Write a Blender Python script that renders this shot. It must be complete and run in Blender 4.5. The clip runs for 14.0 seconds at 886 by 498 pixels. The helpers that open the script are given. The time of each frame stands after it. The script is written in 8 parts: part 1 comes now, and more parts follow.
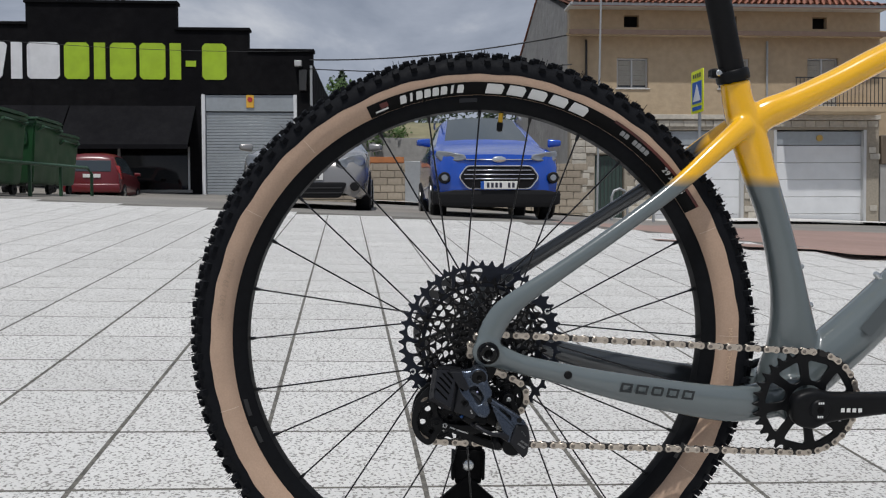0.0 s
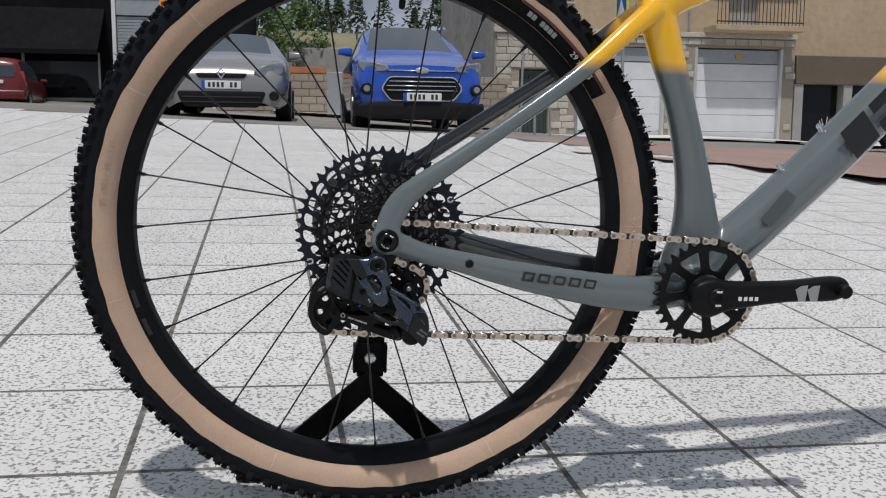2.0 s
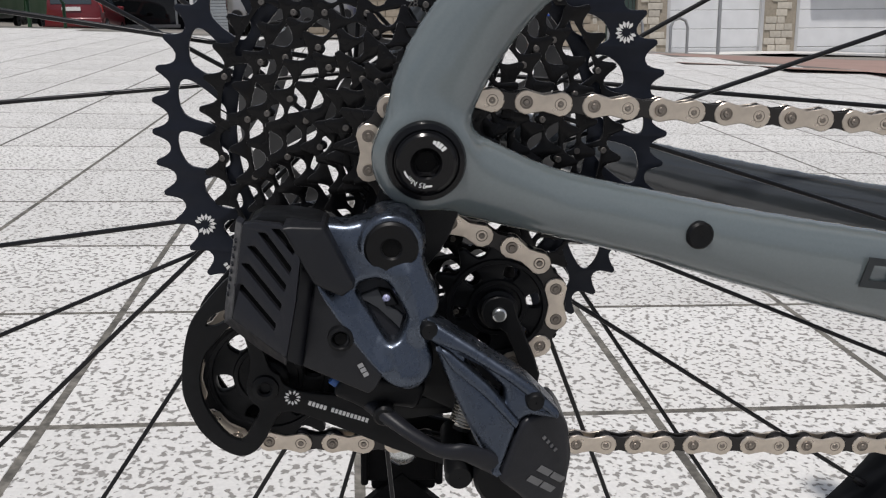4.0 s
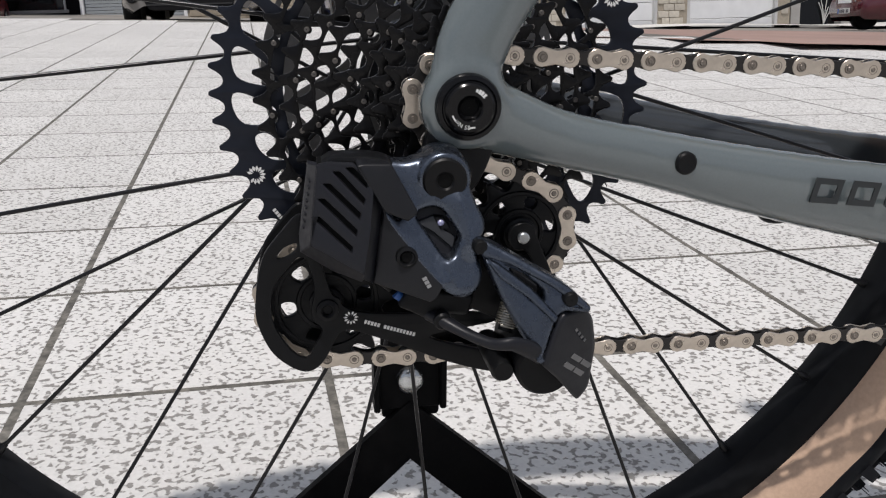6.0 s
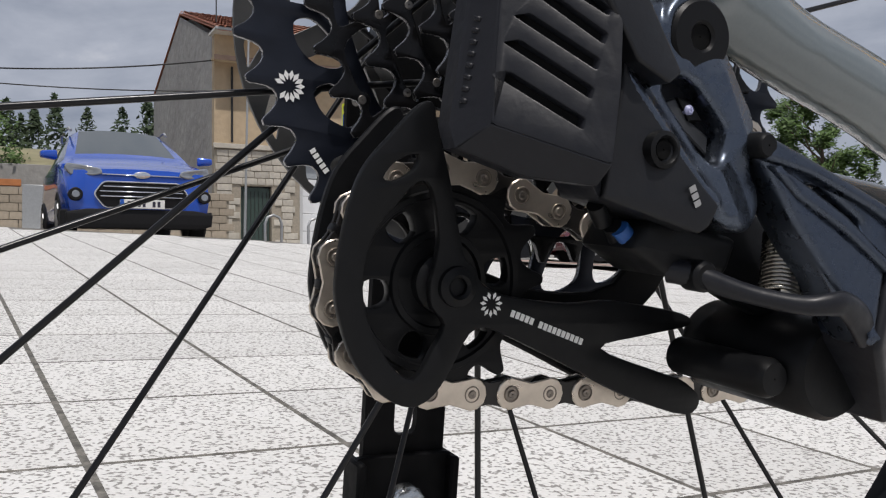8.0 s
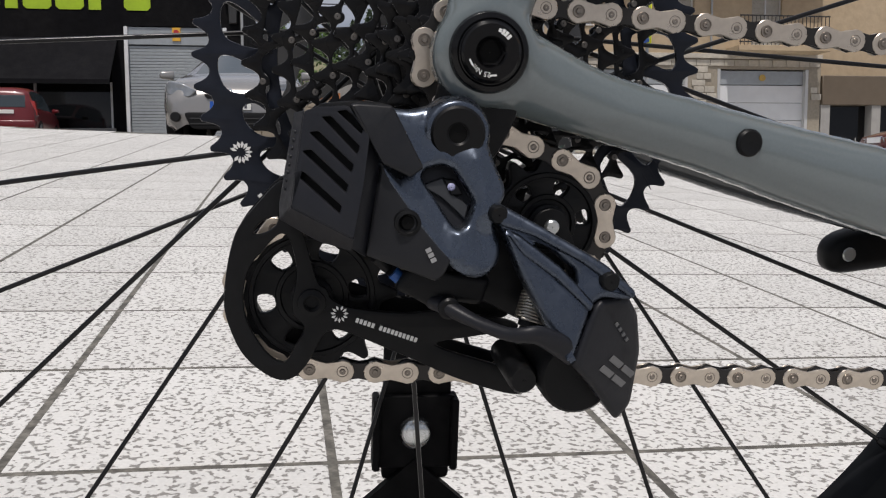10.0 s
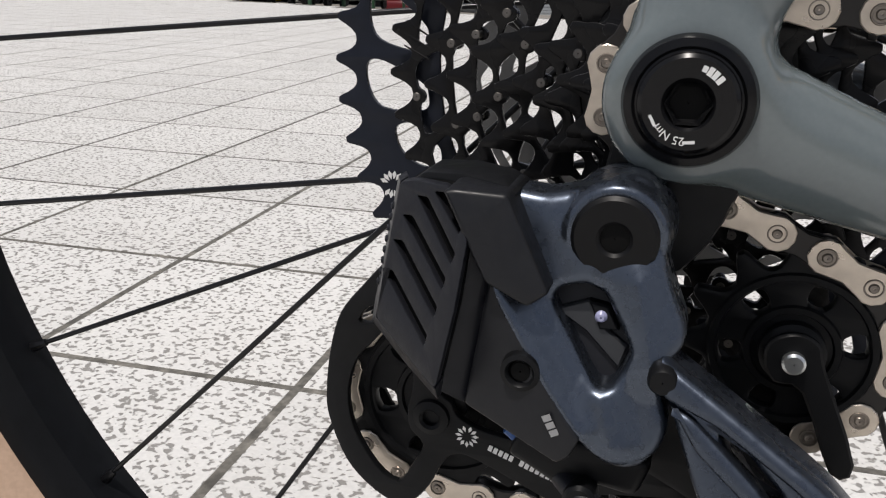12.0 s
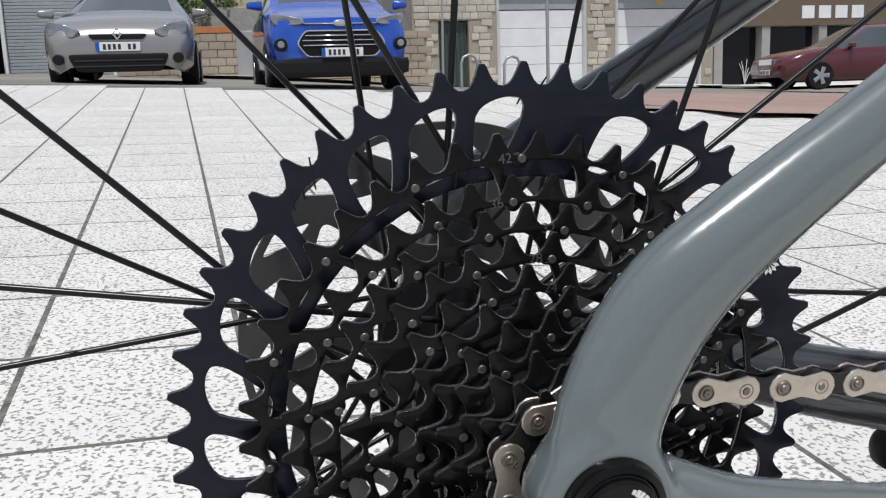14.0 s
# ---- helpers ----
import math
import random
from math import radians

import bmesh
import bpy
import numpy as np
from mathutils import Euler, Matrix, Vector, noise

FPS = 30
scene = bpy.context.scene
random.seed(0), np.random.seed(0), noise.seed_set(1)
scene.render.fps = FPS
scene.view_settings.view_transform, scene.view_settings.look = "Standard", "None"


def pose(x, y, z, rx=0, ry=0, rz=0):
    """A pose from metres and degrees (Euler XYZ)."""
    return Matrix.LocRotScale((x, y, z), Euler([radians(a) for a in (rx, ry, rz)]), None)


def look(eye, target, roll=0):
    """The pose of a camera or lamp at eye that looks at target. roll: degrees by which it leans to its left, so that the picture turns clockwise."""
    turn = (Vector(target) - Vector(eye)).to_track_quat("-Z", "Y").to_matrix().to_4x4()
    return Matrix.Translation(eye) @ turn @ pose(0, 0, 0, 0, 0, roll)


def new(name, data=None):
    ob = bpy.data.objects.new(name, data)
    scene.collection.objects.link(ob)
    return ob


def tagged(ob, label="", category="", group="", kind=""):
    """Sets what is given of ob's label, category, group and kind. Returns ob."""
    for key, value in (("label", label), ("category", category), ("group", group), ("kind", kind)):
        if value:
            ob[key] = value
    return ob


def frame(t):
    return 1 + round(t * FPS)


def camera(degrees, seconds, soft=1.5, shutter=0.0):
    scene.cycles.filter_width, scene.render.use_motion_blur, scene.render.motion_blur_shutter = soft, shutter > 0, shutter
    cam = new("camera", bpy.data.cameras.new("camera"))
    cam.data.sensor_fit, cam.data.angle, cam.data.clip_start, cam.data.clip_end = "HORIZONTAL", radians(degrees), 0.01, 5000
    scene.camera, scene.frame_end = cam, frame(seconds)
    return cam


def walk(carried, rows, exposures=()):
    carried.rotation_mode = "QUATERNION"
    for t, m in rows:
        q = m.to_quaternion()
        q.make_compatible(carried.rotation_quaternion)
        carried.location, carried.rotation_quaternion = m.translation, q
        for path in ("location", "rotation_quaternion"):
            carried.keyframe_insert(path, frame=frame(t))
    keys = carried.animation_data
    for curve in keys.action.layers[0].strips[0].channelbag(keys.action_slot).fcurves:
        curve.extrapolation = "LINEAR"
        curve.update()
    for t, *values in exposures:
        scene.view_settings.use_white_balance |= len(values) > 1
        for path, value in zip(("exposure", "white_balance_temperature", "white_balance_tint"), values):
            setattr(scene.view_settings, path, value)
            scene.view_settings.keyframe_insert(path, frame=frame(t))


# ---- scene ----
cam = camera(53.9, 14.0, soft=1.2)
PATH = [
    (0, (-0.12, -1.08, 0.611), (0.012, 0.901, 0.369), 1.6),
    (0.5, (-0.131, -1.112, 0.625), (-0.182, 0.876, 0.411), 0.9),
    (1, (-0.12, -1.149, 0.625), (-0.271, 0.836, 0.432), 1.3),
    (1.5, (-0.086, -1.172, 0.61), (-0.171, 0.81, 0.356), 1.2),
    (1.8, (-0.074, -1.123, 0.583), (0.066, 0.84, 0.224), 2.1),
    (2, (-0.087, -1.05, 0.572), (0.221, 0.879, 0.146), 2.8),
    (2.2, (-0.111, -0.919, 0.598), (0.247, 0.978, 0.074), 2.7),
    (2.5, (-0.16, -0.768, 0.629), (0.29, 1.067, -0.027), 4.7),
    (3, (-0.052, -0.541, 0.538), (0.294, 1.294, -0.179), 4.7),
    (3.5, (-0.012, -0.393, 0.452), (0.167, 1.479, -0.231), 1.9),
    (3.7, (-0.01, -0.367, 0.427), (0.116, 1.54, -0.166), 1.3),
    (5.8, (-0.039, -0.433, 0.428), (0.133, 1.454, -0.214), 0.3),
    (6, (-0.066, -0.425, 0.424), (0.262, 1.443, -0.211), 0.5),
    (6.5, (-0.127, -0.384, 0.422), (0.681, 1.33, -0.218), 0.2),
    (7, (-0.172, -0.319, 0.396), (0.817, 1.293, -0.253), 0.1),
    (7.5, (-0.169, -0.277, 0.324), (0.779, 1.445, -0.044), 3.0),
    (8, (-0.152, -0.259, 0.301), (0.761, 1.517, 0.192), 3.6),
    (8.2, (-0.14, -0.261, 0.3), (0.765, 1.52, 0.208), 3.4),
    (10.3, (-0.032, -0.385, 0.362), (0.02, 1.562, -0.09), 2.3),
    (10.5, (-0.018, -0.385, 0.364), (-0.124, 1.541, -0.164), 2.4),
    (11, (0.01, -0.362, 0.368), (-0.405, 1.486, -0.276), 1.0),
    (11.5, (0.017, -0.316, 0.38), (-0.496, 1.507, -0.261), 1.7),
    (12, (0.006, -0.271, 0.395), (-0.542, 1.544, -0.24), 0.8),
    (12.5, (-0.001, -0.246, 0.403), (-0.531, 1.575, -0.232), -0.1),
    (13, (-0.019, -0.236, 0.407), (-0.327, 1.652, -0.178), 1.9),
    (13.5, (-0.053, -0.238, 0.442), (-0.011, 1.692, -0.079), 1.3),
    (14, (-0.083, -0.258, 0.48), (0.396, 1.615, -0.033), 0.9),
]
SLOPE = pose(0, 0, 0, 5.553, 1.522, 0.02)  # the bicycle's frame, leaning with the plaza
walk(cam, [(t, SLOPE @ look(eye, target, roll)) for t, eye, target, roll in PATH],
     exposures=[(0.0, -0.32, 6430, 10), (2.0, -0.33, 6450, 11), (2.6, -0.30, 6520, 12), (3.2, -0.32, 6600, 12), (3.7, -0.22, 6600, 12), (5.8, -0.17, 6650, 13), (7.2, -0.09, 6700, 13), (8.2, -0.07, 6650, 12), (10.3, -0.17, 6800, 13), (11.2, -0.16, 6850, 13), (12.2, -0.06, 6750, 12), (13.2, -0.02, 6450, 10), (14.0, 0.06, 6450, 10)])

# ---------------------------------------------------------------- world and light
SUN_EL, SUN_AZ = radians(66), radians(196)  # azimuth clockwise from +y
world = bpy.data.worlds.new("sky")
scene.world = world
world.use_nodes = True
wt = world.node_tree
wt.nodes.clear()


def wn(kind, **kw):
    n = wt.nodes.new(kind)
    for k, v in kw.items():
        n.inputs[k].default_value = v
    return n


sky = wn("ShaderNodeTexSky")
sky.sky_type, sky.sun_disc, sky.sun_elevation, sky.sun_rotation = "NISHITA", False, SUN_EL, SUN_AZ
gain = wn("ShaderNodeVectorMath")
gain.operation = "SCALE"
gain.inputs["Scale"].default_value = 0.10
wt.links.new(sky.outputs[0], gain.inputs[0])
co = wn("ShaderNodeTexCoord")
stretch = wn("ShaderNodeMapping")
stretch.inputs["Scale"].default_value = (1.0, 1.0, 2.6)
stretch.inputs["Location"].default_value = (0.55, 0.2, 0.1)
wt.links.new(co.outputs["Generated"], stretch.inputs[0])
cloud = wn("ShaderNodeTexNoise", Scale=3.2, Detail=7.0, Roughness=0.56, Distortion=0.35)
wt.links.new(stretch.outputs[0], cloud.inputs["Vector"])
cover = wn("ShaderNodeValToRGB")
cover.color_ramp.elements[0].position, cover.color_ramp.elements[0].color = 0.34, (0.26, 0.305, 0.39, 1)
cover.color_ramp.elements[1].position, cover.color_ramp.elements[1].color = 0.72, (0.80, 0.82, 0.86, 1)
mid = cover.color_ramp.elements.new(0.52)
mid.color = (0.42, 0.465, 0.555, 1)
wt.links.new(cloud.outputs["Fac"], cover.inputs[0])
veil = wn("ShaderNodeTexNoise", Scale=1.3, Detail=3.0)
wt.links.new(stretch.outputs[0], veil.inputs["Vector"])
gaps = wn("ShaderNodeValToRGB")
gaps.color_ramp.elements[0].position, gaps.color_ramp.elements[1].position = 0.28, 0.42
wt.links.new(veil.outputs["Fac"], gaps.inputs[0])
mix = wn("ShaderNodeMix")
mix.data_type = "RGBA"
wt.links.new(gaps.outputs[0], mix.inputs["Factor"])
wt.links.new(gain.outputs[0], mix.inputs["A"])
wt.links.new(cover.outputs[0], mix.inputs["B"])
back = wn("ShaderNodeBackground", Strength=1.0)
wt.links.new(mix.outputs["Result"], back.inputs[0])
wo = wn("ShaderNodeOutputWorld")
wt.links.new(back.outputs[0], wo.inputs[0])

sun = new("sun", bpy.data.lights.new("sun", "SUN"))
sun.data.energy, sun.data.angle, sun.data.color = 3.2, radians(1.2), (1.0, 0.975, 0.945)
sun.matrix_world = look((0, 0, 30), Vector((0, 0, 30)) - Vector((math.sin(SUN_AZ) * math.cos(SUN_EL), math.cos(SUN_AZ) * math.cos(SUN_EL), math.sin(SUN_EL))))


# ---------------------------------------------------------------- materials
def mat(name, color, rough=0.5, metal=0.0, grain=0.0, scale=40.0, second=None, blotch=0.0, bscale=3.0, bump=0.0, bumpscale=None, coat=0.0, spec=None, emit=None, random_tone=0.0, stretch=None):
    """A node material: base colour with fine grain, large blotches towards a second colour, and bump."""
    m = bpy.data.materials.new(name)
    m.use_nodes = True
    nt = m.node_tree
    b = nt.nodes["Principled BSDF"]
    b.inputs["Roughness"].default_value, b.inputs["Metallic"].default_value = rough, metal
    b.inputs["Coat Weight"].default_value = coat
    b.inputs["Coat Roughness"].default_value = 0.06
    if spec is not None:
        b.inputs["Specular IOR Level"].default_value = spec
    tc = nt.nodes.new("ShaderNodeTexCoord")
    src = tc.outputs["Object"]
    if stretch:
        mp = nt.nodes.new("ShaderNodeMapping")
        mp.inputs["Scale"].default_value = stretch
        nt.links.new(src, mp.inputs[0])
        src = mp.outputs[0]
    base = None

    def mixer(a, bcol, fac):
        x = nt.nodes.new("ShaderNodeMix")
        x.data_type = "RGBA"
        if isinstance(a, tuple):
            x.inputs["A"].default_value = (*a, 1)
        else:
            nt.links.new(a, x.inputs["A"])
        x.inputs["B"].default_value = (*bcol, 1)
        nt.links.new(fac, x.inputs["Factor"])
        return x.outputs["Result"]

    def noise_fac(sc, amount, detail, lo=0.35, hi=0.65):
        n = nt.nodes.new("ShaderNodeTexNoise")
        n.inputs["Scale"].default_value, n.inputs["Detail"].default_value = sc, detail
        nt.links.new(src, n.inputs["Vector"])
        r = nt.nodes.new("ShaderNodeMapRange")
        r.inputs["From Min"].default_value, r.inputs["From Max"].default_value, r.inputs["To Max"].default_value = lo, hi, amount
        nt.links.new(n.outputs["Fac"], r.inputs["Value"])
        return r.outputs[0]

    out = color
    if blotch:
        out = mixer(out, second or tuple(c * 0.6 for c in color), noise_fac(bscale, blotch, 5))
    if grain:
        out = mixer(out, tuple(c * 0.55 for c in color), noise_fac(scale, grain, 3))
    if random_tone:
        oi = nt.nodes.new("ShaderNodeObjectInfo")
        hsv = nt.nodes.new("ShaderNodeHueSaturation")
        r = nt.nodes.new("ShaderNodeMapRange")
        r.inputs["To Min"].default_value, r.inputs["To Max"].default_value = 1 - random_tone, 1 + random_tone
        nt.links.new(oi.outputs["Random"], r.inputs["Value"])
        nt.links.new(r.outputs[0], hsv.inputs["Value"])
        if isinstance(out, tuple):
            hsv.inputs["Color"].default_value = (*out, 1)
        else:
            nt.links.new(out, hsv.inputs["Color"])
        out = hsv.outputs[0]
    if isinstance(out, tuple):
        b.inputs["Base Color"].default_value = (*out, 1)
    else:
        nt.links.new(out, b.inputs["Base Color"])
    if rough > 0.15 and (grain or blotch):
        rr = nt.nodes.new("ShaderNodeMath")
        rr.operation = "ADD"
        nt.links.new(noise_fac(scale * 0.4, 0.14, 2), rr.inputs[0])
        rr.inputs[1].default_value = rough - 0.07
        nt.links.new(rr.outputs[0], b.inputs["Roughness"])
    if bump:
        bn = nt.nodes.new("ShaderNodeBump")
        bn.inputs["Strength"].default_value = bump
        bn.inputs["Distance"].default_value = 0.5 / (bumpscale or scale)
        n = nt.nodes.new("ShaderNodeTexNoise")
        n.inputs["Scale"].default_value, n.inputs["Detail"].default_value = bumpscale or scale, 3
        nt.links.new(src, n.inputs["Vector"])
        nt.links.new(n.outputs["Fac"], bn.inputs["Height"])
        nt.links.new(bn.outputs[0], b.inputs["Normal"])
    if emit:
        b.inputs["Emission Color"].default_value, b.inputs["Emission Strength"].default_value = (*emit[0], 1), emit[1]
    return m


def terrazzo():
    """Light washed-concrete tile with dark pitted chips."""
    m = mat("terrazzo_tile", (0.685, 0.675, 0.65), 0.75, grain=0.22, scale=220, blotch=0.4, second=(0.60, 0.585, 0.555), bscale=2.2, random_tone=0.05)
    nt = m.node_tree
    b = nt.nodes["Principled BSDF"]
    tc = nt.nodes.new("ShaderNodeTexCoord")
    geo = nt.nodes.new("ShaderNodeNewGeometry")
    mp = nt.nodes.new("ShaderNodeMapping")
    mp.inputs["Scale"].default_value = (1.0, 1.0, 1.0)
    mp.inputs["Rotation"].default_value = (0, 0, 0.25)
    nt.links.new(geo.outputs["Position"], mp.inputs[0])
    n = nt.nodes.new("ShaderNodeTexNoise")
    n.inputs["Scale"].default_value, n.inputs["Detail"].default_value, n.inputs["Roughness"].default_value = 150, 1.4, 0.45
    n.inputs["Distortion"].default_value = 0.25
    nt.links.new(mp.outputs[0], n.inputs["Vector"])
    r = nt.nodes.new("ShaderNodeValToRGB")
    r.color_ramp.elements[0].position, r.color_ramp.elements[0].color = 0.375, (1, 1, 1, 1)
    r.color_ramp.elements[1].position, r.color_ramp.elements[1].color = 0.455, (0, 0, 0, 1)
    nt.links.new(n.outputs["Fac"], r.inputs[0])
    amount = nt.nodes.new("ShaderNodeMath")
    amount.operation = "MULTIPLY"
    amount.inputs[1].default_value = 0.8
    nt.links.new(r.outputs[0], amount.inputs[0])
    old = b.inputs["Base Color"].links[0].from_socket
    x = nt.nodes.new("ShaderNodeMix")
    x.data_type = "RGBA"
    x.inputs["B"].default_value = (0.15, 0.14, 0.125, 1)
    nt.links.new(amount.outputs[0], x.inputs["Factor"])
    nt.links.new(old, x.inputs["A"])
    nt.links.new(x.outputs["Result"], b.inputs["Base Color"])
    bn = nt.nodes.new("ShaderNodeBump")
    bn.inputs["Strength"].default_value, bn.inputs["Distance"].default_value = 0.6, 0.002
    bn.invert = True
    nt.links.new(r.outputs[0], bn.inputs["Height"])
    nt.links.new(bn.outputs[0], b.inputs["Normal"])
    return m


def frame_paint():
    """Gloss grey carbon paint that fades to yellow along the bike's upper junction."""
    m = mat("frame_paint", (0.115, 0.145, 0.148), 0.22, coat=0.8)
    nt = m.node_tree
    b = nt.nodes["Principled BSDF"]
    tc = nt.nodes.new("ShaderNodeTexCoord")
    sep = nt.nodes.new("ShaderNodeSeparateXYZ")
    nt.links.new(tc.outputs["Object"], sep.inputs[0])
    r = nt.nodes.new("ShaderNodeMapRange")
    r.inputs["From Min"].default_value, r.inputs["From Max"].default_value = 0.566, 0.582
    nt.links.new(sep.outputs["Z"], r.inputs["Value"])
    x = nt.nodes.new("ShaderNodeMix")
    x.data_type = "RGBA"
    x.inputs["A"].default_value, x.inputs["B"].default_value = (0.116, 0.138, 0.142, 1), (0.88, 0.46, 0.004, 1)
    nt.links.new(r.outputs[0], x.inputs["Factor"])
    fleck = nt.nodes.new("ShaderNodeTexNoise")
    fleck.inputs["Scale"].default_value = 900
    nt.links.new(tc.outputs["Object"], fleck.inputs["Vector"])
    hs = nt.nodes.new("ShaderNodeHueSaturation")
    fr = nt.nodes.new("ShaderNodeMapRange")
    fr.inputs["To Min"].default_value, fr.inputs["To Max"].default_value = 0.93, 1.07
    nt.links.new(fleck.outputs["Fac"], fr.inputs["Value"])
    nt.links.new(fr.outputs[0], hs.inputs["Value"])
    # far stays' inner faces: graphite paint, with their shade put into the colour too
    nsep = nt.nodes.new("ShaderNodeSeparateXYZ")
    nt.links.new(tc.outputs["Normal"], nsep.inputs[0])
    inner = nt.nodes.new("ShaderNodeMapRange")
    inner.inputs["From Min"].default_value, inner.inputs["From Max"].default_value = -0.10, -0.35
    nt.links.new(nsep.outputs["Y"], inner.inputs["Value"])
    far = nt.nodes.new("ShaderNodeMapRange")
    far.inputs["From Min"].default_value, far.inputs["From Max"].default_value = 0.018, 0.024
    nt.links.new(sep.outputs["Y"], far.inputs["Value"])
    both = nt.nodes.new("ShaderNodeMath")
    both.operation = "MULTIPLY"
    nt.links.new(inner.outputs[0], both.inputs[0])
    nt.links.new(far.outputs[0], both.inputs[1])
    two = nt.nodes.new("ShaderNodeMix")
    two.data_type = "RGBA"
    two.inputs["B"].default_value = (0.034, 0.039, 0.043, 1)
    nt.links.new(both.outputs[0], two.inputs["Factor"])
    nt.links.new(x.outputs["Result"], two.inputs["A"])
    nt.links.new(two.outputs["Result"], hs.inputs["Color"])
    nt.links.new(hs.outputs[0], b.inputs["Base Color"])
    return m


def glass(name, tint=(0.9, 0.95, 0.97)):
    m = bpy.data.materials.new(name)
    m.use_nodes = True
    b = m.node_tree.nodes["Principled BSDF"]
    b.inputs["Base Color"].default_value = (*tint, 1)
    b.inputs["Transmission Weight"].default_value, b.inputs["Roughness"].default_value = 1.0, 0.02
    return m


M = {}
M["tile"] = terrazzo()
M["joint"] = mat("joint_grit", (0.085, 0.08, 0.07), 0.95, grain=0.5, scale=160, blotch=0.9, second=(0.24, 0.225, 0.195), bscale=38, bump=0.3, bumpscale=300)
M["asphalt"] = mat("worn_asphalt", (0.20, 0.19, 0.175), 0.9, grain=0.35, scale=30, blotch=0.7, second=(0.33, 0.30, 0.26), bscale=0.35, bump=0.3, bumpscale=60)
M["red_paving"] = mat("red_paving", (0.36, 0.24, 0.20), 0.85, grain=0.3, scale=12, blotch=0.5, bscale=0.7)
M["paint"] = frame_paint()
M["tread"] = mat("tyre_rubber", (0.0065, 0.0072, 0.0092), 0.68, grain=0.4, scale=300, bump=0.15, blotch=0.35, second=(0.014, 0.015, 0.0175), bscale=30, spec=0.1)
M["tan"] = mat("tan_sidewall", (0.50, 0.345, 0.245), 0.72, grain=0.22, scale=500, blotch=0.45, second=(0.41, 0.285, 0.205), bscale=22, bump=0.12, bumpscale=900)
M["patch"] = mat("label_patch", (0.006, 0.006, 0.006), 0.55, grain=0.3, scale=200, spec=0.1)
M["white_ink"] = mat("white_ink", (0.72, 0.72, 0.70), 0.5)
M["red_ink"] = mat("red_ink", (0.13, 0.022, 0.016), 0.5, blotch=0.7, bscale=60, second=(0.03, 0.012, 0.010))
M["cap_ink"] = mat("dark_grey_ink", (0.12, 0.12, 0.12), 0.5)
M["grey_ink"] = mat("grey_ink", (0.28, 0.28, 0.28), 0.5)
M["rim"] = mat("carbon_rim", (0.005, 0.0055, 0.0065), 0.5, grain=0.4, scale=160, blotch=0.4, second=(0.010, 0.011, 0.013), bscale=14, spec=0.1)
M["spoke"] = mat("black_spoke", (0.006, 0.006, 0.007), 0.28, metal=0.2, spec=0.4)
M["cog"] = mat("black_steel_cog", (0.0065, 0.0065, 0.0072), 0.25, metal=0.2, grain=0.3, scale=260, blotch=0.4, second=(0.013, 0.012, 0.011), bscale=45, spec=0.2)
# sun glints on the cog edges put into the colour as brighter metal
M["cog_edge"] = mat("bright_cut_edge", (0.26, 0.26, 0.27), 0.22, metal=0.85, grain=0.3, scale=500, blotch=0.8, second=(0.03, 0.03, 0.032), bscale=90)
M["cog_blue"] = mat("anodised_cog", (0.011, 0.0135, 0.021), 0.36, metal=0.25, grain=0.25, scale=300, blotch=0.3, second=(0.018, 0.021, 0.030), bscale=30, spec=0.25)
M["rivet"] = mat("dull_rivet", (0.14, 0.13, 0.12), 0.45, metal=0.8)
M["nickel"] = mat("nickel_link", (0.62, 0.55, 0.47), 0.33, metal=0.9, grain=0.2, scale=400, blotch=0.3, second=(0.42, 0.36, 0.30), bscale=90)
M["dark_link"] = mat("dark_link", (0.03, 0.028, 0.027), 0.35, metal=0.6)
M["pin"] = mat("chain_pin", (0.24, 0.21, 0.18), 0.38, metal=0.7)
M["mech"] = mat("mech_black", (0.0055, 0.0058, 0.0065), 0.42, grain=0.3, scale=350, blotch=0.3, second=(0.010, 0.0105, 0.0115), bscale=50, bump=0.05, spec=0.16)
M["mech_blue"] = mat("mech_slate", (0.074, 0.088, 0.114), 0.30, metal=0.9, grain=0.18, scale=900, blotch=0.2, second=(0.062, 0.074, 0.096), bscale=35, bump=0.03, bumpscale=1500)
# lighter copy of mech_slate: light on the knuckle put into its colour
M["knuckle"] = mat("satin_slate", (0.088, 0.104, 0.132), 0.28, metal=0.9, grain=0.18, scale=900, blotch=0.2, second=(0.074, 0.088, 0.112), bscale=35, bump=0.03, bumpscale=1500)
M["battery"] = mat("battery_black", (0.0110, 0.0117, 0.0150), 0.42, grain=0.25, scale=700, bump=0.08, bumpscale=900, spec=0.26)
M["latch"] = mat("latch_satin", (0.0090, 0.0095, 0.0115), 0.42, grain=0.25, scale=900, spec=0.3, bump=0.06, bumpscale=1300)
# near-black; seen in recesses, it stands for their shade
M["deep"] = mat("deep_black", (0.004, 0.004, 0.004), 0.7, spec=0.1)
M["rotor"] = mat("rotor_steel", (0.13, 0.13, 0.13), 0.40, metal=0.85, grain=0.2, scale=200)
M["zinc"] = mat("zinc_bolt", (0.66, 0.68, 0.68), 0.28, metal=0.95, blotch=0.4, bscale=120, second=(0.4, 0.42, 0.43))
M["stand"] = mat("black_powder_coat", (0.004, 0.004, 0.0045), 0.6, grain=0.3, scale=500, bump=0.08, bumpscale=700, blotch=0.3, second=(0.009, 0.009, 0.009), bscale=9, spec=0.08)
M["post"] = mat("carbon_post", (0.007, 0.007, 0.0075), 0.5, grain=0.3, scale=300, spec=0.15)
M["spring"] = mat("spring_steel", (0.33, 0.31, 0.27), 0.3, metal=0.95, grain=0.3, scale=600)
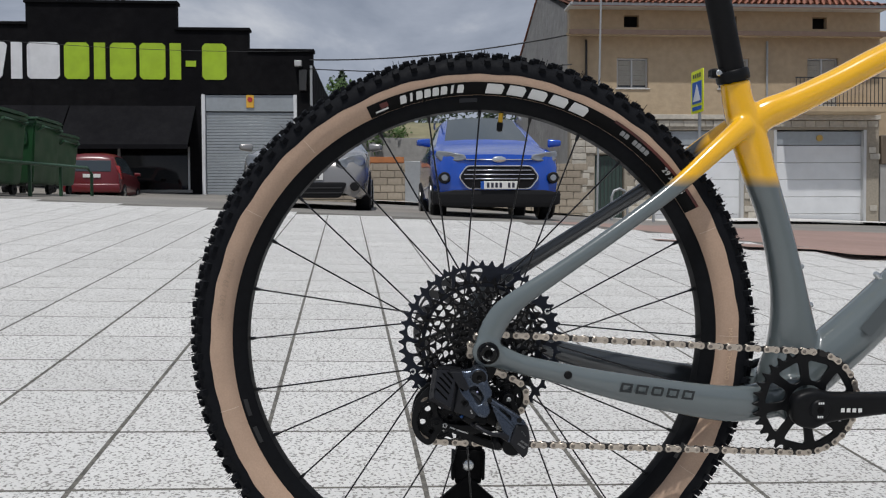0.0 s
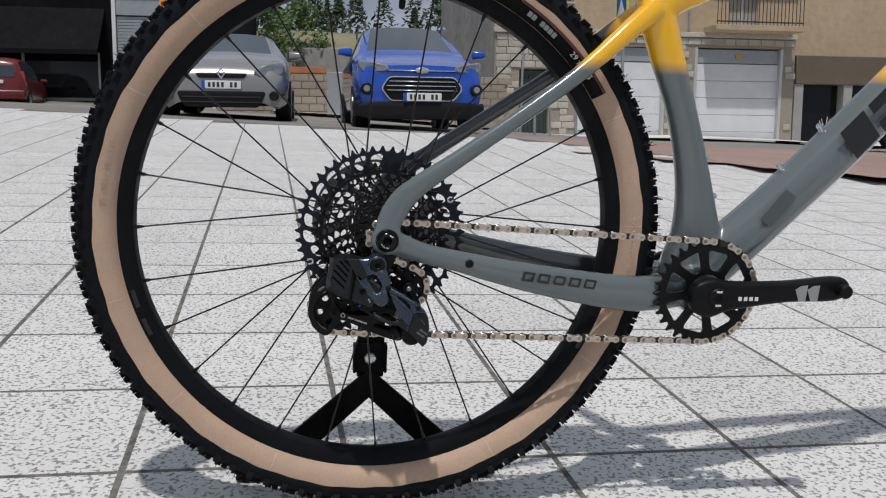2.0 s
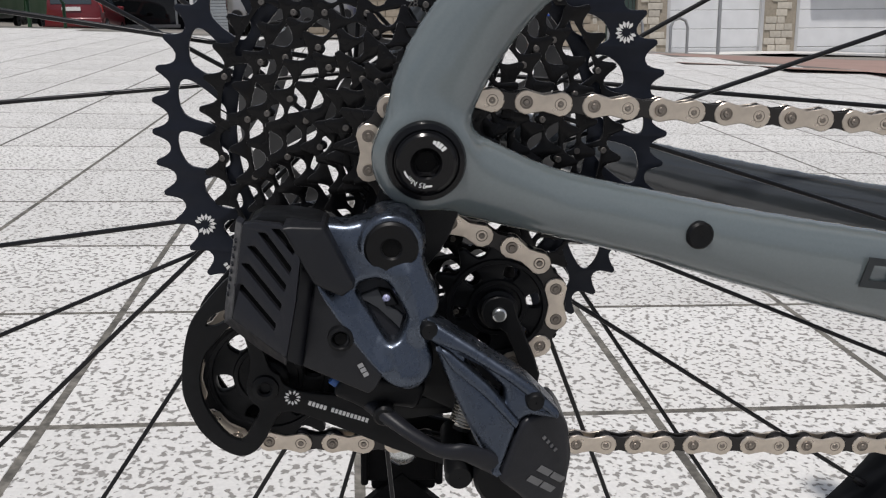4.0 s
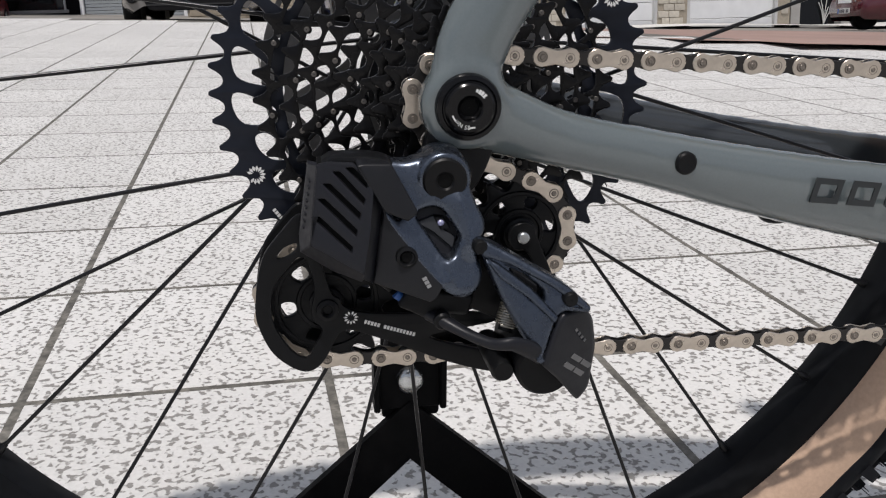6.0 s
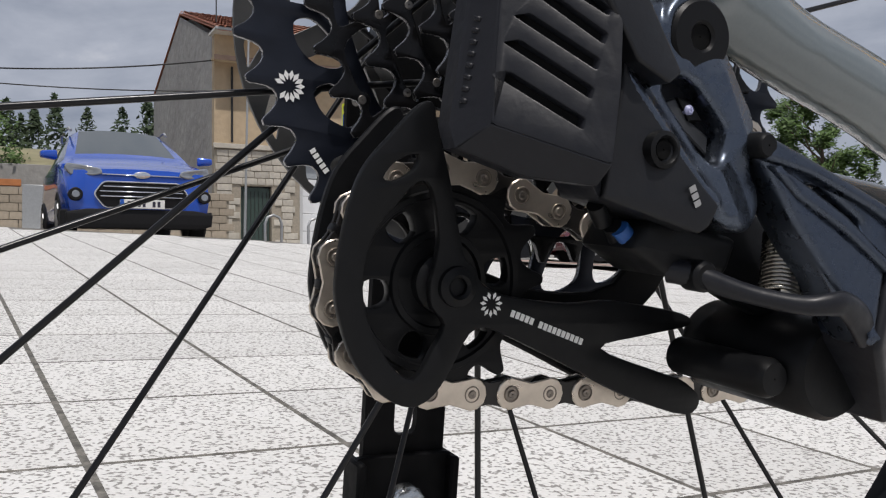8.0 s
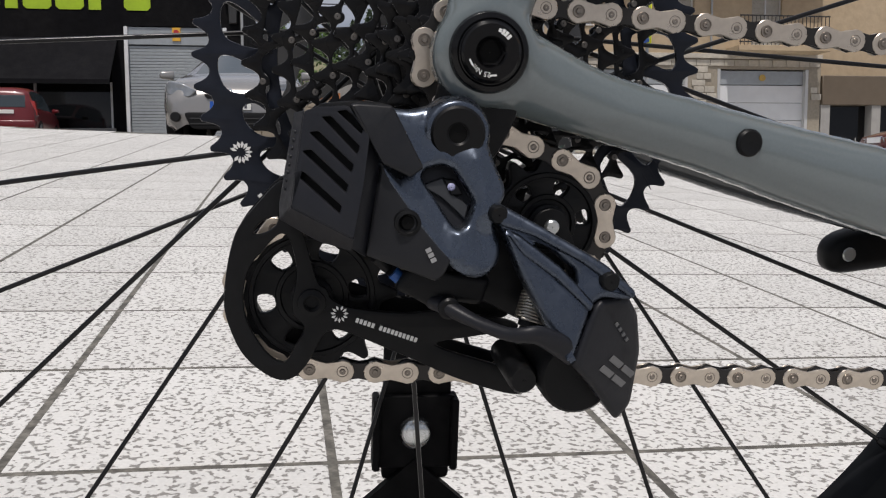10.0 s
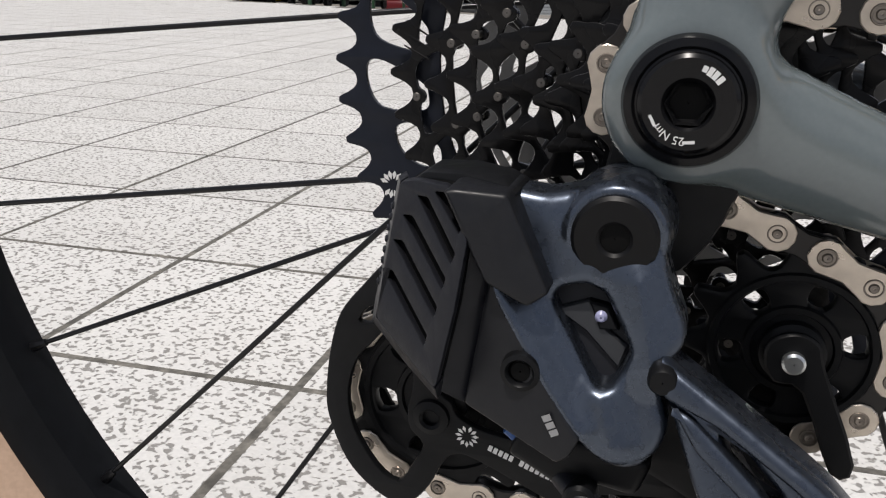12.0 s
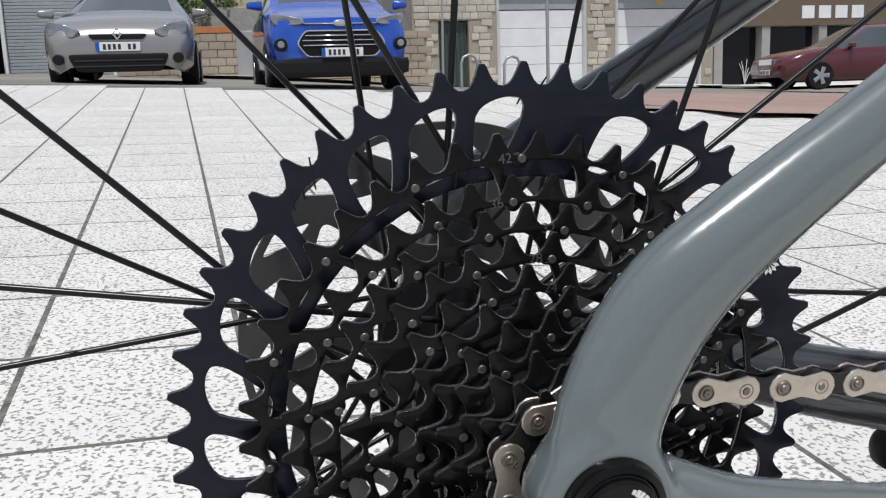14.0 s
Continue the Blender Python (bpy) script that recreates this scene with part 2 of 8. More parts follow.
M["brass"] = mat("brass_valve", (0.70, 0.42, 0.05), 0.35, metal=0.8)
M["led"] = mat("clear_button", (0.35, 0.36, 0.55), 0.2, coat=0.6)
M["blue_boot"] = mat("blue_boot", (0.01, 0.07, 0.25), 0.5)
M["black_wall"] = mat("black_render", (0.006, 0.006, 0.0072), 0.85, grain=0.5, scale=4, blotch=0.5, second=(0.017, 0.0165, 0.0165), bscale=0.35, bump=0.2, bumpscale=6, spec=0.08)
M["lime"] = mat("lime_paint", (0.38, 0.56, 0.02), 0.7, grain=0.3, scale=3)
M["white_paint"] = mat("white_paint", (0.74, 0.75, 0.76), 0.7, grain=0.2, scale=3)
M["shutter"] = mat("grey_shutter", (0.38, 0.41, 0.43), 0.45, metal=0.3, grain=0.2, scale=8, blotch=0.3, bscale=0.8)
M["awning"] = mat("black_awning", (0.008, 0.008, 0.0095), 0.85, grain=0.3, scale=12, blotch=0.4, second=(0.017, 0.017, 0.019), bscale=1.1, spec=0.08)
M["shopglass"] = mat("dark_shop_glass", (0.008, 0.008, 0.008), 0.05, spec=0.35)
M["beige"] = mat("beige_render", (0.50, 0.39, 0.26), 0.85, grain=0.25, scale=5, blotch=0.5, second=(0.41, 0.31, 0.20), bscale=0.6, bump=0.15)
M["grey_wall"] = mat("grey_cement", (0.36, 0.35, 0.33), 0.9, grain=0.35, scale=3, blotch=0.7, second=(0.27, 0.26, 0.25), bscale=0.45, bump=0.2)
M["white_wall"] = mat("white_render", (0.68, 0.67, 0.64), 0.85, grain=0.2, scale=4, blotch=0.35, second=(0.58, 0.57, 0.54), bscale=0.5)
M["bright_wall"] = mat("bright_render", (0.84, 0.83, 0.81), 0.85, grain=0.15, scale=3, blotch=0.3, second=(0.76, 0.75, 0.72), bscale=0.4)
M["stone"] = mat("stone_cladding", (0.52, 0.48, 0.41), 0.85, grain=0.4, scale=9, random_tone=0.13, blotch=0.4, bscale=2)
M["mortar"] = mat("mortar", (0.33, 0.29, 0.23), 0.9, grain=0.4, scale=14)
M["block"] = mat("concrete_block", (0.36, 0.305, 0.235), 0.9, grain=0.4, scale=12, random_tone=0.1, blotch=0.4, bscale=2)
M["roof"] = mat("terracotta", (0.38, 0.15, 0.09), 0.8, grain=0.4, scale=7, blotch=0.6, second=(0.26, 0.13, 0.09), bscale=1.2, random_tone=0.12)
M["garage_white"] = mat("garage_white", (0.70, 0.71, 0.72), 0.5, grain=0.15, scale=3, blotch=0.2, bscale=0.7)
M["blind"] = mat("roller_blind", (0.40, 0.38, 0.33), 0.7, grain=0.2, scale=10)
M["win_glass"] = mat("window_glass", (0.05, 0.055, 0.06), 0.06, spec=0.7)
M["alu"] = mat("aluminium_frame", (0.55, 0.55, 0.54), 0.4, metal=0.4)
M["iron"] = mat("dark_iron", (0.05, 0.05, 0.05), 0.5, metal=0.5)
M["green_door"] = mat("green_door", (0.035, 0.06, 0.05), 0.4, grain=0.2, scale=6)
M["bin_green"] = mat("bin_green", (0.014, 0.075, 0.024), 0.42, grain=0.2, scale=8, blotch=0.45, second=(0.03, 0.06, 0.03), bscale=2.2)
M["bin_grey"] = mat("bin_lid", (0.025, 0.075, 0.035), 0.45, blotch=0.4, bscale=4)
M["blue_bin"] = mat("blue_container", (0.012, 0.025, 0.20), 0.4, blotch=0.3, bscale=2)
M["car_blue"] = mat("car_blue", (0.008, 0.075, 0.46), 0.2, coat=1.0, metal=0.25)
M["car_silver"] = mat("car_grey", (0.30, 0.29, 0.28), 0.25, coat=0.9, metal=0.5)
M["car_red"] = mat("car_red", (0.13, 0.008, 0.012), 0.3, coat=0.35)
M["car_maroon"] = mat("car_maroon", (0.085, 0.010, 0.018), 0.22, coat=0.9)
M["car_yellow"] = mat("car_yellow", (0.80, 0.62, 0.01), 0.25, coat=0.9)
M["car_white"] = mat("car_white", (0.75, 0.75, 0.74), 0.25, coat=0.9)
M["car_glass"] = mat("car_glass", (0.045, 0.06, 0.07), 0.04, spec=0.9)
M["car_black"] = mat("car_plastic", (0.012, 0.012, 0.013), 0.55, grain=0.2, scale=60, spec=0.2)
M["chrome"] = mat("chrome", (0.75, 0.76, 0.77), 0.12, metal=1.0)
M["lamp_glass"] = mat("headlight_lens", (0.34, 0.36, 0.38), 0.10, metal=0.5, coat=1.0, grain=0.5, scale=14)
M["tail_red"] = mat("tail_light", (0.45, 0.02, 0.015), 0.15, coat=1.0)
M["plate_white"] = mat("number_plate", (0.75, 0.75, 0.72), 0.4)
M["plate_bar"] = mat("plate_bar", (0.03, 0.03, 0.05), 0.5)
M["hub_silver"] = mat("alloy_wheel", (0.45, 0.46, 0.47), 0.3, metal=0.8)
M["sign_yellow"] = mat("sign_yellow", (0.72, 0.78, 0.02), 0.4)
M["sign_blue"] = mat("sign_blue", (0.01, 0.09, 0.42), 0.4)
M["sign_navy"] = mat("sign_navy", (0.015, 0.02, 0.10), 0.5)
M["galv"] = mat("galvanised_pole", (0.42, 0.43, 0.43), 0.45, metal=0.6, grain=0.2, scale=30)
M["leaf"] = mat("foliage", (0.085, 0.155, 0.028), 0.65, grain=0.5, scale=6, blotch=0.6, second=(0.025, 0.06, 0.012), bscale=1.4)
M["pine"] = mat("pine_needles", (0.022, 0.045, 0.014), 0.75, grain=0.5, scale=3, blotch=0.6, second=(0.04, 0.06, 0.02), bscale=0.7)
M["bark"] = mat("bark", (0.10, 0.075, 0.05), 0.9, grain=0.5, scale=20, bump=0.5)
M["hill"] = mat("dry_hillside", (0.27, 0.24, 0.14), 0.95, grain=0.6, scale=1.3, blotch=0.8, second=(0.10, 0.13, 0.06), bscale=0.12)
M["orange_tile"] = mat("orange_brick", (0.45, 0.17, 0.06), 0.8, grain=0.4, scale=5)
M["wire"] = mat("cable", (0.02, 0.02, 0.02), 0.6)


# ---------------------------------------------------------------- helpers for shapes
def empty(name, label, category, m=None, group="", kind=""):
    ob = new(name)
    ob.empty_display_size = 0.05
    if m is not None:
        ob.matrix_basis = m
    return tagged(ob, label, category, group, kind)


def put_mesh(name, me, material, parent=None, label="", smooth=None):
    ob = new(name, me)
    if material and not me.materials:
        me.materials.append(material)
    if parent:
        ob.parent = parent
    if label:
        tagged(ob, label)
    if smooth is not None:
        me.polygons.foreach_set("use_smooth", [True] * len(me.polygons))
        me.set_sharp_from_angle(angle=radians(smooth))
    return ob


def part(name, bm, material, parent=None, label="", smooth=None):
    me = bpy.data.meshes.new(name)
    bm.normal_update()
    bm.to_mesh(me)
    bm.free()
    return put_mesh(name, me, material, parent, label, smooth)


def box(bm, lo, hi, bevel=0.0, seg=1):
    r = bmesh.ops.create_cube(bm, size=1.0)
    vs = r["verts"]
    for v in vs:
        v.co = Vector([lo[i] + (v.co[i] + 0.5) * (hi[i] - lo[i]) for i in range(3)])
    if bevel:
        es = list({e for v in vs for e in v.link_edges})
        bmesh.ops.bevel(bm, geom=es, offset=bevel, segments=seg, profile=0.5, affect="EDGES")
    return vs


def boxed(name, lo, hi, material, parent=None, bevel=0.0, label="", seg=1):
    bm = bmesh.new()
    box(bm, lo, hi, bevel, seg)
    return part(name, bm, material, parent, label, 40 if bevel else None)


def revolve(bm, profile, n=64, centre=(0, 0, 0), closed=True, axis="y", a0=0.0, a1=2 * math.pi):
    """Turns a profile of (along axis, radius) about the axis through centre."""
    full = abs(a1 - a0 - 2 * math.pi) < 1e-6
    rings = []
    for k in range(n if full else n + 1):
        a = a0 + (a1 - a0) * k / n
        ring = []
        for h, r in profile:
            if axis == "y":
                p = (r * math.cos(a), h, r * math.sin(a))
            elif axis == "z":
                p = (r * math.cos(a), r * math.sin(a), h)
            else:
                p = (h, r * math.cos(a), r * math.sin(a))
            ring.append(bm.verts.new((p[0] + centre[0], p[1] + centre[1], p[2] + centre[2])))
        rings.append(ring)
    m = len(profile)
    for k in range(len(rings) if full else len(rings) - 1):
        a, b = rings[k], rings[(k + 1) % len(rings)]
        for i in range(m if closed else m - 1):
            j = (i + 1) % m
            f = (a[i], b[i], b[j], a[j]) if axis != "z" else (a[i], a[j], b[j], b[i])
            bm.faces.new(f)
    bmesh.ops.recalc_face_normals(bm, faces=bm.faces)


def disc(bm, y0, y1, r, centre=(0, 0), n=32, bevel=0.0):
    """A solid cylinder along y."""
    b = min(bevel, abs(y1 - y0) * 0.45)
    revolve(bm, [(y0, 0.0002), (y0, r - b), (y0 + b, r), (y1 - b, r), (y1, r - b), (y1, 0.0002)], n, (centre[0], 0, centre[1]))


def tube(bm, pts, radius, n=8, flat=1.0, up=(0, 1, 0)):
    """A tube along a list of points. radius: a number, or (a, b) half widths for each point, a across and b along up."""
    rings = []
    count = len(pts)
    pts = [Vector(p) for p in pts]
    for i, p in enumerate(pts):
        t = (pts[min(i + 1, count - 1)] - pts[max(i - 1, 0)]).normalized()
        u = Vector(up)
        s = t.cross(u)
        if s.length < 1e-4:
            s = t.cross(Vector((0, 0, 1)))
        s.normalize()
        w = s.cross(t).normalized()
        ra = radius[i] if isinstance(radius, list) else (radius, radius)
        rings.append([bm.verts.new(p + s * (ra[0] * math.cos(2 * math.pi * k / n)) + w * (ra[1] * math.sin(2 * math.pi * k / n))) for k in range(n)])
    for a, b in zip(rings, rings[1:]):
        for k in range(n):
            bm.faces.new((a[k], a[(k + 1) % n], b[(k + 1) % n], b[k]))
    bm.faces.new(rings[0])
    bm.faces.new(rings[-1])
    bmesh.ops.recalc_face_normals(bm, faces=bm.faces)


def spline(points, steps=6):
    """Catmull-Rom through points of any dimension."""
    out = []
    p = [np.array(q, float) for q in points]
    for i in range(len(p) - 1):
        a, b, c, d = p[max(i - 1, 0)], p[i], p[i + 1], p[min(i + 2, len(p) - 1)]
        for k in range(steps):
            t = k / steps
            out.append(0.5 * (2 * b + (c - a) * t + (2 * a - 5 * b + 4 * c - d) * t * t + (3 * b - a - 3 * c + d) * t ** 3))
    out.append(p[-1])
    return out


def outline(points, steps=4):
    """A smooth closed outline through corner points."""
    n = len(points)
    p = [np.array(q, float) for q in points]
    out = []
    for i in range(n):
        a, b, c, d = p[i - 1], p[i], p[(i + 1) % n], p[(i + 2) % n]
        for k in range(steps):
            t = k / steps
            out.append(tuple(0.5 * (2 * b + (c - a) * t + (2 * a - 5 * b + 4 * c - d) * t * t + (3 * b - a - 3 * c + d) * t ** 3)))
    return out


def rounded(points, r, seg=3):
    """A closed polygon with its corners rounded by about r."""
    out = []
    n = len(points)
    for i in range(n):
        p, a, b = Vector(points[i]), Vector(points[i - 1]), Vector(points[(i + 1) % n])
        da, db = (a - p), (b - p)
        ra, rb = min(r, da.length * 0.45), min(r, db.length * 0.45)
        s, e = p + da.normalized() * ra, p + db.normalized() * rb
        for k in range(seg + 1):
            t = k / seg
            out.append(tuple((1 - t) ** 2 * s + 2 * t * (1 - t) * p + t * t * e))
    return out


def circle(cx, cz, r, n=20, a0=0.0):
    return [(cx + r * math.cos(a0 + 2 * math.pi * k / n), cz + r * math.sin(a0 + 2 * math.pi * k / n)) for k in range(n)]


def curve_mesh(cu):
    ob = bpy.data.objects.new("scratch", cu)
    scene.collection.objects.link(ob)
    deps = bpy.context.evaluated_depsgraph_get()
    me = bpy.data.meshes.new_from_object(ob.evaluated_get(deps))
    bpy.data.objects.remove(ob)
    return me


def plate_mesh(name, loops, y0, y1, bevel=0.0, seg=1):
    """A plate in the x-z plane from y0 to y1, cut along closed loops of (x, z); inner loops are holes."""
    cu = bpy.data.curves.new(name, "CURVE")
    cu.dimensions, cu.fill_mode = "2D", "BOTH"
    half = abs(y1 - y0) / 2
    cu.bevel_depth = min(bevel, half * 0.95)
    cu.extrude = half - cu.bevel_depth
    cu.bevel_resolution = seg - 1
    cu.offset = -cu.bevel_depth
    for loop in loops:
        sp = cu.splines.new("POLY")
        sp.points.add(len(loop) - 1)
        sp.points.foreach_set("co", [c for p in loop for c in (p[0], p[1], 0.0, 1.0)])
        sp.use_cyclic_u = True
    me = curve_mesh(cu)
    bpy.data.curves.remove(cu)
    mid = (y0 + y1) / 2
    me.transform(Matrix(((1, 0, 0, 0), (0, 0, -1, mid), (0, 1, 0, 0), (0, 0, 0, 1))))
    me.name = name
    me.materials.clear()
    bm = bmesh.new()
    bm.from_mesh(me)
    bmesh.ops.remove_doubles(bm, verts=bm.verts, dist=1e-6)
    bm.to_mesh(me)
    bm.free()
    return me


def plate(name, loops, y0, y1, material, parent=None, bevel=0.0, seg=1, label="", smooth=35, edge=None):
    """edge: a second material for the cut edge of the plate."""
    me = plate_mesh(name, loops, y0, y1, bevel, seg)
    if edge:
        me.materials.append(material)
        me.materials.append(edge)
        me.polygons.foreach_set("material_index", [1 if abs(p.normal.y) < 0.9 else 0 for p in me.polygons])
    return put_mesh(name, me, material, parent, label, smooth)


def mm(points, cz=0.3645):
    """Millimetres from the axle to metres."""
    return [(x / 1000, cz + z / 1000) for x, z in points]


def text_mesh(name, body, size, depth=0.0003, bold=0.0, spacing=1.0, shear=0.0):
    cu = bpy.data.curves.new(name, "FONT")
    cu.body, cu.size, cu.extrude, cu.offset, cu.space_character, cu.shear = body, size, depth, bold, spacing, shear
    cu.align_x, cu.align_y = "CENTER", "CENTER"
    me = curve_mesh(cu)
    bpy.data.curves.remove(cu)
    me.materials.clear()
    return me


def shape_row(name, kinds, size, wide=0.75, gap=0.22, depth=0.0, slant=0.0):
    """A row of plain shapes, centred: r a slotted block, a a triangle, v an inverted one, o a ring, i a bar, z a slanted bar, s a block with two cuts, b a full block, p one with a cut corner, e two stacked bars, - a gap."""
    cu = bpy.data.curves.new(name, "CURVE")
    cu.dimensions, cu.fill_mode, cu.extrude = "2D", "BOTH", depth
    w, h = size * wide, size
    total = len(kinds) * w + (len(kinds) - 1) * size * gap
    x = -total / 2
    for k in kinds:
        t = h * 0.24
        loops = {"r": [[(0, 0), (w, 0), (w, h), (0, h)], [(t, t), (t, h - t), (w - t, h - t), (w - t, t)]],
                 "a": [[(0, 0), (w * 0.42, h), (w * 0.58, h), (w, 0), (w * 0.74, 0), (w * 0.5, h * 0.62), (w * 0.26, 0)]],
                 "v": [[(0, h), (w * 0.26, h), (w * 0.5, h * 0.38), (w * 0.74, h), (w, h), (w * 0.58, 0), (w * 0.42, 0)]],
                 "o": [rounded([(0, 0), (w, 0), (w, h), (0, h)], h * 0.25), rounded([(t, t), (t, h - t), (w - t, h - t), (w - t, t)], h * 0.1)],
                 "b": [[(0, 0), (w, 0), (w, h), (0, h)]],
                 "p": [rounded([(0, 0), (w, 0), (w, h * 0.72), (w * 0.84, h), (0, h)], h * 0.10)],
                 "e": [[(0, 0), (w, 0), (w, h * 0.34), (0, h * 0.34)], [(0, h * 0.66), (w, h * 0.66), (w, h), (0, h)]],
                 "i": [[(w * 0.30, 0), (w * 0.70, 0), (w * 0.70, h), (w * 0.30, h)]],
                 "z": [[(0, 0), (t * 1.3, 0), (w, h), (w - t * 1.3, h)]],
                 "s": [[(0, 0), (w, 0), (w, h * 0.6), (t, h * 0.74), (w, h * 0.8), (w, h), (0, h), (0, h * 0.4), (w - t, h * 0.28), (0, h * 0.2)]]}.get(k, [])
        for loop in loops:
            sp = cu.splines.new("POLY")
            sp.points.add(len(loop) - 1)
            sp.points.foreach_set("co", [c for q in loop for c in (x + q[0] + slant * q[1], q[1] - h / 2, 0.0, 1.0)])
            sp.use_cyclic_u = True
        x += w + size * gap
    me = curve_mesh(cu)
    bpy.data.curves.remove(cu)
    me.materials.clear()
    return me


def shape_marks(name, kinds, size, m, material, parent, wide=0.75, gap=0.22, depth=0.0001, slant=0.0, label=""):
    for i, k in enumerate(kinds):
        if k != "-":
            me = shape_row(name, "-" * i + k + "-" * (len(kinds) - 1 - i), size, wide, gap, depth, slant)
            me.transform(m)
            put_mesh(name, me, material, parent, label)


def face_camera_side(x, y, z, turn=0.0):
    """A pose for letters on an upright face that looks to -y, turned by degrees in that face."""
    return pose(x, y, z, 90, 0, 0) @ pose(0, 0, 0, 0, 0, turn)


# ---------------------------------------------------------------- ground
def road_height(x, y):
    z = 0.2355 - 0.047 * max(min(x, 16), -22) + 0.0387 * min(y, 34)
    return z - 0.36 * math.exp(-((x + 8.6) / 3.2) ** 2 - ((y - 23.5) / 3.4) ** 2) - 0.34 * math.exp(-((x + 12.5) / 3.0) ** 2 - ((y - 18) / 2.6) ** 2) - 0.25 * math.exp(-((x - 7) / 3.5) ** 2 - ((y - 24) / 5) ** 2)


PLAZA = SLOPE @ pose(0, 0, 0, -0.94, 0.33, 0)  # the paved plane falls a little less steeply than the bicycle leans


def plaza_height(x, y):
    return (PLAZA.col[2][0] * x + PLAZA.col[2][1] * y) / -PLAZA.col[2][2]


def ground_height(x, y):
    return min(road_height(x, y), plaza_height(x, y) - 0.035)


bm = bmesh.new()
xs = [-3000, -600, -150, -60] + [-30 + 1.0 * i for i in range(61)] + [60, 150, 600, 3000]
ys = [-3000, -600, -150, -50, -20] + [-10 + 0.8 * i for i in range(66)] + [60, 150, 600, 3000]
grid = [[bm.verts.new((x, y, ground_height(x, y) if y > -20 else ground_height(x, -20))) for x in xs] for y in ys]
for j in range(len(ys) - 1):
    for i in range(len(xs) - 1):
        bm.faces.new((grid[j][i], grid[j][i + 1], grid[j + 1][i + 1], grid[j + 1][i]))
tagged(part("ground", bm, M["asphalt"], smooth=60), "worn light grey asphalt street and parking ground", "ground", kind="structure")

TILE, TILE_U, TURN_TILES, TILE_X, TILE_Y = 0.3204, 0.3087, radians(2.73), -0.040, 0.431


def plaza_edge(x):
    if x < -2.3:
        return 8.1 + (-2.3 - x) * 0.35
    return 8.1 - (x + 2.3) * 0.25 if x < 1.8 else 7.08 - (x - 1.8) * 1.28


plaza = empty("plaza_pavement", "pale speckled concrete tile paving with gritty dark joints", "pavement", PLAZA, kind="structure")
bm = bmesh.new()
edge = [(x, plaza_edge(x)) for x in (-20, -2.3, 1.8, 8)]
vs = [bm.verts.new((x, y, -0.0006)) for x, y in [(-20, -5), (8, -5)]] + [bm.verts.new((x, y, -0.0006)) for x, y in reversed(edge)]
f = bm.faces.new(vs)
r = bmesh.ops.extrude_face_region(bm, geom=[f])
for v in r["geom"]:
    if isinstance(v, bmesh.types.BMVert):
        v.co.z = -0.14
bmesh.ops.recalc_face_normals(bm, faces=bm.faces)
part("joint_bed", bm, M["joint"], plaza)


# ---------------------------------------------------------------- the bicycle
AX, AZ = 0.0, 0.3645   # the rear axle, in the plaza's frame; the wheel's plane is y = 0
bike = empty("mountain_bicycle", "grey and yellow carbon hardtail mountain bike on a black rear stand", "bicycle", SLOPE)


def on_wheel(r, a, y=0.0):
    """A place at radius r and angle a (degrees, from the front upward)."""
    return Vector((AX + r * math.cos(radians(a)), y, AZ + r * math.sin(radians(a))))


# --- rear wheel
wheel = new("rear_wheel")
wheel.parent = bike
tagged(wheel, "black carbon rear wheel with a tan-wall tyre")
LEAN_WHEEL = pose(AX - 0.0011, 0.002, AZ + 0.0009, -2.2, 0, 0) @ pose(-AX, 0, -AZ)  # the bike leans a little on its stand; the shift fits the camera's view
wheel.matrix_basis = LEAN_WHEEL

bm = bmesh.new()
revolve(bm, [(-0.0155, 0.3060), (-0.0162, 0.3025), (-0.0150, 0.295), (-0.0105, 0.2870), (0, 0.2848), (0.0105, 0.2870), (0.0150, 0.295), (0.0162, 0.3025), (0.0155, 0.3060), (0.012, 0.305), (0, 0.302), (-0.012, 0.305)], 128, (AX, 0, AZ))
part("rim", bm, M["rim"], wheel, "black carbon rim", smooth=40)
# tyre casing: tan sidewalls, then the black crown
side = [(-0.0158, 0.3045), (-0.0205, 0.3080), (-0.0240, 0.3130), (-0.0262, 0.3190), (-0.0272, 0.3250), (-0.0275, 0.3300)]


def wave(a):
    return 0.0009 * math.sin(a * 19) * math.sin(a * 5 + 1) + 0.0005 * math.sin(a * 47 + 2)


for sg in (1, -1):
    bm = bmesh.new()
    revolve(bm, [(y * sg, r) for y, r in side], 240, (AX, 0, AZ), closed=False)
    for v in bm.verts:
        a = math.atan2(v.co.z - AZ, v.co.x - AX)
        r = math.hypot(v.co.z - AZ, v.co.x - AX)
        v.co += Vector((math.cos(a), 0, math.sin(a))) * wave(a) * max(0.0, (r - 0.3160) / 0.014)
    part("sidewall", bm, M["tan"], wheel, "tan rubber sidewall", smooth=60)
crown = [(-0.0268, 0.3278), (-0.0280, 0.3300), (-0.0274, 0.3370), (-0.0248, 0.3425), (-0.0200, 0.3470), (-0.0135, 0.3502), (-0.006, 0.3516), (0.006, 0.3516), (0.0135, 0.3502), (0.0200, 0.3470), (0.0248, 0.3425), (0.0274, 0.3370), (0.0280, 0.3300), (0.0268, 0.3278)]
bm = bmesh.new()
revolve(bm, crown, 240, (AX, 0, AZ), closed=False)
for v in bm.verts:
    a = math.atan2(v.co.z - AZ, v.co.x - AX)
    r = math.hypot(v.co.z - AZ, v.co.x - AX)
    if r < 0.3310:
        v.co += Vector((math.cos(a), 0, math.sin(a))) * wave(a)
part("tyre_crown", bm, M["tread"], wheel, smooth=60)


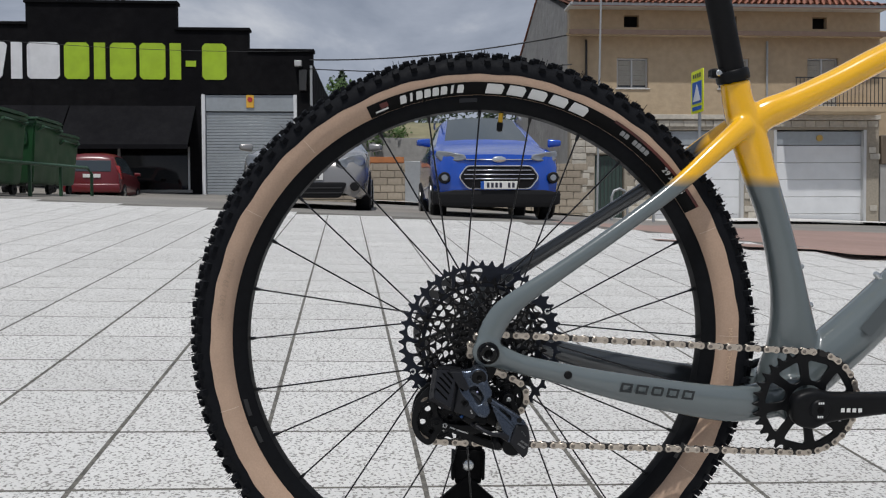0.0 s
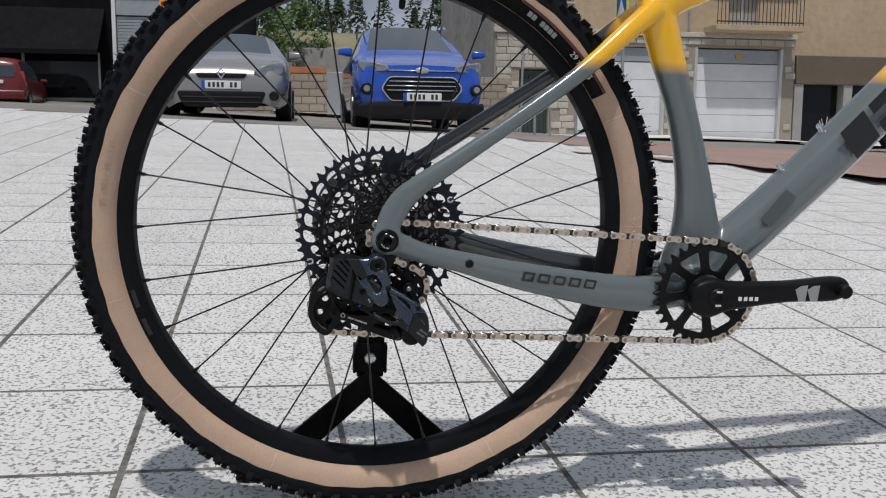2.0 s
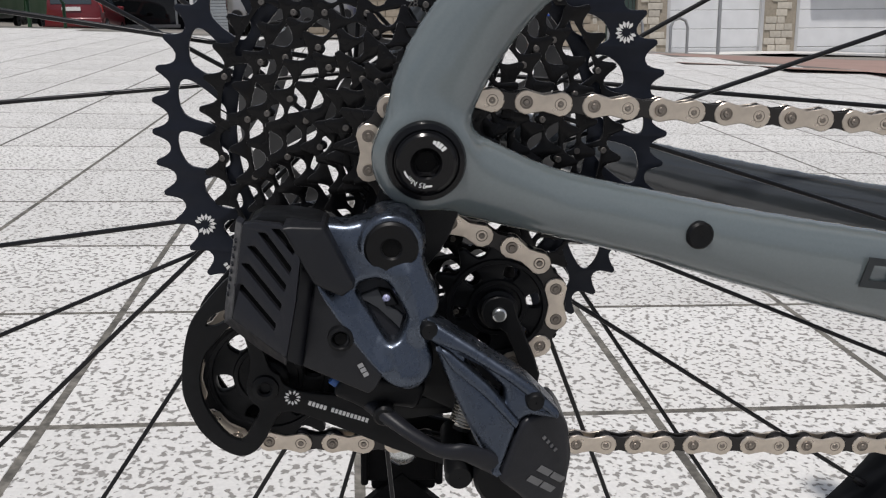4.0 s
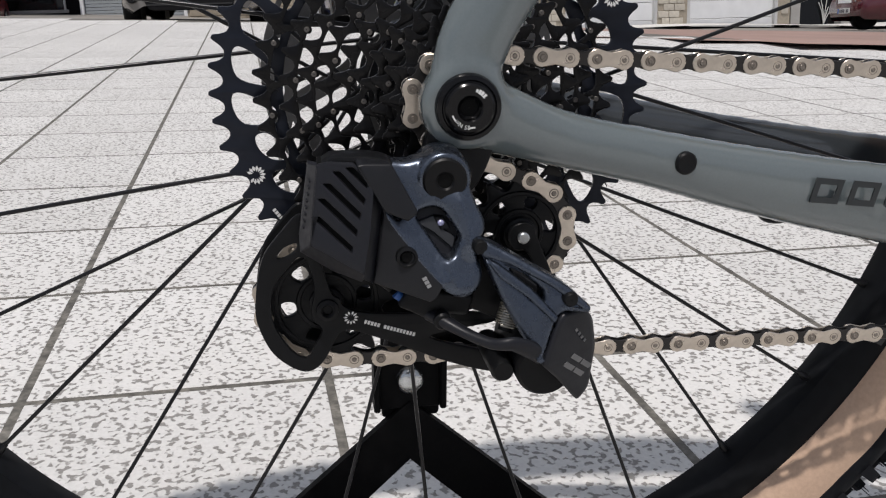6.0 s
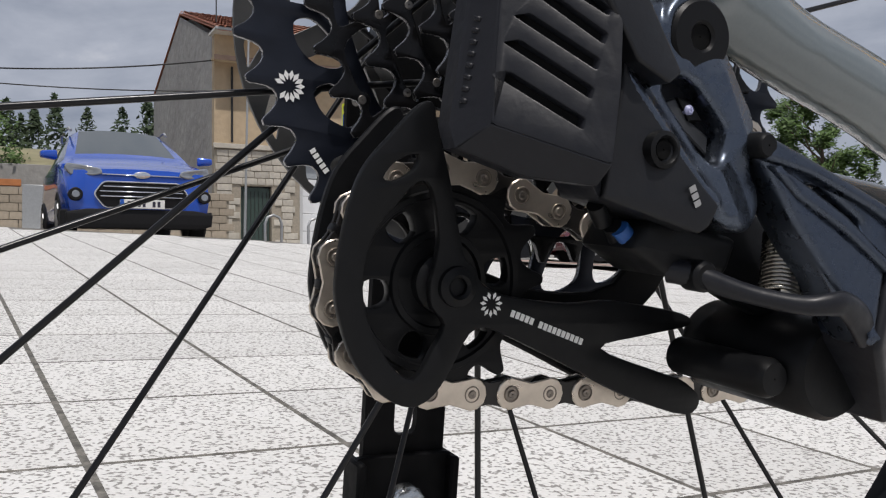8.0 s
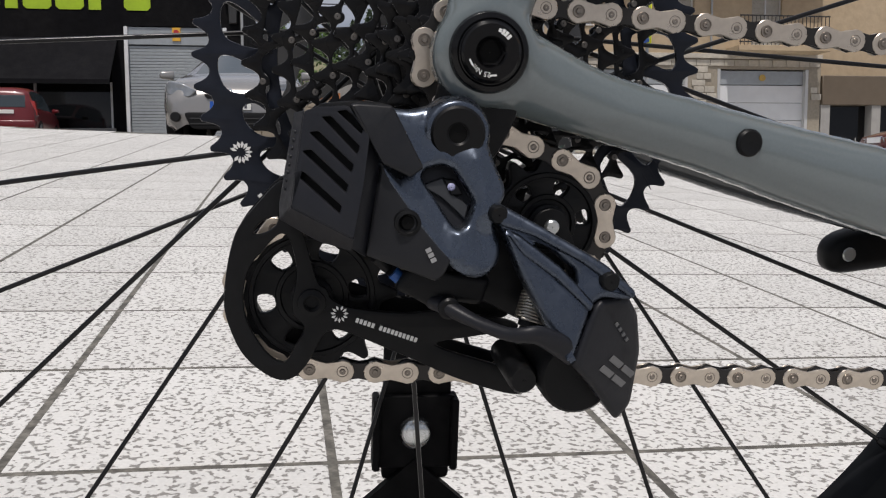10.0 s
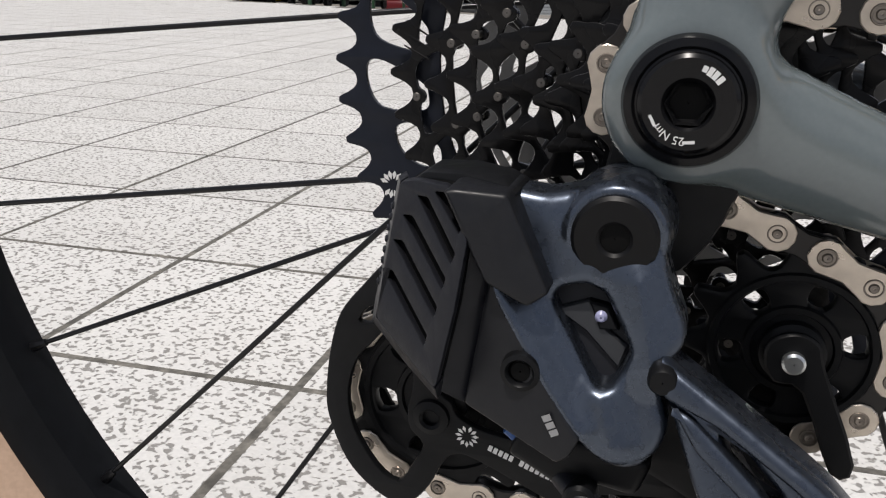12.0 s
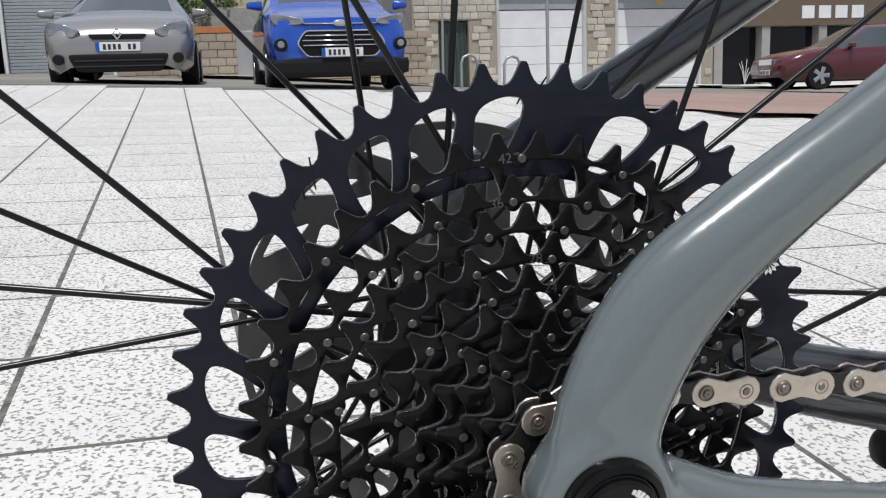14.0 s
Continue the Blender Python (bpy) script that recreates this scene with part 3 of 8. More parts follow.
def knob(bm, a, r0, h, y, tilt, w, l, skew=0.0):
    """One tread block: width w across, length l around."""
    base = on_wheel(r0, a, y)
    rad = Vector((math.cos(radians(a)), 0, math.sin(radians(a))))
    tan = Vector((-rad.z, 0, rad.x))
    ax = Vector((0, 1, 0))
    n = (rad * math.cos(radians(tilt)) + ax * math.sin(radians(tilt)))
    s = (ax * math.cos(radians(tilt)) - rad * math.sin(radians(tilt)))
    lo, hi = [], []
    for i, j in ((-1, -1), (1, -1), (1, 1), (-1, 1)):
        lo.append(bm.verts.new(base - n * 0.001 + s * (i * w / 2) + tan * (j * l / 2 + skew * i)))
        hi.append(bm.verts.new(base + n * h + s * (i * w * 0.40) + tan * (j * l * 0.40 + skew * i)))
    bm.faces.new(hi)
    for k in range(4):
        bm.faces.new((lo[k], lo[(k + 1) % 4], hi[(k + 1) % 4], hi[k]))


bm = bmesh.new()
N = 96
for k in range(N):
    a = 360 * k / N
    for sgn in (-1, 1):
        knob(bm, a, 0.3425, 0.0062, sgn * 0.0246, sgn * 54, 0.0082 if k % 2 else 0.0066, 0.0080)
        knob(bm, a + 0.3, 0.3455, 0.0070, sgn * 0.0222, sgn * 42, 0.0026, 0.0030)
        knob(bm, a + 2.2, 0.3482, 0.0056, sgn * 0.0172, sgn * 32, 0.0050, 0.0060, sgn * 0.001)
        knob(bm, a + 1.0, 0.3504, 0.0058, sgn * 0.0112, sgn * 20, 0.0056, 0.0062, sgn * 0.001)
    knob(bm, a + 1.2, 0.3513, 0.0062, -0.0040, -4, 0.0064, 0.0072)
    knob(bm, a + 3.3, 0.3513, 0.0062, 0.0040, 4, 0.0064, 0.0072)
    for q in range(9):
        sg = random.choice((-1, 1))
        knob(bm, a + random.uniform(0, 4.3), random.uniform(0.345, 0.3515), 0.0085, sg * random.uniform(0.004, 0.026), sg * random.uniform(10, 55), 0.0007, 0.0007)
bmesh.ops.recalc_face_normals(bm, faces=bm.faces)
tagged(part("tread", bm, M["tread"], wheel, "black rubber tread knobs"), kind="stuff")

# label patch on the drive-side wall and its lettering, bent round the wheel
def side_y(r):
    for (y0, r0), (y1, r1) in zip(side, side[1:]):
        if r <= r1:
            t = (r - r0) / (r1 - r0)
            return y0 + (y1 - y0) * max(t, 0)
    return side[-1][0]


def wall_sector(name, a0, a1, r0, r1, material, lift=0.0006, label=""):
    bm = bmesh.new()
    rows = []
    n = max(4, int(abs(a1 - a0) / 2))
    for i in range(n + 1):
        a = a0 + (a1 - a0) * i / n
        rows.append([bm.verts.new(on_wheel(r0 + (r1 - r0) * j / 4, a, side_y(r0 + (r1 - r0) * j / 4) - lift)) for j in range(5)])
    for p, q in zip(rows, rows[1:]):
        for j in range(4):
            bm.faces.new((p[j], p[j + 1], q[j + 1], q[j]))
    bmesh.ops.recalc_face_normals(bm, faces=bm.faces)
    return part(name, bm, material, wheel, label, smooth=60)


def wall_text(body, a, r, size, material, lift=0.0012, bold=0.0, spacing=1.0, shear=0.0, name="wall_lettering", xs=1.0):
    """Letters round the sidewall: a is the angle of the middle, reading clockwise."""
    me = text_mesh(name, body, size, 0.0, bold, spacing, shear)
    bm = bmesh.new()
    bm.from_mesh(me)
    bmesh.ops.triangulate(bm, faces=bm.faces)
    for v in bm.verts:
        rr = r + v.co.y
        ang = a - math.degrees(v.co.x * xs / r)
        v.co = on_wheel(rr, ang, side_y(rr) - lift)
    return part(name, bm, material, wheel)


def wall_shapes(kinds, a, r, size, material, wide, gap, slant=0.0):
    for i, k in enumerate(kinds):
        if k == "-":
            continue
        bm = bmesh.new()
        bm.from_mesh(shape_row("wall_shape", "-" * i + k + "-" * (len(kinds) - 1 - i), size, wide, gap, 0.0, slant))
        bmesh.ops.triangulate(bm, faces=bm.faces)
        bmesh.ops.subdivide_edges(bm, edges=[e for e in bm.edges if e.calc_length() > 0.006], cuts=2)
        for v in bm.verts:
            rr = r + v.co.y
            v.co = on_wheel(rr, a - math.degrees(v.co.x / r), side_y(rr) - 0.0012)
        part("wall_shape", bm, material, wheel)


wall_sector("label_patch", 117, 33, 0.3047, 0.3195, M["patch"], label="black label band")
wall_sector("label_flash", 60, 33, 0.3178, 0.3212, M["red_ink"], 0.0010, "faded red flash")
wall_shapes("ppppp", 78.5, 0.3121, 0.0112, M["white_ink"], 1.90, 0.50, 0.25)
wall_sector("label_mark", 115.6, 112.6, 0.3078, 0.3098, M["white_ink"], 0.0010)
wall_sector("label_mark", 114.2, 112.4, 0.3105, 0.3165, M["red_ink"], 0.0010)
wall_shapes("pippppip", 102.5, 0.3122, 0.0092, M["white_ink"], 0.86, 0.24, 0.2)
wall_shapes("pp-pppp", 53.5, 0.3125, 0.0058, M["grey_ink"], 0.95, 0.15)
wall_text("29 x 2.25", 41.0, 0.3135, 0.0088, M["white_ink"], xs=1.2)
wall_text("MADE IN THAILAND", -2.0, 0.3190, 0.0066, mat("moulded_tan", (0.60, 0.43, 0.29), 0.6), xs=1.1)
wall_text("55 - 622 / 29 x 2.25", 169, 0.3180, 0.0092, mat("moulded_tan_dark", (0.36, 0.26, 0.19), 0.6), xs=1.05)
for a in (132, 151, 196, 221, 27, 2, -31, -62, -118, 247):
    wall_sector("moulding_line", a, a + 0.12, 0.3075, 0.3285, mat("mould_seam", (0.62, 0.48, 0.37), 0.7), 0.0007)
# faint decals on the rim's flank
for a in (-165, -158, -30, 92):
    bm = bmesh.new()
    row = []
    for i in range(7):
        b = a + i * 0.7
        row.append([bm.verts.new(on_wheel(r, b, -0.0166)) for r in (0.2960, 0.3010)])
    for q, w in zip(row, row[1:]):
        bm.faces.new((q[0], q[1], w[1], w[0]))
    bmesh.ops.recalc_face_normals(bm, faces=bm.faces)
    part("rim_decal", bm, mat("rim_decal_ink", (0.0075, 0.008, 0.0095), 0.3) if a == -165 else bpy.data.materials["rim_decal_ink"], wheel)

# spokes and nipples
hub_r = 0.0265
for k in range(28):
    a = 181 + k * 360 / 28
    drive = k % 2 == 1
    sgn = -1 if ((k + 1) // 2) % 2 == 0 else 1
    p = on_wheel(0.2885, a, -0.002 if drive else 0.002)
    q = on_wheel(hub_r, a + sgn * (58 if drive else 50), -0.024 if drive else 0.036)
    bm = bmesh.new()
    tube(bm, [p, q], 0.00105, 8)
    part("spoke", bm, M["spoke"], wheel, smooth=60)
    bm = bmesh.new()
    d = (q - p).normalized()
    tube(bm, [p - d * 0.004, p + d * 0.006, p + d * 0.0105], [(0.0026, 0.0026), (0.0023, 0.0023), (0.0015, 0.0015)], 8)
    part("nipple", bm, M["spoke"], wheel, smooth=40)
# valve
bm = bmesh.new()
v0, v1 = on_wheel(0.288, 85.6), on_wheel(0.262, 85.6)
tube(bm, [v0, v0.lerp(v1, 0.55)], 0.0030, 12)
valve = part("valve", bm, M["brass"], wheel, "yellow valve stem with a black cap", smooth=40)
bm = bmesh.new()
tube(bm, [v0.lerp(v1, 0.55), v0.lerp(v1, 0.6), v0.lerp(v1, 0.95), v1], [(0.003, 0.003), (0.0042, 0.0042), (0.0036, 0.0036), (0.0015, 0.0015)], 12)
part("valve_cap", bm, M["mech"], valve, smooth=40)
# hub
bm = bmesh.new()
revolve(bm, [(-0.030, 0.012), (-0.030, 0.024), (-0.027, 0.030), (-0.022, 0.030), (-0.018, 0.016), (0.0, 0.0135), (0.030, 0.016), (0.034, 0.029), (0.039, 0.029), (0.042, 0.022), (0.070, 0.020), (0.072, 0.010)], 40, (AX, 0, AZ))
part("hub", bm, M["mech"], wheel, "black hub shell", smooth=40)
# brake rotor on the far side
loops = [circle(AX, AZ, 0.080, 72)]
loops += [circle(AX, AZ, 0.030, 24)]
for k in range(18):
    a = radians(k * 20)
    loops.append(rounded([(AX + r * math.cos(b), AZ + r * math.sin(b)) for r, b in ((0.0685, a), (0.0685, a + 0.13), (0.0770, a + 0.27), (0.0770, a + 0.15))], 0.0015))
for k in range(6):
    a = radians(k * 60 + 8)
    loops.append(rounded([(AX + r * math.cos(b), AZ + r * math.sin(b)) for r, b in ((0.036, a), (0.036, a + 0.72), (0.0655, a + 1.06), (0.0655, a + 0.16))], 0.004))
plate("brake_rotor", loops, 0.0475, 0.0493, M["rotor"], wheel, 0.0002, 1, "slotted steel disc brake rotor")

# --- cassette: stamped rings pinned to one another, each with arms that reach in to the pins of the next smaller ring
cassette = new("cassette")
cassette.parent = bike
tagged(cassette, "black twelve-speed cassette, largest cog dark blue")
cassette.matrix_basis = Matrix.Translation((0.0013, -0.002, 0.0004)) @ LEAN_WHEEL
TEETH = (52, 42, 36, 32, 28, 24, 21, 18, 16, 14, 12, 10)
PINS = {1: (15, 19.8), 2: (18, 15.2), 3: (16, 14.2), 4: (14, 9.0), 5: (12, 21.0), 6: (7, 30.0), 7: (9, 11.0), 8: (8, 33.0)}  # count, first angle


def pitch_radius(n):
    return 0.01196 / (2 * math.sin(math.pi / n))


def tooth_loop(n, phase=0.0, tall=0.0030, cx=AX, cz=AZ):
    r = pitch_radius(n)
    out = []
    for k in range(n):
        a = 2 * math.pi * (k + phase) / n
        w = 2 * math.pi / n
        for f, dr in ((-0.5, -0.0035), (-0.38, -0.0032), (-0.28, -0.0021), (-0.20, -0.0004), (-0.135, tall * 0.62), (-0.085, tall * 0.96), (0.03, tall), (0.085, tall * 0.72), (0.15, tall * 0.12), (0.24, -0.0016), (0.36, -0.0031)):
            out.append((cx + (r + dr) * math.cos(a + f * w), cz + (r + dr) * math.sin(a + f * w)))
    return out


def cog_y(i):
    return -0.0265 - i * 0.00362 - (0.0012 if i else 0.0)


def polar(r, a):
    """A place in the cog's plane at radius r and angle a in degrees."""
    return (AX + r * math.cos(radians(a)), AZ + r * math.sin(radians(a)))


def ring_inside(i):
    """The wavy inner edge of a ring: lobes round its own pins, leaning arms in to the pins of the next smaller ring."""
    r = pitch_radius(TEETH[i])
    base, own = r - 0.0052, r - 0.0046
    marks = []
    if i in PINS:
        n, a0 = PINS[i]
        marks += [(a0 + 360 * k / n, None) for k in range(n)]
    if i + 1 in PINS:
        n, a0 = PINS[i + 1]
        reach = pitch_radius(TEETH[i + 1]) - 0.0046
        marks += [(a0 + 360 * k / n + math.degrees(0.0042 / r), reach) for k in range(n)]
    marks = sorted((a % 360, q) for a, q in marks)
    clean = []
    for a, q in marks:  # a lobe that falls on an arm merges with it
        if clean and abs(a - clean[-1][0]) * radians(1) * base < 0.0056:
            if q is not None:
                clean[-1] = (a, q)
            continue
        clean.append((a, q))
    pts = []
    for a, q in clean:
        d = math.degrees(1 / base)
        if q is None:
            pts += [polar(base, a - 0.0031 * d), polar(own - 0.0021, a - 0.0016 * d), polar(own - 0.0027, a), polar(own - 0.0021, a + 0.0016 * d), polar(base, a + 0.0031 * d)]
        else:
            e = math.degrees(1 / q)
            tip = a - math.degrees(0.0042 / r)
            pts += [polar(base, a - 0.0030 * d), polar((base + q) / 2, (a + tip) / 2 - 0.0017 * d), polar(q + 0.0008, tip - 0.0022 * e), polar(q - 0.0019, tip - 0.0013 * e), polar(q - 0.0024, tip), polar(q - 0.0019, tip + 0.0013 * e), polar(q + 0.0008, tip + 0.0022 * e), polar((base + q) / 2, (a + tip) / 2 + 0.0015 * d), polar(base, a + 0.0036 * d)]
    return outline(pts, 3)


for i, n in enumerate(TEETH):
    y = cog_y(i)
    r = pitch_radius(n)
    phase = PINS[i][1] * n / 360 if i in PINS else 0.08
    loops = [tooth_loop(n, phase)]
    if i == 0:
        loops.append(circle(AX, AZ, 0.0695, 60))
        for k in range(28):
            if k == 6:
                continue
            a = radians(5.2 + k * 360 / 28)
            ro, ri, w, lean = 0.0860 if k in (15, 16, 2, 1) else 0.0925, 0.0735, 0.083, 0.045
            loops.append(outline([(AX + q * math.cos(b), AZ + q * math.sin(b)) for q, b in ((ri + 0.002, a - w * 0.60 + lean), (ri, a + lean), (ri + 0.002, a + w * 0.70 + lean), (ro - 0.0045, a + w - lean * 0.2), (ro - 0.0006, a + w * 0.45 - lean * 0.8), (ro - 0.0008, a - w * 0.35 - lean), (ro - 0.0060, a - w * 0.95))], 4))
    elif n > 14:
        loops.append(ring_inside(i))
    else:
        loops.append(circle(AX, AZ, 0.012, 24))
    cog = plate("cog", loops, y - 0.0009, y + 0.0009, M["cog_blue"] if i == 0 else M["cog"], cassette, 0.00032, 2, "dark blue anodised largest cog" if i == 0 else "", edge=M["cog_edge"])
    if i in PINS:
        count, a0 = PINS[i]
        for s in range(count):
            px, pz = polar(r - 0.0046, a0 + 360 * s / count)
            bm = bmesh.new()
            disc(bm, y - 0.00115, y + 0.0040, 0.00125, (px, pz), 12, 0.0002)
            part("rivet", bm, M["rivet"], cog, smooth=40)
    # shifting ramps: shallow pressed grooves on the two largest rings
    for a in ((84.0, 128.5, 245, 330) if i == 0 else (100, 172, 290) if i == 1 else ()):
        for q in range(3):
            bm = bmesh.new()
            tube(bm, [Vector((*polar(r - 0.0012 - 0.0026 * k, a + q * 2.5 + 0.9 * k), 0)).xzy + Vector((0, y - 0.00088, 0)) for k in range(4)], [(0.00022, 0.0001), (0.0003, 0.00014), (0.0003, 0.00014), (0.00022, 0.0001)], 6)
            part("shift_ramp", bm, M["cog_blue"] if i == 0 else M["cog"], cog)
# tooth counts stamped on the rings
for i in range(1, 7):
    me = text_mesh("stamped_number", str(TEETH[i]), 0.0040, 0.0)
    bm = bmesh.new()
    bm.from_mesh(me)
    rr, aa = pitch_radius(TEETH[i]) - 0.0043, PINS[i][1] + 360 / PINS[i][0] * round((86 - PINS[i][1]) / (360 / PINS[i][0])) + math.degrees(0.0052 / pitch_radius(TEETH[i]))
    c, u = Vector((*polar(rr, aa), 0)).xzy + Vector((0, cog_y(i) - 0.00096, 0)), radians(aa - 90)
    for v in bm.verts:
        v.co = c + Vector((v.co.x * math.cos(u) - v.co.y * math.sin(u), 0, v.co.x * math.sin(u) + v.co.y * math.cos(u)))
    part("stamped_number", bm, M["rivet"], cassette)
bm = bmesh.new()
revolve(bm, [(-0.070, 0.004), (-0.070, 0.0135), (-0.050, 0.0150), (-0.030, 0.024), (-0.024, 0.024), (-0.024, 0.004)], 32, (AX, 0, AZ))
part("freehub_body", bm, M["deep"], cassette, smooth=40)
# logo marks on the largest cog: a burst of petals and lettering that follows the ring
for aa in (204.3, 26.0):
    bm = bmesh.new()
    c = on_wheel(0.0915, aa, cog_y(0) - 0.0012)
    for k in range(12):
        th = radians(aa + 30 + k * 26)
        d1 = Vector((math.cos(th), 0, math.sin(th)))
        s1 = Vector((-d1.z, 0, d1.x))
        vs = [bm.verts.new(c + d1 * q + s1 * w) for q, w in ((0.0016, 0), (0.0032, 0.0007), (0.0044, 0.0), (0.0032, -0.0007))]
        bm.faces.new(vs)
    bmesh.ops.recalc_face_normals(bm, faces=bm.faces)
    part("burst_mark", bm, M["white_ink"], cassette)
me = shape_row("ring_decal", "bbbbb-bbbbbbbbbb", 0.0017, 0.7, 0.25)
bm = bmesh.new()
bm.from_mesh(me)
bmesh.ops.triangulate(bm, faces=bm.faces)
for v in bm.verts:
    rr, ang = 0.0935 - v.co.y, 223 + math.degrees(v.co.x / 0.0935)
    v.co = on_wheel(rr, ang, cog_y(0) - 0.0012)
part("ring_decal", bm, M["white_ink"], cassette)

# --- frame: stays, seat tube, top tube and down tube grown together
def loft(bm, rows, n=16, steps=6):
    """rows: (x, y, z, half height, half width). Elliptical section, half width along y."""
    s = spline(rows, steps)
    tube(bm, [r[:3] for r in s], [(max(r[3], 0.001), max(r[4], 0.001)) for r in s], n)


bm = bmesh.new()
for sg in (-1, 1):
    x0 = 0.0
    # seat stay, swept from the dropout up to the seat tube
    loft(bm, [(0.003, sg * 0.082, 0.363, 0.0125, 0.0075), (0.004, sg * 0.081, 0.386, 0.0150, 0.0085), (0.018, sg * 0.077, 0.412, 0.0150, 0.0095), (0.040, sg * 0.075, 0.432, 0.0125, 0.0095), (0.085, sg * 0.071, 0.463, 0.0105, 0.0085), (0.155, sg * 0.062, 0.512, 0.0098, 0.0080), (0.225, sg * 0.047, 0.563, 0.0105, 0.0085), (0.285, sg * 0.030, 0.614, 0.0125, 0.0100), (0.325, sg * 0.012, 0.645, 0.015, 0.012)])
    # chain stay
    loft(bm, [(-0.001, sg * 0.082, 0.367, 0.0150, 0.0080), (0.016, sg * 0.081, 0.362, 0.0150, 0.0085), (0.045, sg * 0.077, 0.352, 0.0125, 0.0095), (0.085, sg * 0.074, 0.3425, 0.0130, 0.0100), (0.130, sg * 0.069, 0.331, 0.0155, 0.0100), (0.190, sg * 0.062, 0.3175, 0.0188, 0.0100), (0.250, sg * 0.056, 0.3065, 0.0215, 0.0105), (0.300, sg * 0.050, 0.299, 0.0235, 0.0115), (0.335, sg * 0.040, 0.296, 0.0240, 0.013), (0.400, sg * 0.020, 0.300, 0.026, 0.02)])
    # dropout boss
    tube(bm, [(0.002, sg * 0.074, 0.3680), (0.002, sg * 0.0885, 0.3680), (0.002, sg * 0.0905, 0.3680)], [(0.0185, 0.0185), (0.0180, 0.0180), (0.0165, 0.0165)], 24, up=(0, 0, 1))
# bottom bracket shell and seat tube with its flared foot
tube(bm, [(0.404, -0.046, 0.300), (0.404, 0.046, 0.300)], 0.030, 24, up=(0, 0, 1))
loft(bm, [(0.404, 0, 0.285, 0.040, 0.034), (0.408, 0, 0.325, 0.040, 0.032), (0.411, 0, 0.362, 0.034, 0.026), (0.404, 0, 0.415, 0.0255, 0.021), (0.391, 0, 0.470, 0.0210, 0.0185), (0.372, 0, 0.530, 0.0195, 0.0175), (0.350, 0, 0.585, 0.0215, 0.0180), (0.334, 0, 0.628, 0.0230, 0.019), (0.318, 0, 0.668, 0.0195, 0.019), (0.311, 0, 0.697, 0.0180, 0.0180)])
# top tube
loft(bm, [(0.325, 0, 0.632, 0.020, 0.016), (0.350, 0, 0.656, 0.020, 0.017), (0.385, 0, 0.672, 0.0185, 0.0175), (0.440, 0, 0.700, 0.0170, 0.018), (0.52, 0, 0.743, 0.0170, 0.019), (0.70, 0, 0.822, 0.019, 0.021), (0.90, 0, 0.905, 0.024, 0.024)])
# down tube
loft(bm, [(0.404, 0, 0.300, 0.034, 0.034), (0.455, 0, 0.345, 0.034, 0.032), (0.520, 0, 0.408, 0.032, 0.030), (0.62, 0, 0.512, 0.032, 0.030), (0.78, 0, 0.690, 0.031, 0.029), (0.92, 0, 0.845, 0.032, 0.028)])
# head tube
tube(bm, [(0.955, 0, 0.78), (0.915, 0, 0.95)], 0.027, 20)
me = bpy.data.meshes.new("frame_raw")
bm.to_mesh(me)
bm.free()
raw = bpy.data.objects.new("frame_raw", me)
scene.collection.objects.link(raw)
rm = raw.modifiers.new("grow", "REMESH")
rm.mode, rm.voxel_size, rm.use_smooth_shade = "VOXEL", 0.0022, True
sm = raw.modifiers.new("soften", "SMOOTH")
sm.factor, sm.iterations = 0.5, 14
deps = bpy.context.evaluated_depsgraph_get()
me = bpy.data.meshes.new_from_object(raw.evaluated_get(deps))
bpy.data.objects.remove(raw)
me.materials.clear()
me.name = "carbon_frame"
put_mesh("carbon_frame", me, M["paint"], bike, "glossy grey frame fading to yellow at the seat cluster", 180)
shape_marks("stay_decal", "rrorr", 0.0116, pose(0.2110, -0.0744, 0.3200, 90, 0, 1.2) @ pose(0, 0, 0, 0, 0, -6.5), mat("stay_ink", (0.012, 0.016, 0.018), 0.4), bike, 1.25, 0.42, 0.0003, 0.1, "dark painted marks")
# axle end and its black washer
AXX, AXZ = 0.0022, AZ + 0.0040
bm = bmesh.new()
revolve(bm, [(-0.0880, 0.0034), (-0.0938, 0.0037), (-0.0948, 0.0046), (-0.0955, 0.0052), (-0.0955, 0.0090), (-0.0948, 0.0098), (-0.0938, 0.0100), (-0.0936, 0.0104), (-0.0940, 0.0110), (-0.0934, 0.0126), (-0.0915, 0.0133), (-0.087, 0.0133), (-0.087, 0.004)], 64, (AXX, 0, AXZ))
axle = part("axle_end", bm, mat("axle_black", (0.0035, 0.0035, 0.004), 0.2, spec=0.25), bike, "glossy black threaded axle end", smooth=35)
bm = bmesh.new()
revolve(bm, [(-0.0925, 0.0036), (-0.0930, 0.0037), (-0.0938, 0.0042), (-0.0950, 0.0047), (-0.0935, 0.0050), (-0.0885, 0.0050)], 6, (AXX, 0, AXZ), closed=False)
bm_floor = bmesh.new()
disc(bm_floor, -0.0928, -0.0915, 0.0044, (AXX, AXZ), 16)
part("socket_floor", bm_floor, M["deep"], axle)
part("hex_socket", bm, mat("socket_steel", (0.035, 0.035, 0.037), 0.25, metal=0.8), axle)
for txt, ang in (("25 Nm", 243),):
    me = text_mesh("axle_lettering", txt, 0.0024, 0.0)
    bm = bmesh.new()
    bm.from_mesh(me)
    bmesh.ops.triangulate(bm, faces=bm.faces)
    for v in bm.verts:
        rr, th = 0.0072 + v.co.y, radians(ang) - v.co.x / 0.0072
        v.co = Vector((AXX + rr * math.cos(th), -0.0957, AXZ + rr * math.sin(th)))
    part("axle_lettering", bm, M["white_ink"], axle)
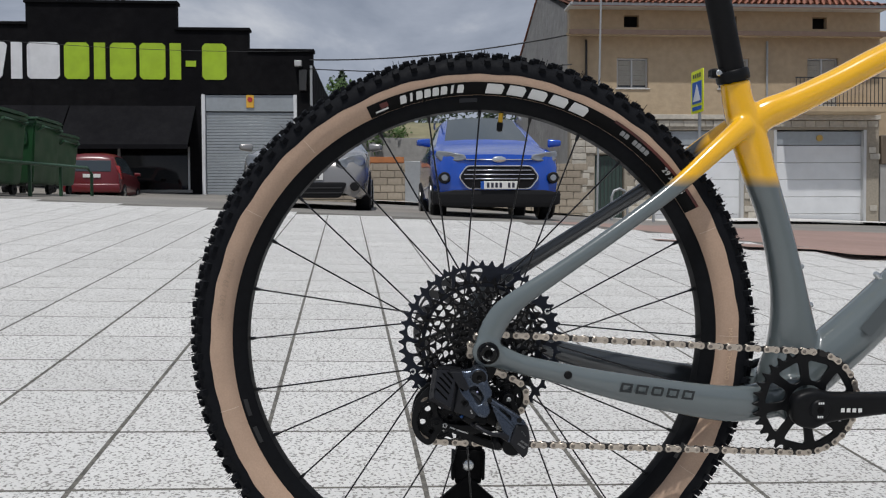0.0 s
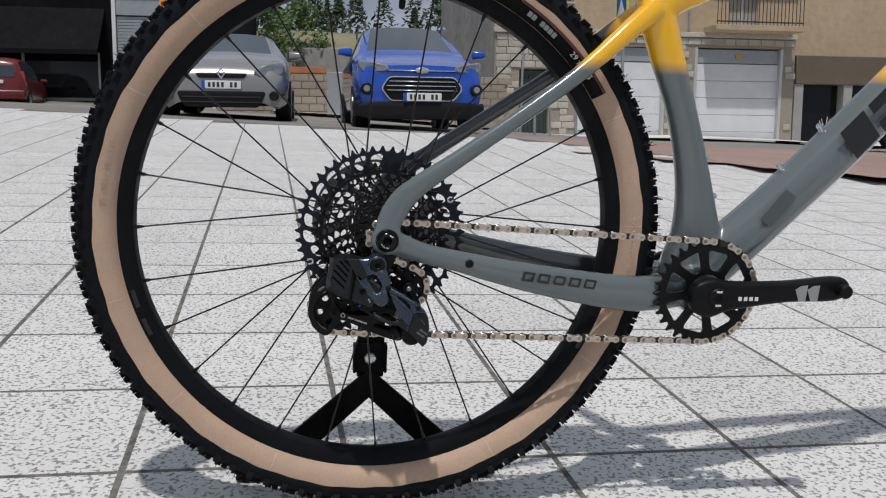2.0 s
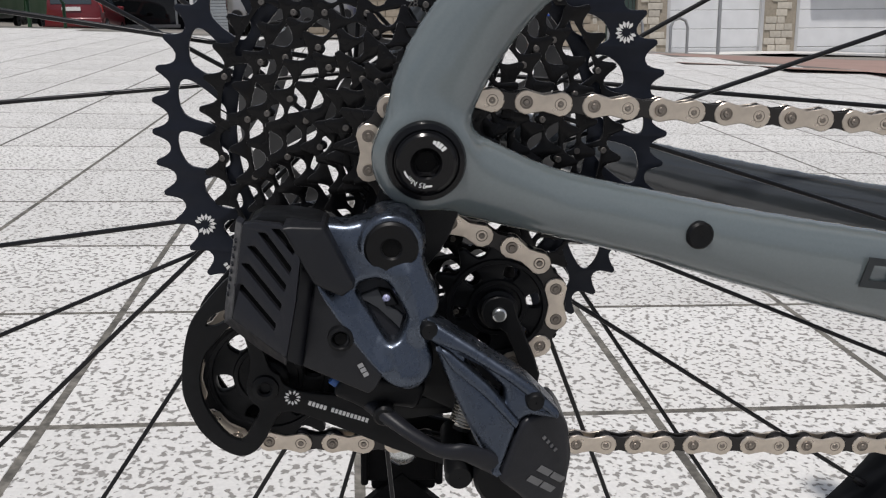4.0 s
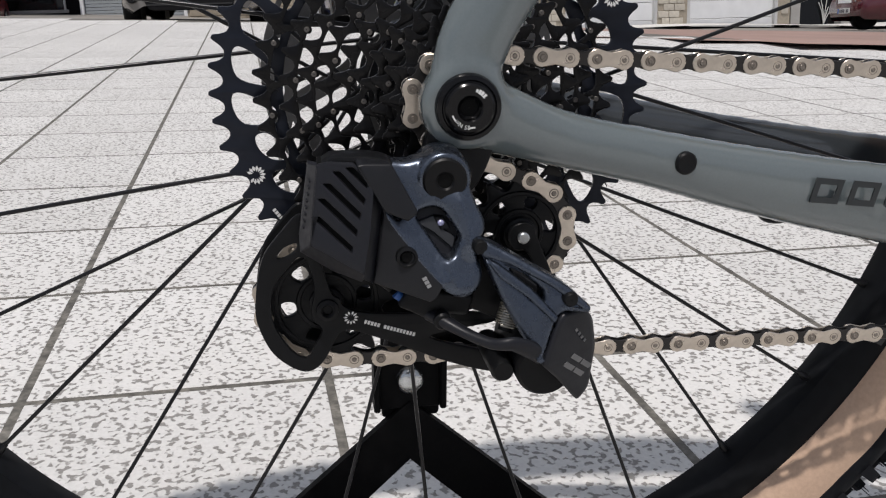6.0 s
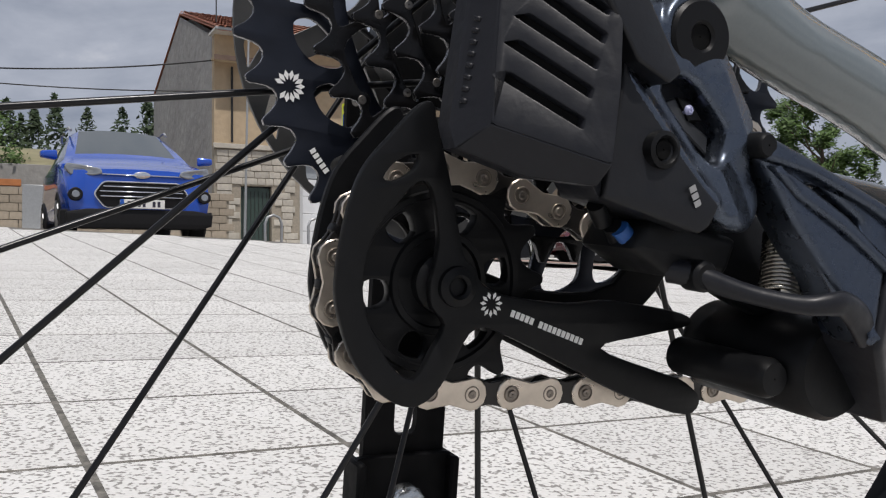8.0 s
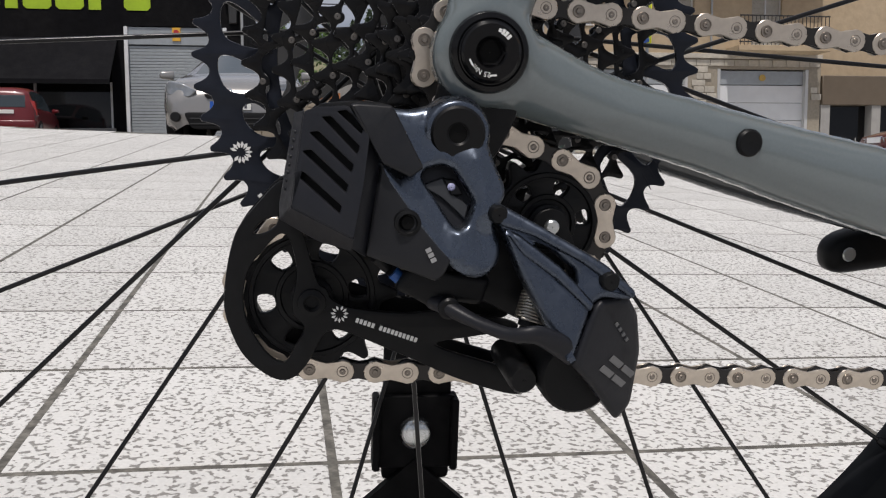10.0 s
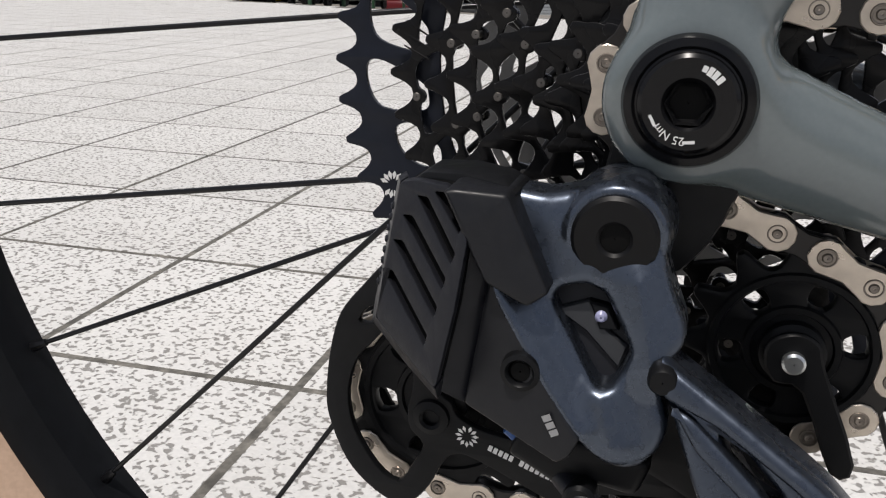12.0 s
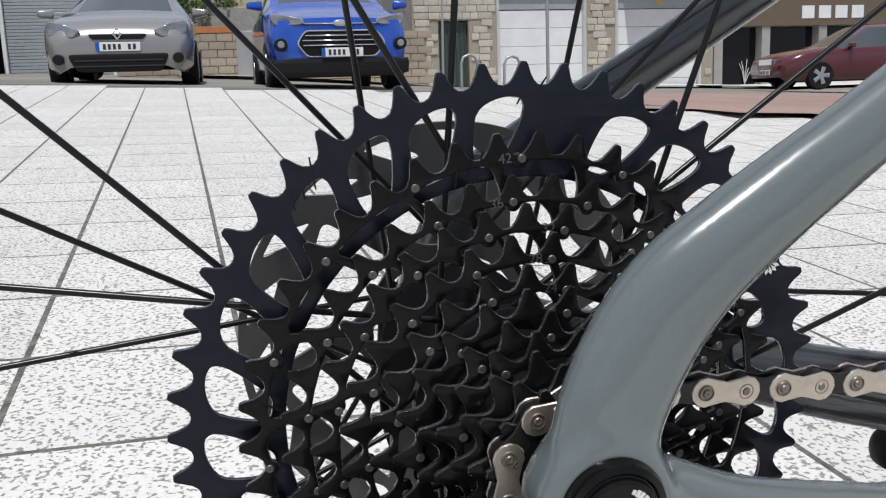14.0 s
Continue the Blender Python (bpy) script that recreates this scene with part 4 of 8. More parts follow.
for ang, h in ((42, 0.0009), (52, 0.0009), (61, 0.0009), (70, 0.0006), (276, 0.0003), (208, 0.0003)):
    bm = bmesh.new()
    th = radians(ang)
    box(bm, (-0.0005 if h > 0.0005 else -0.0012, -0.00005, -h), (0.0005 if h > 0.0005 else 0.0012, 0.00005, h))
    o = part("axle_mark", bm, M["white_ink"], axle)
    o.matrix_basis = pose(AXX + 0.0074 * math.cos(th), -0.0957, AXZ + 0.0074 * math.sin(th), 0, 90 - ang, 0)
# cable port on the chain stay
bm = bmesh.new()
revolve(bm, [(-0.0005, 0.0002), (-0.0008, 0.0042), (0.0, 0.0050), (0.004, 0.005), (0.004, 0.0002)], 20, (0, 0, 0))
o = part("cable_port", bm, M["mech"], bike, "black rubber port plug", smooth=40)
o.matrix_basis = pose(0.0995, -0.0832, 0.3412, 0, 0, 5)

# --- chain
chain = new("chain")
chain.parent = bike
tagged(chain, "nickel twelve-speed chain with dark inner links")
RING_X, RING_Z, RING_R = 0.409, 0.3015, 0.0648
UP, UP_R = (0.0306, AZ - 0.0557), 0.0234
LOW, LOW_R = (-0.0547, AZ - 0.0834), 0.0282


def tangent(c1, r1, s1, c2, r2, s2):
    """Where a belt leaves circle 1 and meets circle 2. s: 1 where the belt turns anticlockwise round the circle, -1 clockwise."""
    c1, c2 = Vector(c1), Vector(c2)
    d = c2 - c1
    L = d.length
    base = math.atan2(d.y, d.x)
    k = (s1 * r1 - s2 * r2) / L
    off = math.asin(max(-1, min(1, k)))
    a = base + off
    n = Vector((math.sin(a), -math.cos(a)))
    return c1 + n * (s1 * r1), c2 + n * (s2 * r2)


cog_r = 0.0196
stops = [((RING_X, RING_Z), RING_R, 1), ((AX + 0.0012, AZ + 0.0028), cog_r, 1), (UP, UP_R, -1), (LOW, LOW_R, 1), ((RING_X, RING_Z), RING_R, 1)]
depths = [-0.0525, -0.0675, -0.0665, -0.0665, -0.0525]
path = []
legs = [tangent(*stops[i], *stops[i + 1]) for i in range(4)]
for i, (p, q) in enumerate(legs):
    m = max(2, int((q - p).length / 0.004))
    for k in range(m):
        t = k / m
        path.append((*(p.lerp(q, t)), depths[i] + (depths[i + 1] - depths[i]) * t))
    c, r, s = stops[i + 1]
    end = legs[(i + 1) % 4][0]
    a0, a1 = math.atan2(q[1] - c[1], q[0] - c[0]), math.atan2(end[1] - c[1], end[0] - c[0])
    while (a1 - a0) * s < 0:
        a1 += s * 2 * math.pi
    m = max(2, int(abs(a1 - a0) * r / 0.003))
    for k in range(m):
        a = a0 + (a1 - a0) * k / m
        path.append((c[0] + r * math.cos(a), c[1] + r * math.sin(a), depths[i + 1]))
# step along the path by the chain's pitch
path.append(path[0])
pins, at, k = [Vector((path[0][0], path[0][2], path[0][1]))], Vector((path[0][0], path[0][2], path[0][1])), 1
while k < len(path):
    p = Vector((path[k][0], path[k][2], path[k][1]))
    d = (p - at).length
    if d >= 0.0121:
        at = at + (p - at) * (0.0121 / d)
        pins.append(at.copy())
    else:
        k += 1


def link_loop(r, waist):
    h = 0.00605
    out = [(-h + r * math.cos(a), r * math.sin(a)) for a in [radians(60 + 240 * k / 8) for k in range(9)]]
    out += [(0, -waist)]
    out += [(h + r * math.cos(a), r * math.sin(a)) for a in [radians(-120 + 240 * k / 8) for k in range(9)]]
    out += [(0, waist)]
    return out


outer_me = plate_mesh("outer_plate", [link_loop(0.0043, 0.0029)], -0.00045, 0.00045, 0.00025, 1)
inner_me = plate_mesh("inner_plate", [link_loop(0.0042, 0.0029)], -0.00045, 0.00045, 0.00025, 1)
bm = bmesh.new()
revolve(bm, [(-0.0033, 0.0002), (-0.0034, 0.0009), (-0.0032, 0.0011), (-0.00288, 0.0012), (-0.00288, 0.0018), (-0.0032, 0.0019), (-0.0032, 0.0021), (-0.0028, 0.0023), (0.0030, 0.0020), (0.0030, 0.0002)], 16)
pin_me = bpy.data.meshes.new("pin")
bm.to_mesh(pin_me)
bm.free()
bm = bmesh.new()
revolve(bm, [(-0.00195, 0.0012), (-0.00195, 0.0038), (0.00195, 0.0038), (0.00195, 0.0012)], 12)
roller_me = bpy.data.meshes.new("roller")
bm.to_mesh(roller_me)
bm.free()
for me_, ma in ((outer_me, M["nickel"]), (inner_me, M["dark_link"]), (pin_me, M["pin"]), (roller_me, M["dark_link"])):
    me_.materials.append(ma)
    me_.polygons.foreach_set("use_smooth", [True] * len(me_.polygons))
    me_.set_sharp_from_angle(angle=radians(40))
for i, (p, q) in enumerate(zip(pins, pins[1:])):
    mid = (p + q) / 2
    a = math.degrees(math.atan2(q.z - p.z, q.x - p.x))
    for s in (-1, 1):
        ob = new("outer_plate" if i % 2 == 0 else "inner_plate", outer_me if i % 2 == 0 else inner_me)
        ob.parent = chain
        ob.matrix_basis = pose(*mid, 0, -a, 0) @ pose(0, s * (0.0024 if i % 2 == 0 else 0.00155), 0)
    for me_ in (pin_me, roller_me):
        ob = new(me_.name, me_)
        ob.parent = chain
        ob.matrix_basis = pose(*p)


# --- crank and chainring
crank = new("crankset")
crank.parent = bike
tagged(crank, "black single-ring crankset")
loops = [tooth_loop(32, 0.2, 0.0040, RING_X, RING_Z), circle(RING_X, RING_Z, 0.0225, 32)]
r0 = pitch_radius(32)
# a true-size ring for the chain's pitch
loops[0] = [(RING_X + (x - RING_X) * RING_R / r0, RING_Z + (z - RING_Z) * RING_R / r0) for x, z in loops[0]]
for k in range(8):
    a = radians(k * 45 + 10)
    loops.append(rounded([(RING_X + r * math.cos(b), RING_Z + r * math.sin(b)) for r, b in ((0.029, a + 0.13), (0.029, a + 0.55), (0.0545, a + 0.66), (0.0545, a + 0.10))], 0.006))
plate("chainring", loops, -0.0545, -0.0505, M["mech"], crank, 0.0006, 1, "black thirty-two tooth chainring")
plate("crank_arm", [outline([(0.381, 0.318), (0.404, 0.3255), (0.430, 0.3215), (0.50, 0.3225), (0.565, 0.3290), (0.583, 0.323), (0.584, 0.309), (0.565, 0.2985), (0.50, 0.2960), (0.43, 0.2855), (0.404, 0.2765), (0.383, 0.283), (0.377, 0.300)], 5)], -0.086, -0.066, M["mech"], crank, 0.007, 4, "black forged crank arm")
plate("far_crank_arm", [outline([(0.440, 0.290), (0.432, 0.279), (0.404, 0.2765), (0.345, 0.277), (0.262, 0.2645), (0.236, 0.262), (0.229, 0.270), (0.232, 0.281), (0.250, 0.2885), (0.300, 0.297), (0.370, 0.310), (0.404, 0.3255), (0.432, 0.318)], 5)], 0.066, 0.084, M["mech"], crank, 0.007, 4, "black forged crank arm on the far side")
bm = bmesh.new()
disc(bm, 0.0652, 0.070, 0.0040, (0.2405, 0.2735), 20, 0.0006)
part("pedal_insert", bm, M["zinc"], crank, "bare threaded pedal hole", smooth=40)
bm = bmesh.new()
disc(bm, -0.0885, -0.070, 0.0125, (0.4095, 0.3025), 32, 0.0015)
bolt = part("crank_bolt", bm, M["mech"], crank, smooth=40)
bm = bmesh.new()
disc(bm, -0.0888, -0.075, 0.0048, (0.4095, 0.3025), 6)
part("hex_socket", bm, M["deep"], bolt)
for dz in (0.0085, -0.0085):
    shape_marks("bolt_decal", "bbb", 0.0026, face_camera_side(0.4095, -0.0889, 0.3025 + dz), M["white_ink"], crank)
for i, w in enumerate((0.0052, 0.0052, 0.0052, 0.0066)):
    boxed("arm_mark", (0.436 + i * 0.0072, -0.0866, 0.2995), (0.4405 + i * 0.0072, -0.0862, 0.3045), M["white_ink"], crank)
for sh in (0, 1):
    plate("arm_stripe", [[(0.510 + sh * 0.016, 0.314), (0.517 + sh * 0.016, 0.319), (0.526 + sh * 0.016, 0.320), (0.525 + sh * 0.016, 0.299), (0.516 + sh * 0.016, 0.299)]], -0.0866, -0.0862, M["grey_ink"], crank)
bm = bmesh.new()
disc(bm, -0.098, -0.070, 0.0085, (0.572, 0.314), 20, 0.001)
part("pedal_thread", bm, M["mech"], crank, smooth=40)
# seat post and clamp
bm = bmesh.new()
tube(bm, [(0.312, 0, 0.69), (0.292, 0, 0.762), (0.268, 0, 0.850), (0.250, 0, 0.92)], 0.0155, 24)
post = part("seat_post", bm, M["post"], bike, "black seat post", smooth=60)
me = shape_row("post_mark", "zb", 0.010, 0.75, 0.2, 0.0003)
me.transform(face_camera_side(0.272, -0.0165, 0.835, -74))
put_mesh("post_mark", me, M["white_ink"], post)
bm = bmesh.new()
d = Vector((-0.27, 0, 0.96)).normalized()
c0 = Vector((0.3095, 0, 0.697))
tube(bm, [c0, c0 + d * 0.002, c0 + d * 0.012, c0 + d * 0.014], [(0.0195, 0.0195), (0.0205, 0.0205), (0.0205, 0.0205), (0.0190, 0.0190)], 32)
box(bm, (0.279, -0.009, 0.700), (0.296, 0.009, 0.7115), 0.002)
clamp = part("seat_clamp", bm, M["mech"], bike, "black seat clamp with a steel bolt", smooth=40)
bm = bmesh.new()
disc(bm, -0.0115, -0.008, 0.0040, (0.2865, 0.706), 16, 0.0008)
part("clamp_bolt", bm, M["zinc"], clamp, smooth=40)
# bottle bosses on the seat and down tubes
for p, d in (((0.4115, 0, 0.465), (1, 0, 0.25)), ((0.428, 0, 0.415), (1, 0, 0.22)), ((0.518, 0, 0.455), (-0.7, 0, 0.72)), ((0.567, 0, 0.508), (-0.7, 0, 0.72)), ((0.655, 0, 0.60), (-0.7, 0, 0.72))):
    d = Vector(d).normalized()
    bm = bmesh.new()
    tube(bm, [Vector(p) - d * 0.008, Vector(p) + d * 0.004, Vector(p) + d * 0.006], [(0.004, 0.004), (0.004, 0.004), (0.003, 0.003)], 12)
    part("bottle_boss", bm, M["zinc"], bike, smooth=40)
# large dark letters on the down tube
shape_marks("tube_decal", "beeb", 0.042, face_camera_side(0.648, -0.0345, 0.556, 48), mat("tube_ink", (0.008, 0.010, 0.012), 0.4), bike, 0.95, 0.2, 0.0005, 0.1, "large dark painted marks")
# sticker low on the down tube
plate("tube_sticker", [rounded([(0.482, 0.392), (0.497, 0.381), (0.527, 0.421), (0.512, 0.432)], 0.003)], -0.0325, -0.0318, mat("sticker_grey", (0.075, 0.088, 0.092), 0.35), bike)

# --- rear derailleur
mech = new("rear_derailleur")
mech.parent = bike
tagged(mech, "black wireless rear derailleur with a ribbed battery")
# hanger
plate("hanger", [outline(mm([(-10, -4), (12, -6), (14, -16), (4, -34), (-12, -36), (-18, -24), (-14, -12)]), 3)], -0.0855, -0.0775, M["mech"], mech, 0.002, 2)
def tilt(ob, y0, kx, kz):
    """Leans a plate built with its face at y = 0: face depth y0 at the axle, kx and kz its slopes along x and z."""
    for v in ob.data.vertices:
        v.co.y += y0 + kx * v.co.x + kz * (v.co.z - AZ)
    return ob


# battery: a ribbed face that swings back towards the tail, a flank that turns in to the motor
FACE, FLANK = (-0.1318, -0.736, 0.300), (-0.0850, 0.60, 0.010)
slots = []
for (x0, z0), (x1, z1) in (((-46.6, -16.6), (-39.9, -22.4)), ((-51.4, -18.6), (-41.2, -28.6)), ((-55.2, -23.6), (-42.9, -34.2)), ((-57.4, -29.5), (-44.4, -40.4)), ((-59.6, -36.6), (-46.3, -46.9))):
    dx, dz = x1 - x0, z1 - z0
    L = math.hypot(dx, dz)
    nx, nz = -dz / L * 2.3, dx / L * 2.3
    ux, uz = dx / L, dz / L
    slots.append(rounded(mm([(x0 + nx + ux * 1.2, z0 + nz + uz * 1.2), (x1 + nx - ux * 0.6, z1 + nz - uz * 0.6), (x1 + ux * 0.4, z1 + uz * 0.4), (x0 - ux * 0.6, z0 - uz * 0.6)]), 0.0005, 2))
rib_face = [(-57.4, -16.6), (-53, -15.2), (-43.5, -14.3), (-37.2, -23.2), (-38.8, -37.2), (-41.8, -54.0), (-61.2, -46.8)]
tilt(plate("battery_cover", [rounded(mm(rib_face), 0.0010, 2)] + slots, 0.0, 0.0034, M["battery"], mech, 0.0004, 2, "black ribbed battery cover"), *FACE)
core = [(-42 + (x + 42) * 0.975, -36 + (z + 36) * 0.975) for x, z in rib_face]
# core coloured black: the shade inside the slots is put into it
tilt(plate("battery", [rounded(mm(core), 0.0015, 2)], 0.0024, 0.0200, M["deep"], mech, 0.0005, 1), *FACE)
tilt(plate("battery_flank", [rounded(mm([(-37.2, -22.6), (-32.8, -31.2), (-35.2, -45.3), (-37.6, -61.4), (-42.8, -57.6), (-39.0, -37.5)]), 0.0006, 2)], 0.0, 0.0140, M["battery"], mech, 0.0006, 2), *FLANK)


def turned(base, p, n, k):
    """The plane base, folded back by slope k beyond the edge through p along the outward direction n (mm from the axle)."""
    L = math.hypot(*n)
    u, w = n[0] / L * k, n[1] / L * k
    return base[0] - (u * p[0] + w * p[1]) / 1000, base[1] + u, base[2] + w


SIDE, FOOT = turned(FACE, (-57.4, -16.6), (-0.993, 0.124), 1.85), turned(FACE, (-61.2, -46.8), (-0.348, -0.937), 1.1)
tilt(plate("battery_side", [mm([(-57.4, -16.6), (-61.2, -46.8), (-65.2, -52.0), (-65.4, -46.9), (-60.8, -17.6)])], 0.0, 0.0060, M["battery"], mech, 0.0003, 1), *SIDE)
tilt(plate("battery_foot", [mm([(-61.2, -46.8), (-41.8, -54.0), (-42.4, -58.4), (-53.0, -57.2), (-65.2, -52.0)])], 0.0, 0.0060, M["battery"], mech, 0.0003, 1), *FOOT)
for k in range(8):
    x, z = -60.4 - 0.44 * k, -23.5 - 2.6 * k
    boxed("grip_bump", (-0.0010, -0.0006, -0.0006), (0.0010, 0.0010, 0.0006), M["battery"], mech, 0.0003).matrix_basis = pose(x / 1000, SIDE[0] + SIDE[1] * x / 1000 + SIDE[2] * z / 1000, AZ + z / 1000, 0, 14, -68)
# satin shoulder of the battery latch
tilt(plate("battery_latch", [rounded(mm([(-43.2, -13.9), (-41, -13.4), (-30.2, -13.8), (-20.3, -32.4), (-24.4, -35.4), (-33.2, -31.4), (-37.8, -23.6)]), 0.0008, 3)], 0.0, 0.0190, M["latch"], mech, 0.0009, 3), -0.1036, 0.06, 0.21)
# thin sealing lip over the top of the battery
tilt(plate("battery_lip", [rounded(mm([(-56, -17), (-52, -14.2), (-42, -12.9), (-33, -13.2), (-29, -14.5), (-30, -17), (-44, -15.5), (-54, -17.5)]), 0.0008, 2)], 0.0060, 0.0200, M["mech"], mech, 0.0006, 2), -0.1190, -0.45, 0.25)
# motor housing
tilt(plate("motor_cover", [rounded(mm([(-33.4, -30.8), (-31.2, -34.6), (-28.2, -38.8), (-21.4, -49.0), (-14.6, -57.6), (-11.6, -60.6), (-13.7, -65.2), (-16.2, -67.2), (-37.7, -60.6), (-35.3, -45.1)]), 0.0008, 2)], 0.0, 0.0180, M["latch"], mech, 0.0008, 3), -0.1141, -0.285, 0.100)
plate("lower_housing", [rounded(mm([(-14, -65), (-24, -64.5), (-28.5, -71.5), (-23, -74), (-16, -78), (-13, -75), (0, -77), (3, -68)]), 0.002, 2)], -0.109, -0.088, M["mech"], mech, 0.002, 3)
bm = bmesh.new()
revolve(bm, [(-0.1130, 0.0026), (-0.1136, 0.0031), (-0.1132, 0.0041), (-0.1100, 0.0044), (-0.1100, 0.0026)], 24, (-0.0250, 0, AZ - 0.0495))
part("function_button", bm, M["mech"], mech, smooth=40)
bm = bmesh.new()
disc(bm, -0.1126, -0.108, 0.0024, (-0.0250, AZ - 0.0495), 16, 0.0004)
part("function_button", bm, M["deep"], mech, smooth=40)
shape_marks("cover_decal", "bbb", 0.0018, face_camera_side(-0.0178, -0.1155, AZ - 0.0590, -62), M["grey_ink"], mech)
# knuckle: a broad satin arm round the pivot, pierced by a window, its foot holding the parallelogram
KN = (-0.0953, 0.0, 0.30)


KNUCKLE = [(-33, -14.5), (-23.8, -15.3), (-17.0, -13.6), (-12.2, -11.4), (-8.4, -9.9), (-4.0, -10.4), (-0.9, -13.4), (0.6, -17.5), (0.9, -23.4), (2.3, -28.6), (4.5, -33.7), (6.5, -37.7), (6.8, -41.4), (3.1, -45.7), (3.0, -50.1), (5.2, -57.4), (3.8, -62.5), (-0.2, -66.5), (-4.7, -66.7), (-10.0, -64.7), (-12.7, -61.3), (-21.1, -52.4), (-28.0, -43.1), (-31.5, -38.4), (-34.5, -32.4), (-36, -24)]
KN_WINDOW = [(-19.2, -33.3), (-14.0, -32.0), (-10.4, -33.2), (-6.9, -38.1), (-3.8, -43.4), (-4.8, -46.8), (-6.6, -50.9), (-9.1, -51.8), (-11.0, -49.9), (-15.1, -43.7), (-19.1, -38.1), (-20.4, -36.0)]
bm = bmesh.new()
flat = plate_mesh("knuckle_flat", [rounded(mm(KNUCKLE), 0.002, 2), rounded(mm(KN_WINDOW), 0.001, 2)], 0.0, 0.0115, 0.0020, 3)
for v in flat.vertices:
    v.co.y += KN[0] + KN[1] * v.co.x + KN[2] * (v.co.z - AZ)
bm.from_mesh(flat)
tube(bm, [(-0.009, -0.086, AZ - 0.022), (-0.009, -0.0998, AZ - 0.022), (-0.009, -0.1020, AZ - 0.022), (-0.009, -0.1027, AZ - 0.022)], [(0.0118, 0.0118), (0.0112, 0.0112), (0.0104, 0.0104), (0.0096, 0.0096)], 36, up=(0, 0, 1))
me = bpy.data.meshes.new("knuckle_raw")
bm.to_mesh(me)
bm.free()
raw = bpy.data.objects.new("knuckle_raw", me)
scene.collection.objects.link(raw)
rm = raw.modifiers.new("grow", "REMESH")
rm.mode, rm.voxel_size, rm.use_smooth_shade = "VOXEL", 0.0006, True
sm = raw.modifiers.new("soften", "SMOOTH")
sm.factor, sm.iterations = 0.5, 4
me = bpy.data.meshes.new_from_object(raw.evaluated_get(bpy.context.evaluated_depsgraph_get()))
bpy.data.objects.remove(raw)
me.materials.clear()
me.name = "knuckle"


def crest(p, a, b, wide):
    """How near p lies to the line from a to b, in mm from the axle: 1 on it, 0 far from it."""
    q = Vector((p.x * 1000, (p.z - AZ) * 1000))
    a, b = Vector(a), Vector(b)
    t = min(1.0, max(0.0, (q - a).dot(b - a) / (b - a).length_squared))
    return math.exp(-((q - a - (b - a) * t).length / wide) ** 2)


def ridge(p, a, b, wide):
    """As crest(), but falling off evenly, so that it leaves a crease."""
    q = Vector((p.x * 1000, (p.z - AZ) * 1000))
    a, b = Vector(a), Vector(b)
    t = min(1.0, max(0.0, (q - a).dot(b - a) / (b - a).length_squared))
    return max(0.0, 1.0 - (q - a - (b - a) * t).length / wide)


for v in me.vertices:  # a ramp up to the boss, a creased outer limb, a strap proud along the motor, a rounded foot
    front = max(0.0, min(1.0, (KN[0] + KN[2] * (v.co.z - AZ) + 0.008 - v.co.y) / 0.006))
    v.co.y += front * (-0.0026 * ridge(v.co, (-3.2, -30.0), (0.8, -45.5), 7.5) - 0.0030 * crest(v.co, (-32.5, -33.5), (-13.0, -60.0), 3.4) - 0.0020 * ridge(v.co, (-8.6, -53.0), (-5.6, -62.0), 6.0) - 0.0010 * crest(v.co, (-20, -20), (-14, -27), 5.0))
put_mesh("knuckle", me, M["knuckle"], mech, "slate-blue forged knuckle", 180)
tilt(plate("knuckle_web", [outline(mm([(-23, -30), (-11, -31), (-3, -39), (-3, -52), (-9, -56), (-22, -38)]), 3)], 0.0060, 0.015, M["battery"], mech, 0.0005, 1), *KN)
tilt(plate("window_facet", [mm([(-20.4, -38.8), (-13.2, -36.2), (-10.2, -41.0), (-4.6, -44.6), (-6.0, -49.2), (-13.5, -42.6)])], 0.0045, 0.0080, mat("facet_grey", (0.022, 0.0235, 0.026), 0.35, spec=0.5), mech, 0.0004), *KN)
tilt(plate("window_bezel", [mm([(-13.2, -36.2), (-9.2, -36.8), (-6.6, -41.3), (-10.6, -41.6)])], 0.0035, 0.0080, M["mech"], mech, 0.0004), *KN)
bm = bmesh.new()
disc(bm, -0.1042, -0.1000, 0.0013, (-0.0105, AZ - 0.0390), 16, 0.0006)
part("pairing_button", bm, M["led"], mech, "pale violet pairing button", smooth=40)
# upper pivot bolt, flush in its boss
bm = bmesh.new()
revolve(bm, [(-0.0925, 0.0029), (-0.1040, 0.0030), (-0.1046, 0.0037), (-0.1046, 0.0080), (-0.1038, 0.0088), (-0.085, 0.0088), (-0.085, 0.0029)], 48, (-0.009, 0, AZ - 0.022))
b = part("pivot_bolt", bm, mat("bolt_black", (0.004, 0.004, 0.0045), 0.42, spec=0.2), mech, "black pivot bolt", smooth=35)
bm = bmesh.new()
disc(bm, -0.1036, -0.098, 0.0034, (-0.009, AZ - 0.022), 6)
part("hex_socket", bm, M["deep"], b)
# outer parallelogram link, its lower arm and the knuckle cap
LINK = (-0.0977, -0.26, 0.30)
tilt(plate("outer_link", [rounded(mm([(0.8, -46.5), (3.0, -43.4), (15.0, -49.4), (30.0, -57.4), (35.2, -60.4), (43.5, -67.6), (43.1, -70.0), (34.4, -69.8), (31.6, -72.1), (24.8, -90.8), (17.7, -79.2), (10.5, -65.0), (4.5, -50.7)]), 0.0014, 3), rounded(mm([(14.6, -54.6), (18.0, -55.2), (26.5, -62.4), (26.9, -66.4), (22.3, -64.8)]), 0.0008, 2)], 0.0, 0.0130, M["mech_blue"], mech, 0.0024, 4, "slate outer parallelogram link", smooth=60), *LINK)
